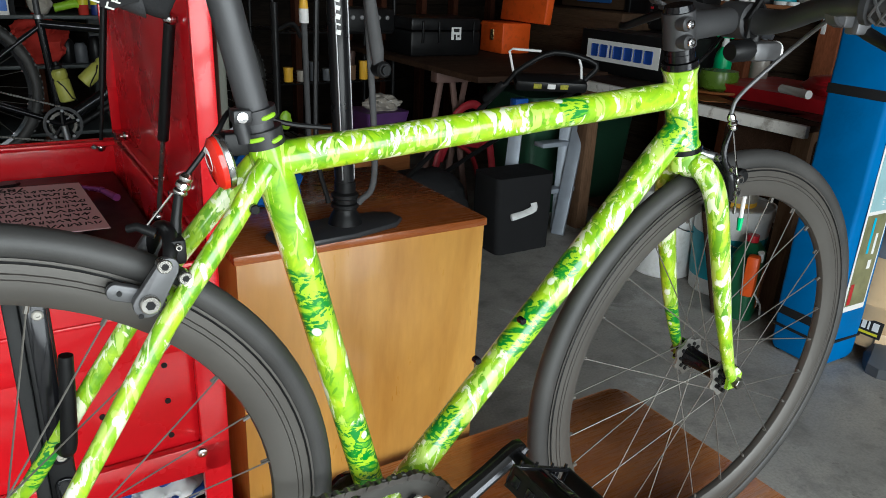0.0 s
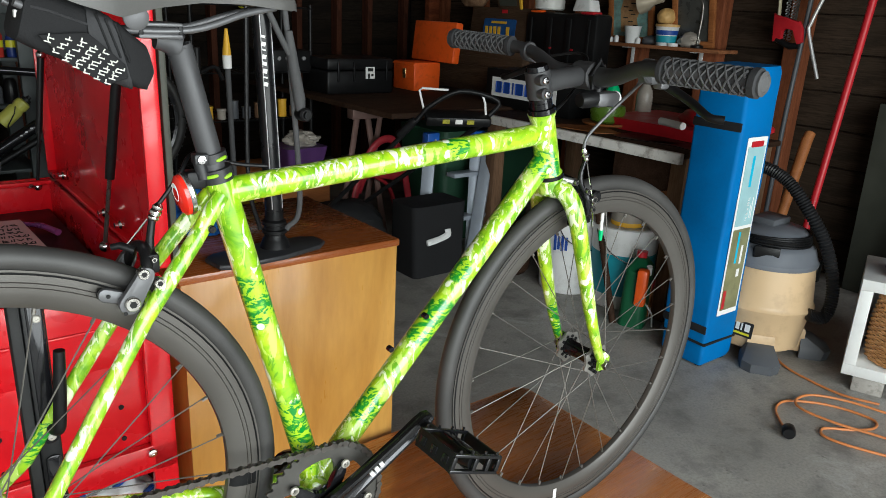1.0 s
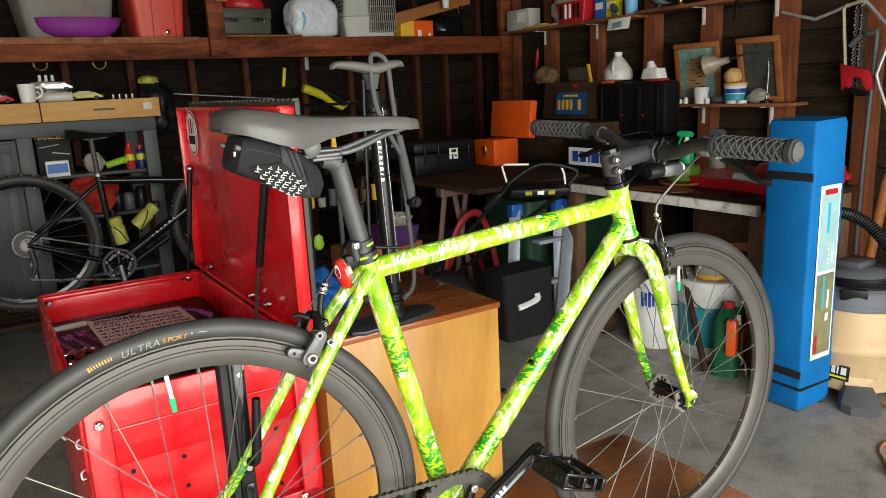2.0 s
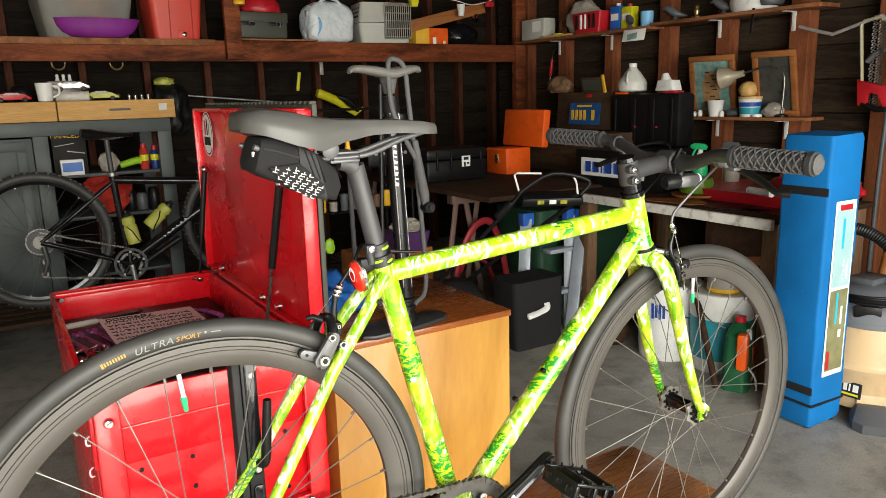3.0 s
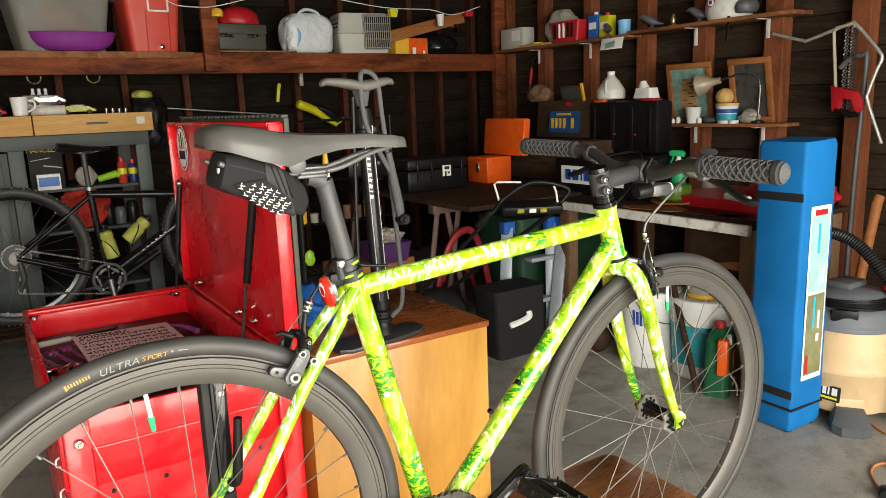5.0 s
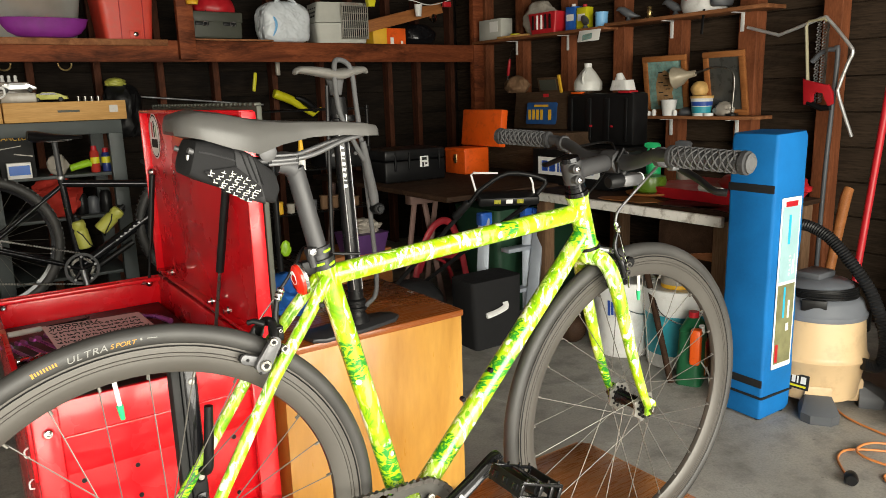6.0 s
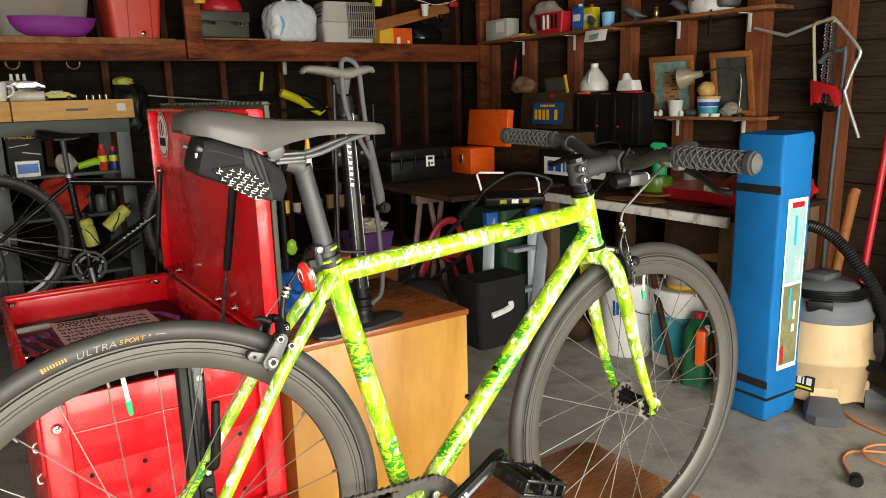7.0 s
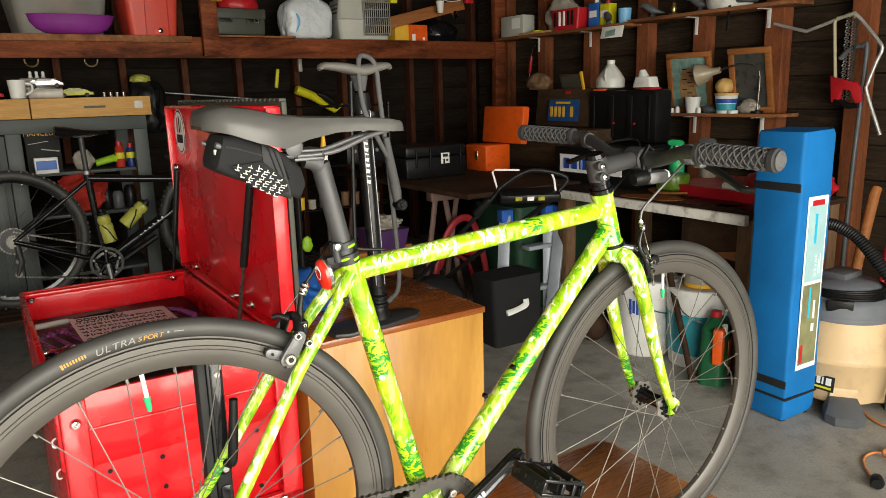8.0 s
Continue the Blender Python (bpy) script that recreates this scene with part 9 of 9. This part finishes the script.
part("jug_cap", turned([(0.025, 0.149), (0.025, 0.172), (0, 0.173)], None, 20), "white_plastic", jug)
jug2 = thing("white_bottle", room(3.47, 3.07, jz), "white squat plastic bottle on the black case", "bottle")
part("bottle_body", taper_box(0.15, 0.09, 0.12, 0.08, 0.06, 0.02), "white_plastic", jug2, "", pose(0, 0, 0, 0, 0, 90))
part("bottle_neck", pipe((0, 0.02, 0.055), (0, 0.03, 0.10), r=[0.035, 0.018], seg=14), "white_plastic", jug2)
tz = TZ + 0.512
fs = thing("small_picture", room(3.46, 3.70, tz, 90) @ pose(0, 0, 0, -14), "small dark framed picture with yellow edge on the chest", "picture")
part("frame_side", boxes(((0, 0, 0.05), (0.20, 0.012, 0.10)), bevel=0.004), "chest_wood", fs)
part("frame_edge", boxes(((-0.112, 0.002, 0.055), (0.022, 0.014, 0.12)), bevel=0.004), "ochre", fs, "yellow edge")
bm = bmesh.new()
box(bm, (0, 0.007, 0.05), (0.16, 0.003, 0.07))
part("picture", bm, "olive_case", fs)
solid("parts_bag", lump((0.14, 0.22, 0.12), 85, 0.22, 0.3, 4), "dull_tan", room(3.45, 4.03, tz), "dull brown bag of parts on the tool chest lid", "bag")
sd = thing("screwdriver", room(3.86, 4.62, 1.40, 90) @ pose(0, 0, 0, 0, -10), "red handled screwdriver hung from the shelf bracket", "screwdriver")
part("handle", pipe((0, 0, 0.0), (0, 0, 0.02), (0, 0, 0.09), (0, 0, 0.13), r=[0.010, 0.014, 0.012, 0.008], seg=12), "red_plastic", sd)
part("shank", pipe((0, 0, -0.09), (0, 0, 0.0), r=0.004, seg=8), "steel", sd)
part("hanger", pipe((0, 0, 0.13), (-0.005, 0, 0.19), (-0.03, 0, 0.215), r=0.003, seg=8), "steel", sd)


def trigger_bottle(m, body, neck, head, label):
    s = thing("spray_bottle", m, label, "spray bottle", "spray bottles")
    part("bottle_body", turned([(0.036, 0), (0.04, 0.006), (0.04, 0.12), (0.034, 0.148), (0.020, 0.172), (0.016, 0.178)], None, 22), body, s)
    part("neck", turned([(0.018, 0.176), (0.018, 0.192), (0.013, 0.20), (0.011, 0.215)], None, 18), neck, s)
    bm = bmesh.new()
    slab(bm, [(-0.030, 0.212), (0.040, 0.214), (0.052, 0.222), (0.052, 0.238), (0.030, 0.246), (-0.024, 0.242), (-0.036, 0.230)], 0.024, Matrix.Translation((0, 0.012, 0)) @ pose(0, 0, 0, 90), 0.003)
    hd = part("trigger_head", bm, head, s)
    bm = bmesh.new()
    tube(bm, [(0.028, 0, 0.216), (0.040, 0, 0.190), (0.050, 0, 0.168)], [0.006, 0.006, 0.004], 8)
    part("trigger", bm, head, hd)


trigger_bottle(room(3.15, 2.56, BZ, 100), "bright_green", "white_plastic", "bright_green", "green spray bottle standing on the bench")
trigger_bottle(room(3.20, 2.40, BZ + 0.012, 100), "clear_tub", "grey_plastic", "grey_plastic", "clear spray bottle with grey trigger on the bench")
gp = thing("green_pot", room(2.90, 2.38, BZ), "round green pot standing in an orange saucer on the bench", "pot")
part("pot_body", turned([(0.05, 0.012), (0.075, 0.03), (0.085, 0.075), (0.078, 0.10), (0.072, 0.10), (0.0, 0.09)], None, 30), "pot_green", gp)
part("saucer", turned([(0.07, 0.0), (0.11, 0.012), (0.115, 0.022), (0.0, 0.014)], None, 30), "plank", gp)
rc = thing("red_case", room(3.10, 2.09, BZ + 0.001, 90), "red plastic tray with folded red cloth on the bench", "tray")
part("tray_body", taper_box(0.58, 0.42, 0.64, 0.48, 0.055, 0.03), "red_plastic", rc)
part("folded_cloth", lump((0.42, 0.30, 0.085), 91, 0.16, 0.5, 4), "red_plastic", rc, "", pose(-0.20, 0.0, 0.05))
solid("paper_roll", pipe((0, 0, 0), (0.0, 0.15, 0), r=0.016, seg=16), "paper", room(2.80, 1.90, BZ + 0.076, -18), "rolled white paper lying on the red tray", "roll")

# ---- below and before the benches ----
def bucket(m, band, label, mark=False):
    b = thing("bucket", m, label, "bucket", "plastic buckets")
    part("bucket_side", turned([(0.122, 0), (0.127, 0.005), (0.148, 0.34), (0.155, 0.342), (0.155, 0.356), (0.149, 0.358)], None, 40), "white_plastic", b)
    part("bucket_lid", turned([(0.158, 0.35), (0.158, 0.372), (0.147, 0.376), (0.143, 0.368), (0.0, 0.368)], None, 40), "white_plastic", b)
    if not mark:
        part("label_band", turned([(0.1315, 0.065), (0.1445, 0.255)], None, 40), band, b)
    part("bail", pipe((0.155, 0, 0.33), (0.17, -0.05, 0.28), (0.13, -0.13, 0.24), (0.0, -0.185, 0.225), (-0.13, -0.13, 0.24), (-0.17, -0.05, 0.28), (-0.155, 0, 0.33), r=0.003, seg=8, smooth=5), "steel", b)
    return b


b1 = bucket(room(2.66, 2.32, 0, 20), "teal", "white plastic bucket with a blue mark under the bench", True)
for k in range(4):
    bm = bmesh.new()
    box(bm, (0, 0, 0), (0.012, 0.003, 0.075 - 0.012 * (k % 2)))
    part("printed_bar", bm, "letter_blue", b1, "", Matrix.Rotation(radians(84 + 7 * k), 4, "Z") @ pose(0, 0.1435, 0.25, -3.5), False)
bucket(room(2.73, 2.06, 0, 0), "teal", "white plastic bucket with a teal label under the bench")
tin = thing("paint_tin", room(2.72, 2.05, 0.370), "old ochre paint tin standing on the bucket", "paint tin")
part("tin_body", turned([(0.072, 0), (0.075, 0.003), (0.075, 0.11), (0.078, 0.115), (0.070, 0.118), (0.0, 0.11)], None, 30), "ochre", tin)
part("paper_wrap", turned([(0.0755, 0.02), (0.0755, 0.10)], None, 30), "clear_tub", tin)
wj = thing("sprayer_jug", room(2.60, 1.87, 0, 25), "green weed killer jug with orange trigger wand", "jug")
part("jug_body", taper_box(0.17, 0.11, 0.15, 0.10, 0.24, 0.03), "jug_green", wj)
part("jug_shoulder", taper_box(0.15, 0.10, 0.06, 0.05, 0.05, 0.02), "jug_green", wj, "", pose(0, 0, 0.24))
part("jug_cap", turned([(0.022, 0.29), (0.022, 0.315), (0, 0.316)], None, 16), "red_plastic", wj)
part("wand", boxes(((-0.085, -0.03, 0.185), (0.05, 0.045, 0.16)), bevel=0.012), "orange", wj, "orange sprayer wand")
part("wand_tip", pipe((-0.05, -0.045, 0.27), (-0.035, -0.05, 0.23), r=[0.012, 0.006], seg=10), "white_plastic", wj)
bm = bmesh.new()
box(bm, (0.03, -0.0565, 0.11), (0.08, 0.003, 0.16), 0.001)
jl = part("label", bm, "plank", wj)
bm = bmesh.new()
box(bm, (0.03, -0.0590, 0.165), (0.066, 0.002, 0.035), 0.001)
part("printed_panel", bm, "red_plastic", jl)
bm = bmesh.new()
box(bm, (0.025, -0.0590, 0.045), (0.045, 0.002, 0.026), 0.001)
part("barcode_panel", bm, "paper", jl)
part("tube", pipe((-0.06, -0.05, 0.11), (-0.03, -0.075, 0.06), (-0.02, -0.08, 0.02), (-0.04, -0.085, 0.008), r=0.004, seg=8, smooth=5), "white_plastic", wj)
solid("rusty_bar", pipe((2.62, 2.16, 0.47), (2.50, 1.90, 0.0), r=0.014, seg=10), "old_wood", GARAGE, "rusty brown bar leaning on the bench edge", "bar")
solid("brown_ball", turned([(0, -0.075), (0.03, -0.069), (0.053, -0.053), (0.069, -0.03), (0.075, 0), (0.069, 0.03), (0.053, 0.053), (0.03, 0.069), (0, 0.075)], pose(0, 0, 0.075), 26), "old_wood", room(2.55, 2.56, 0), "dull brown ball on the concrete floor", "ball")

ld = thing("step_ladder", room(2.47, 2.86, 0), "folded aluminium step ladder with blue plastic ends", "ladder")
for x0, x1, y in ((0.055, 0.245, 0.0), (-0.20, -0.075, 0.10), (0.10, 0.20, 0.06)):
    p, q = Vector((x0, y, 0.0 if x0 > 0 else 0.02)), Vector((x1, y + 0.12, 0.60))
    bm = bmesh.new()
    d = (q - p).normalized()
    m = Matrix.Translation((p + q) / 2) @ d.to_track_quat("Z", "Y").to_matrix().to_4x4()
    box(bm, (0, 0, 0), (0.062, 0.025, (q - p).length), 0.003, m)
    box(bm, (0, -0.012, 0), (0.04, 0.008, (q - p).length * 0.98), 0.002, m)
    part("rail", bm, "ladder_alloy", ld)
    bm = bmesh.new()
    box(bm, q, (0.075, 0.05, 0.07), 0.006)
    part("end_cap", bm, "alloy_blue", ld)
for z in (0.2, 0.42):
    bm = bmesh.new()
    box(bm, (0.03 + z * 0.25, 0.06 + 0.2 * z, z), (0.26, 0.07, 0.022), 0.003)
    part("tread", bm, "ladder_alloy", ld)

tb = thing("tool_bag", room(2.228, 2.86, 0), "black cloth tool bag with a pale grey handle", "bag")
part("bag_body", taper_box(0.30, 0.22, 0.32, 0.20, 0.35, 0.03), "cloth_black", tb)
part("carry_handle", pipe((-0.085, -0.112, 0.175), (-0.08, -0.123, 0.180), (-0.02, -0.126, 0.190), (0.03, -0.123, 0.205), (0.035, -0.112, 0.228), r=[0.012, 0.012, 0.011, 0.012, 0.012], seg=8, smooth=3, squash=(0.5, 1.3)), "white_plastic", tb)
solid("black_sack", lump((0.52, 0.36, 0.33), 95, 0.22, 0.3, 4), "cloth_black", room(1.90, 3.12, 0, 10), "black cloth sack heaped on the floor", "sack")
solid("green_tote", taper_box(0.66, 0.36, 0.74, 0.42, 0.62, 0.04), "dark_green", room(2.88, 3.33, 0), "dark green storage tote under the table", "tote")

mower = thing("lawn_mower", room(0, 0, 0), "dark lawn mower with folded handle and white safety bail", "lawn mower")
bm = bmesh.new()
box(bm, (1.66, 3.40, 0.16), (0.42, 0.40, 0.20), 0.05)
part("deck", bm, "yellow", mower)
for a in (1.47, 1.85):
    bm = bmesh.new()
    rod(bm, (a, 3.20, 0.085), "y", 0.085, 0.04, 24, 0.01)
    part("wheel", bm, "black", mower)
part("handle_tube", pipe((1.72, 3.18, 0.18), (1.98, 2.80, 0.66), (2.06, 2.72, 0.79), (2.084, 2.70, 0.826), (2.193, 2.625, 0.898), (2.334, 2.53, 0.861), (2.30, 2.555, 0.79), r=0.011, seg=12, smooth=4), "black", mower)
part("handle_tube", pipe((2.00, 3.30, 0.18), (2.20, 2.84, 0.56), (2.30, 2.56, 0.77), r=0.011, seg=12), "black", mower)
bm = bmesh.new()
bx_m = Matrix.Translation((2.188, 2.629, 0.78)) @ pose(0, 0, 0, 16, 0, -31)
box(bm, (0, 0, 0), (0.29, 0.10, 0.046), 0.014, bx_m)
cb = part("control_box", bm, "black", mower)
for x, mt in ((-0.056, "dim_yellow"), (0.0, "paper"), (0.051, "dim_yellow")):
    bm = bmesh.new()
    box(bm, (x, -0.047, 0.004), (0.032, 0.010, 0.020), 0.001, bx_m)
    part("sticker", bm, mt, cb)
part("bail", pipe((2.068, 2.72, 0.815), (2.045, 2.725, 0.895), (2.055, 2.718, 0.904), (2.15, 2.655, 0.900), r=0.0052, seg=8), "white_plastic", mower)
part("bail", pipe((2.272, 2.572, 0.892), (2.285, 2.562, 0.85), (2.292, 2.556, 0.775), r=0.0052, seg=8), "white_plastic", mower)
bm = bmesh.new()
tube(bm, [(1.985 + 0.0085 * k, 2.79 - 0.009 * k, 0.690 + 0.0125 * k) for k in range(7)], [0.016, 0.020, 0.016, 0.020, 0.016, 0.020, 0.016], 12)
part("collar", bm, "black", mower)

M["chair_red"] = plain("faded red chair plastic", (0.26, 0.014, 0.022), 0.45, 0.0, 0.25, 12, 200, 0.08)
red = thing("red_frame_chair", room(2.30, 3.37, 0), "red plastic arched child's seat under the table", "chair")
part("arch", pipe((-0.20, 0, 0.0), (-0.18, 0, 0.24), (-0.12, 0, 0.43), (-0.04, 0, 0.54), (0.06, 0, 0.55), (0.13, 0, 0.42), (0.18, 0, 0.20), (0.22, 0, 0.0), r=0.021, seg=12, smooth=6, squash=(1.0, 0.5)), "chair_red", red)
part("seat_rail", pipe((-0.15, 0.02, 0.28), (-0.10, 0.02, 0.37), (0.0, 0.02, 0.37), (0.14, 0.02, 0.34), r=0.028, seg=12, smooth=5, squash=(1.0, 0.4)), "chair_red", red)
part("arch", pipe((-0.05, 0.02, 0.36), (0.06, 0.02, 0.28), (0.13, 0.02, 0.05), (0.14, 0.02, 0.0), r=0.020, seg=12, smooth=5, squash=(1.0, 0.5)), "chair_red", red)

# rack and boxes behind the pump
rk = thing("wire_rack", room(1.83, 4.15, 0), "black wire rack with small jars and boxes", "rack")
for x in (-0.32, 0.36):
    for y in (-0.18, 0.18):
        part("upright", pipe((x, y, 0), (x, y, 1.22), r=0.011, seg=10), "black", rk)
for z in (0.30, 0.60, 0.855, 1.20):
    bm = bmesh.new()
    tube(bm, [(-0.33, -0.19, z), (0.37, -0.19, z), (0.37, 0.19, z), (-0.33, 0.19, z)], 0.004, 6, True)
    ws = part("wire_shelf", bm, "black", rk)
    for i in range(15):
        bm = bmesh.new()
        tube(bm, [(-0.32 + 0.0486 * i, -0.19, z + 0.005), (-0.32 + 0.0486 * i, 0.19, z + 0.005)], 0.0025, 5)
        part("wire", bm, "black", ws)
rng = random.Random(12)
for i in range(8):
    h = rng.uniform(0.05, 0.10)
    solid("parts_jar", turned([(0.022, 0), (0.024, 0.004), (0.024, h - 0.012), (0.026, h - 0.010), (0.026, h), (0, h)], None, 16), rng.choice(("clear_tub", "dull_tan", "ochre", "grey_plastic")), room(1.60 + 0.072 * i, 4.02, 0.605), "small jar of hardware on the wire rack", "jar", "jars on the rack")
cbx = thing("cardboard_box", room(1.83, 3.65, 0, 8), "brown cardboard box on the floor behind the cabinet", "box")
part("box_body", boxes(((0, 0, 0.21), (0.42, 0.32, 0.42)), bevel=0.004), "plank", cbx)
pc = thing("purple_crate", room(1.88, 3.54, 0.421, 4), "purple plastic crate with papers on a cardboard box", "crate")
part("crate_side", taper_box(0.20, 0.18, 0.24, 0.22, 0.11, 0.02), "dim_purple", pc)
part("paper_heap", lump((0.17, 0.16, 0.085), 99, 0.45, 0.25, 4), "clear_tub", pc, "", pose(0.02, 0, 0.10))
bp = thing("striped_pole", room(1.05, 2.42, 0), "thin pole with yellow and white tip behind the cabinet", "pole")
part("shaft", pipe((0.04, 0.02, 0), (0.012, 0.0, 1.02), r=0.009, seg=10), "grip", bp)
part("band", pipe((0.012, 0, 1.02), (0.011, 0, 1.06), r=0.014, seg=12), "paper", bp)
part("tip", pipe((0.011, 0, 1.06), (0.012, 0, 1.14), r=[0.014, 0.005], seg=12), "ochre", bp)
yl = thing("lime_strap", room(1.16, 2.95, 0), "lime webbing strap hung on a black stand", "strap")
part("stand", pipe((0, 0, 0), (0, 0, 1.05), r=0.014, seg=10), "black", yl)
part("arm", pipe((0, 0, 0.95), (0.06, -0.02, 0.98), (0.09, -0.02, 0.93), r=0.008, seg=8, smooth=3), "black", yl)
part("webbing", lump((0.045, 0.02, 0.07), 97, 0.3, 0.1, 3), "lime", yl, "", pose(0.02, -0.025, 0.60))
part("webbing", lump((0.05, 0.02, 0.06), 98, 0.3, 0.1, 3), "olive", yl, "", pose(0.03, -0.025, 0.30))
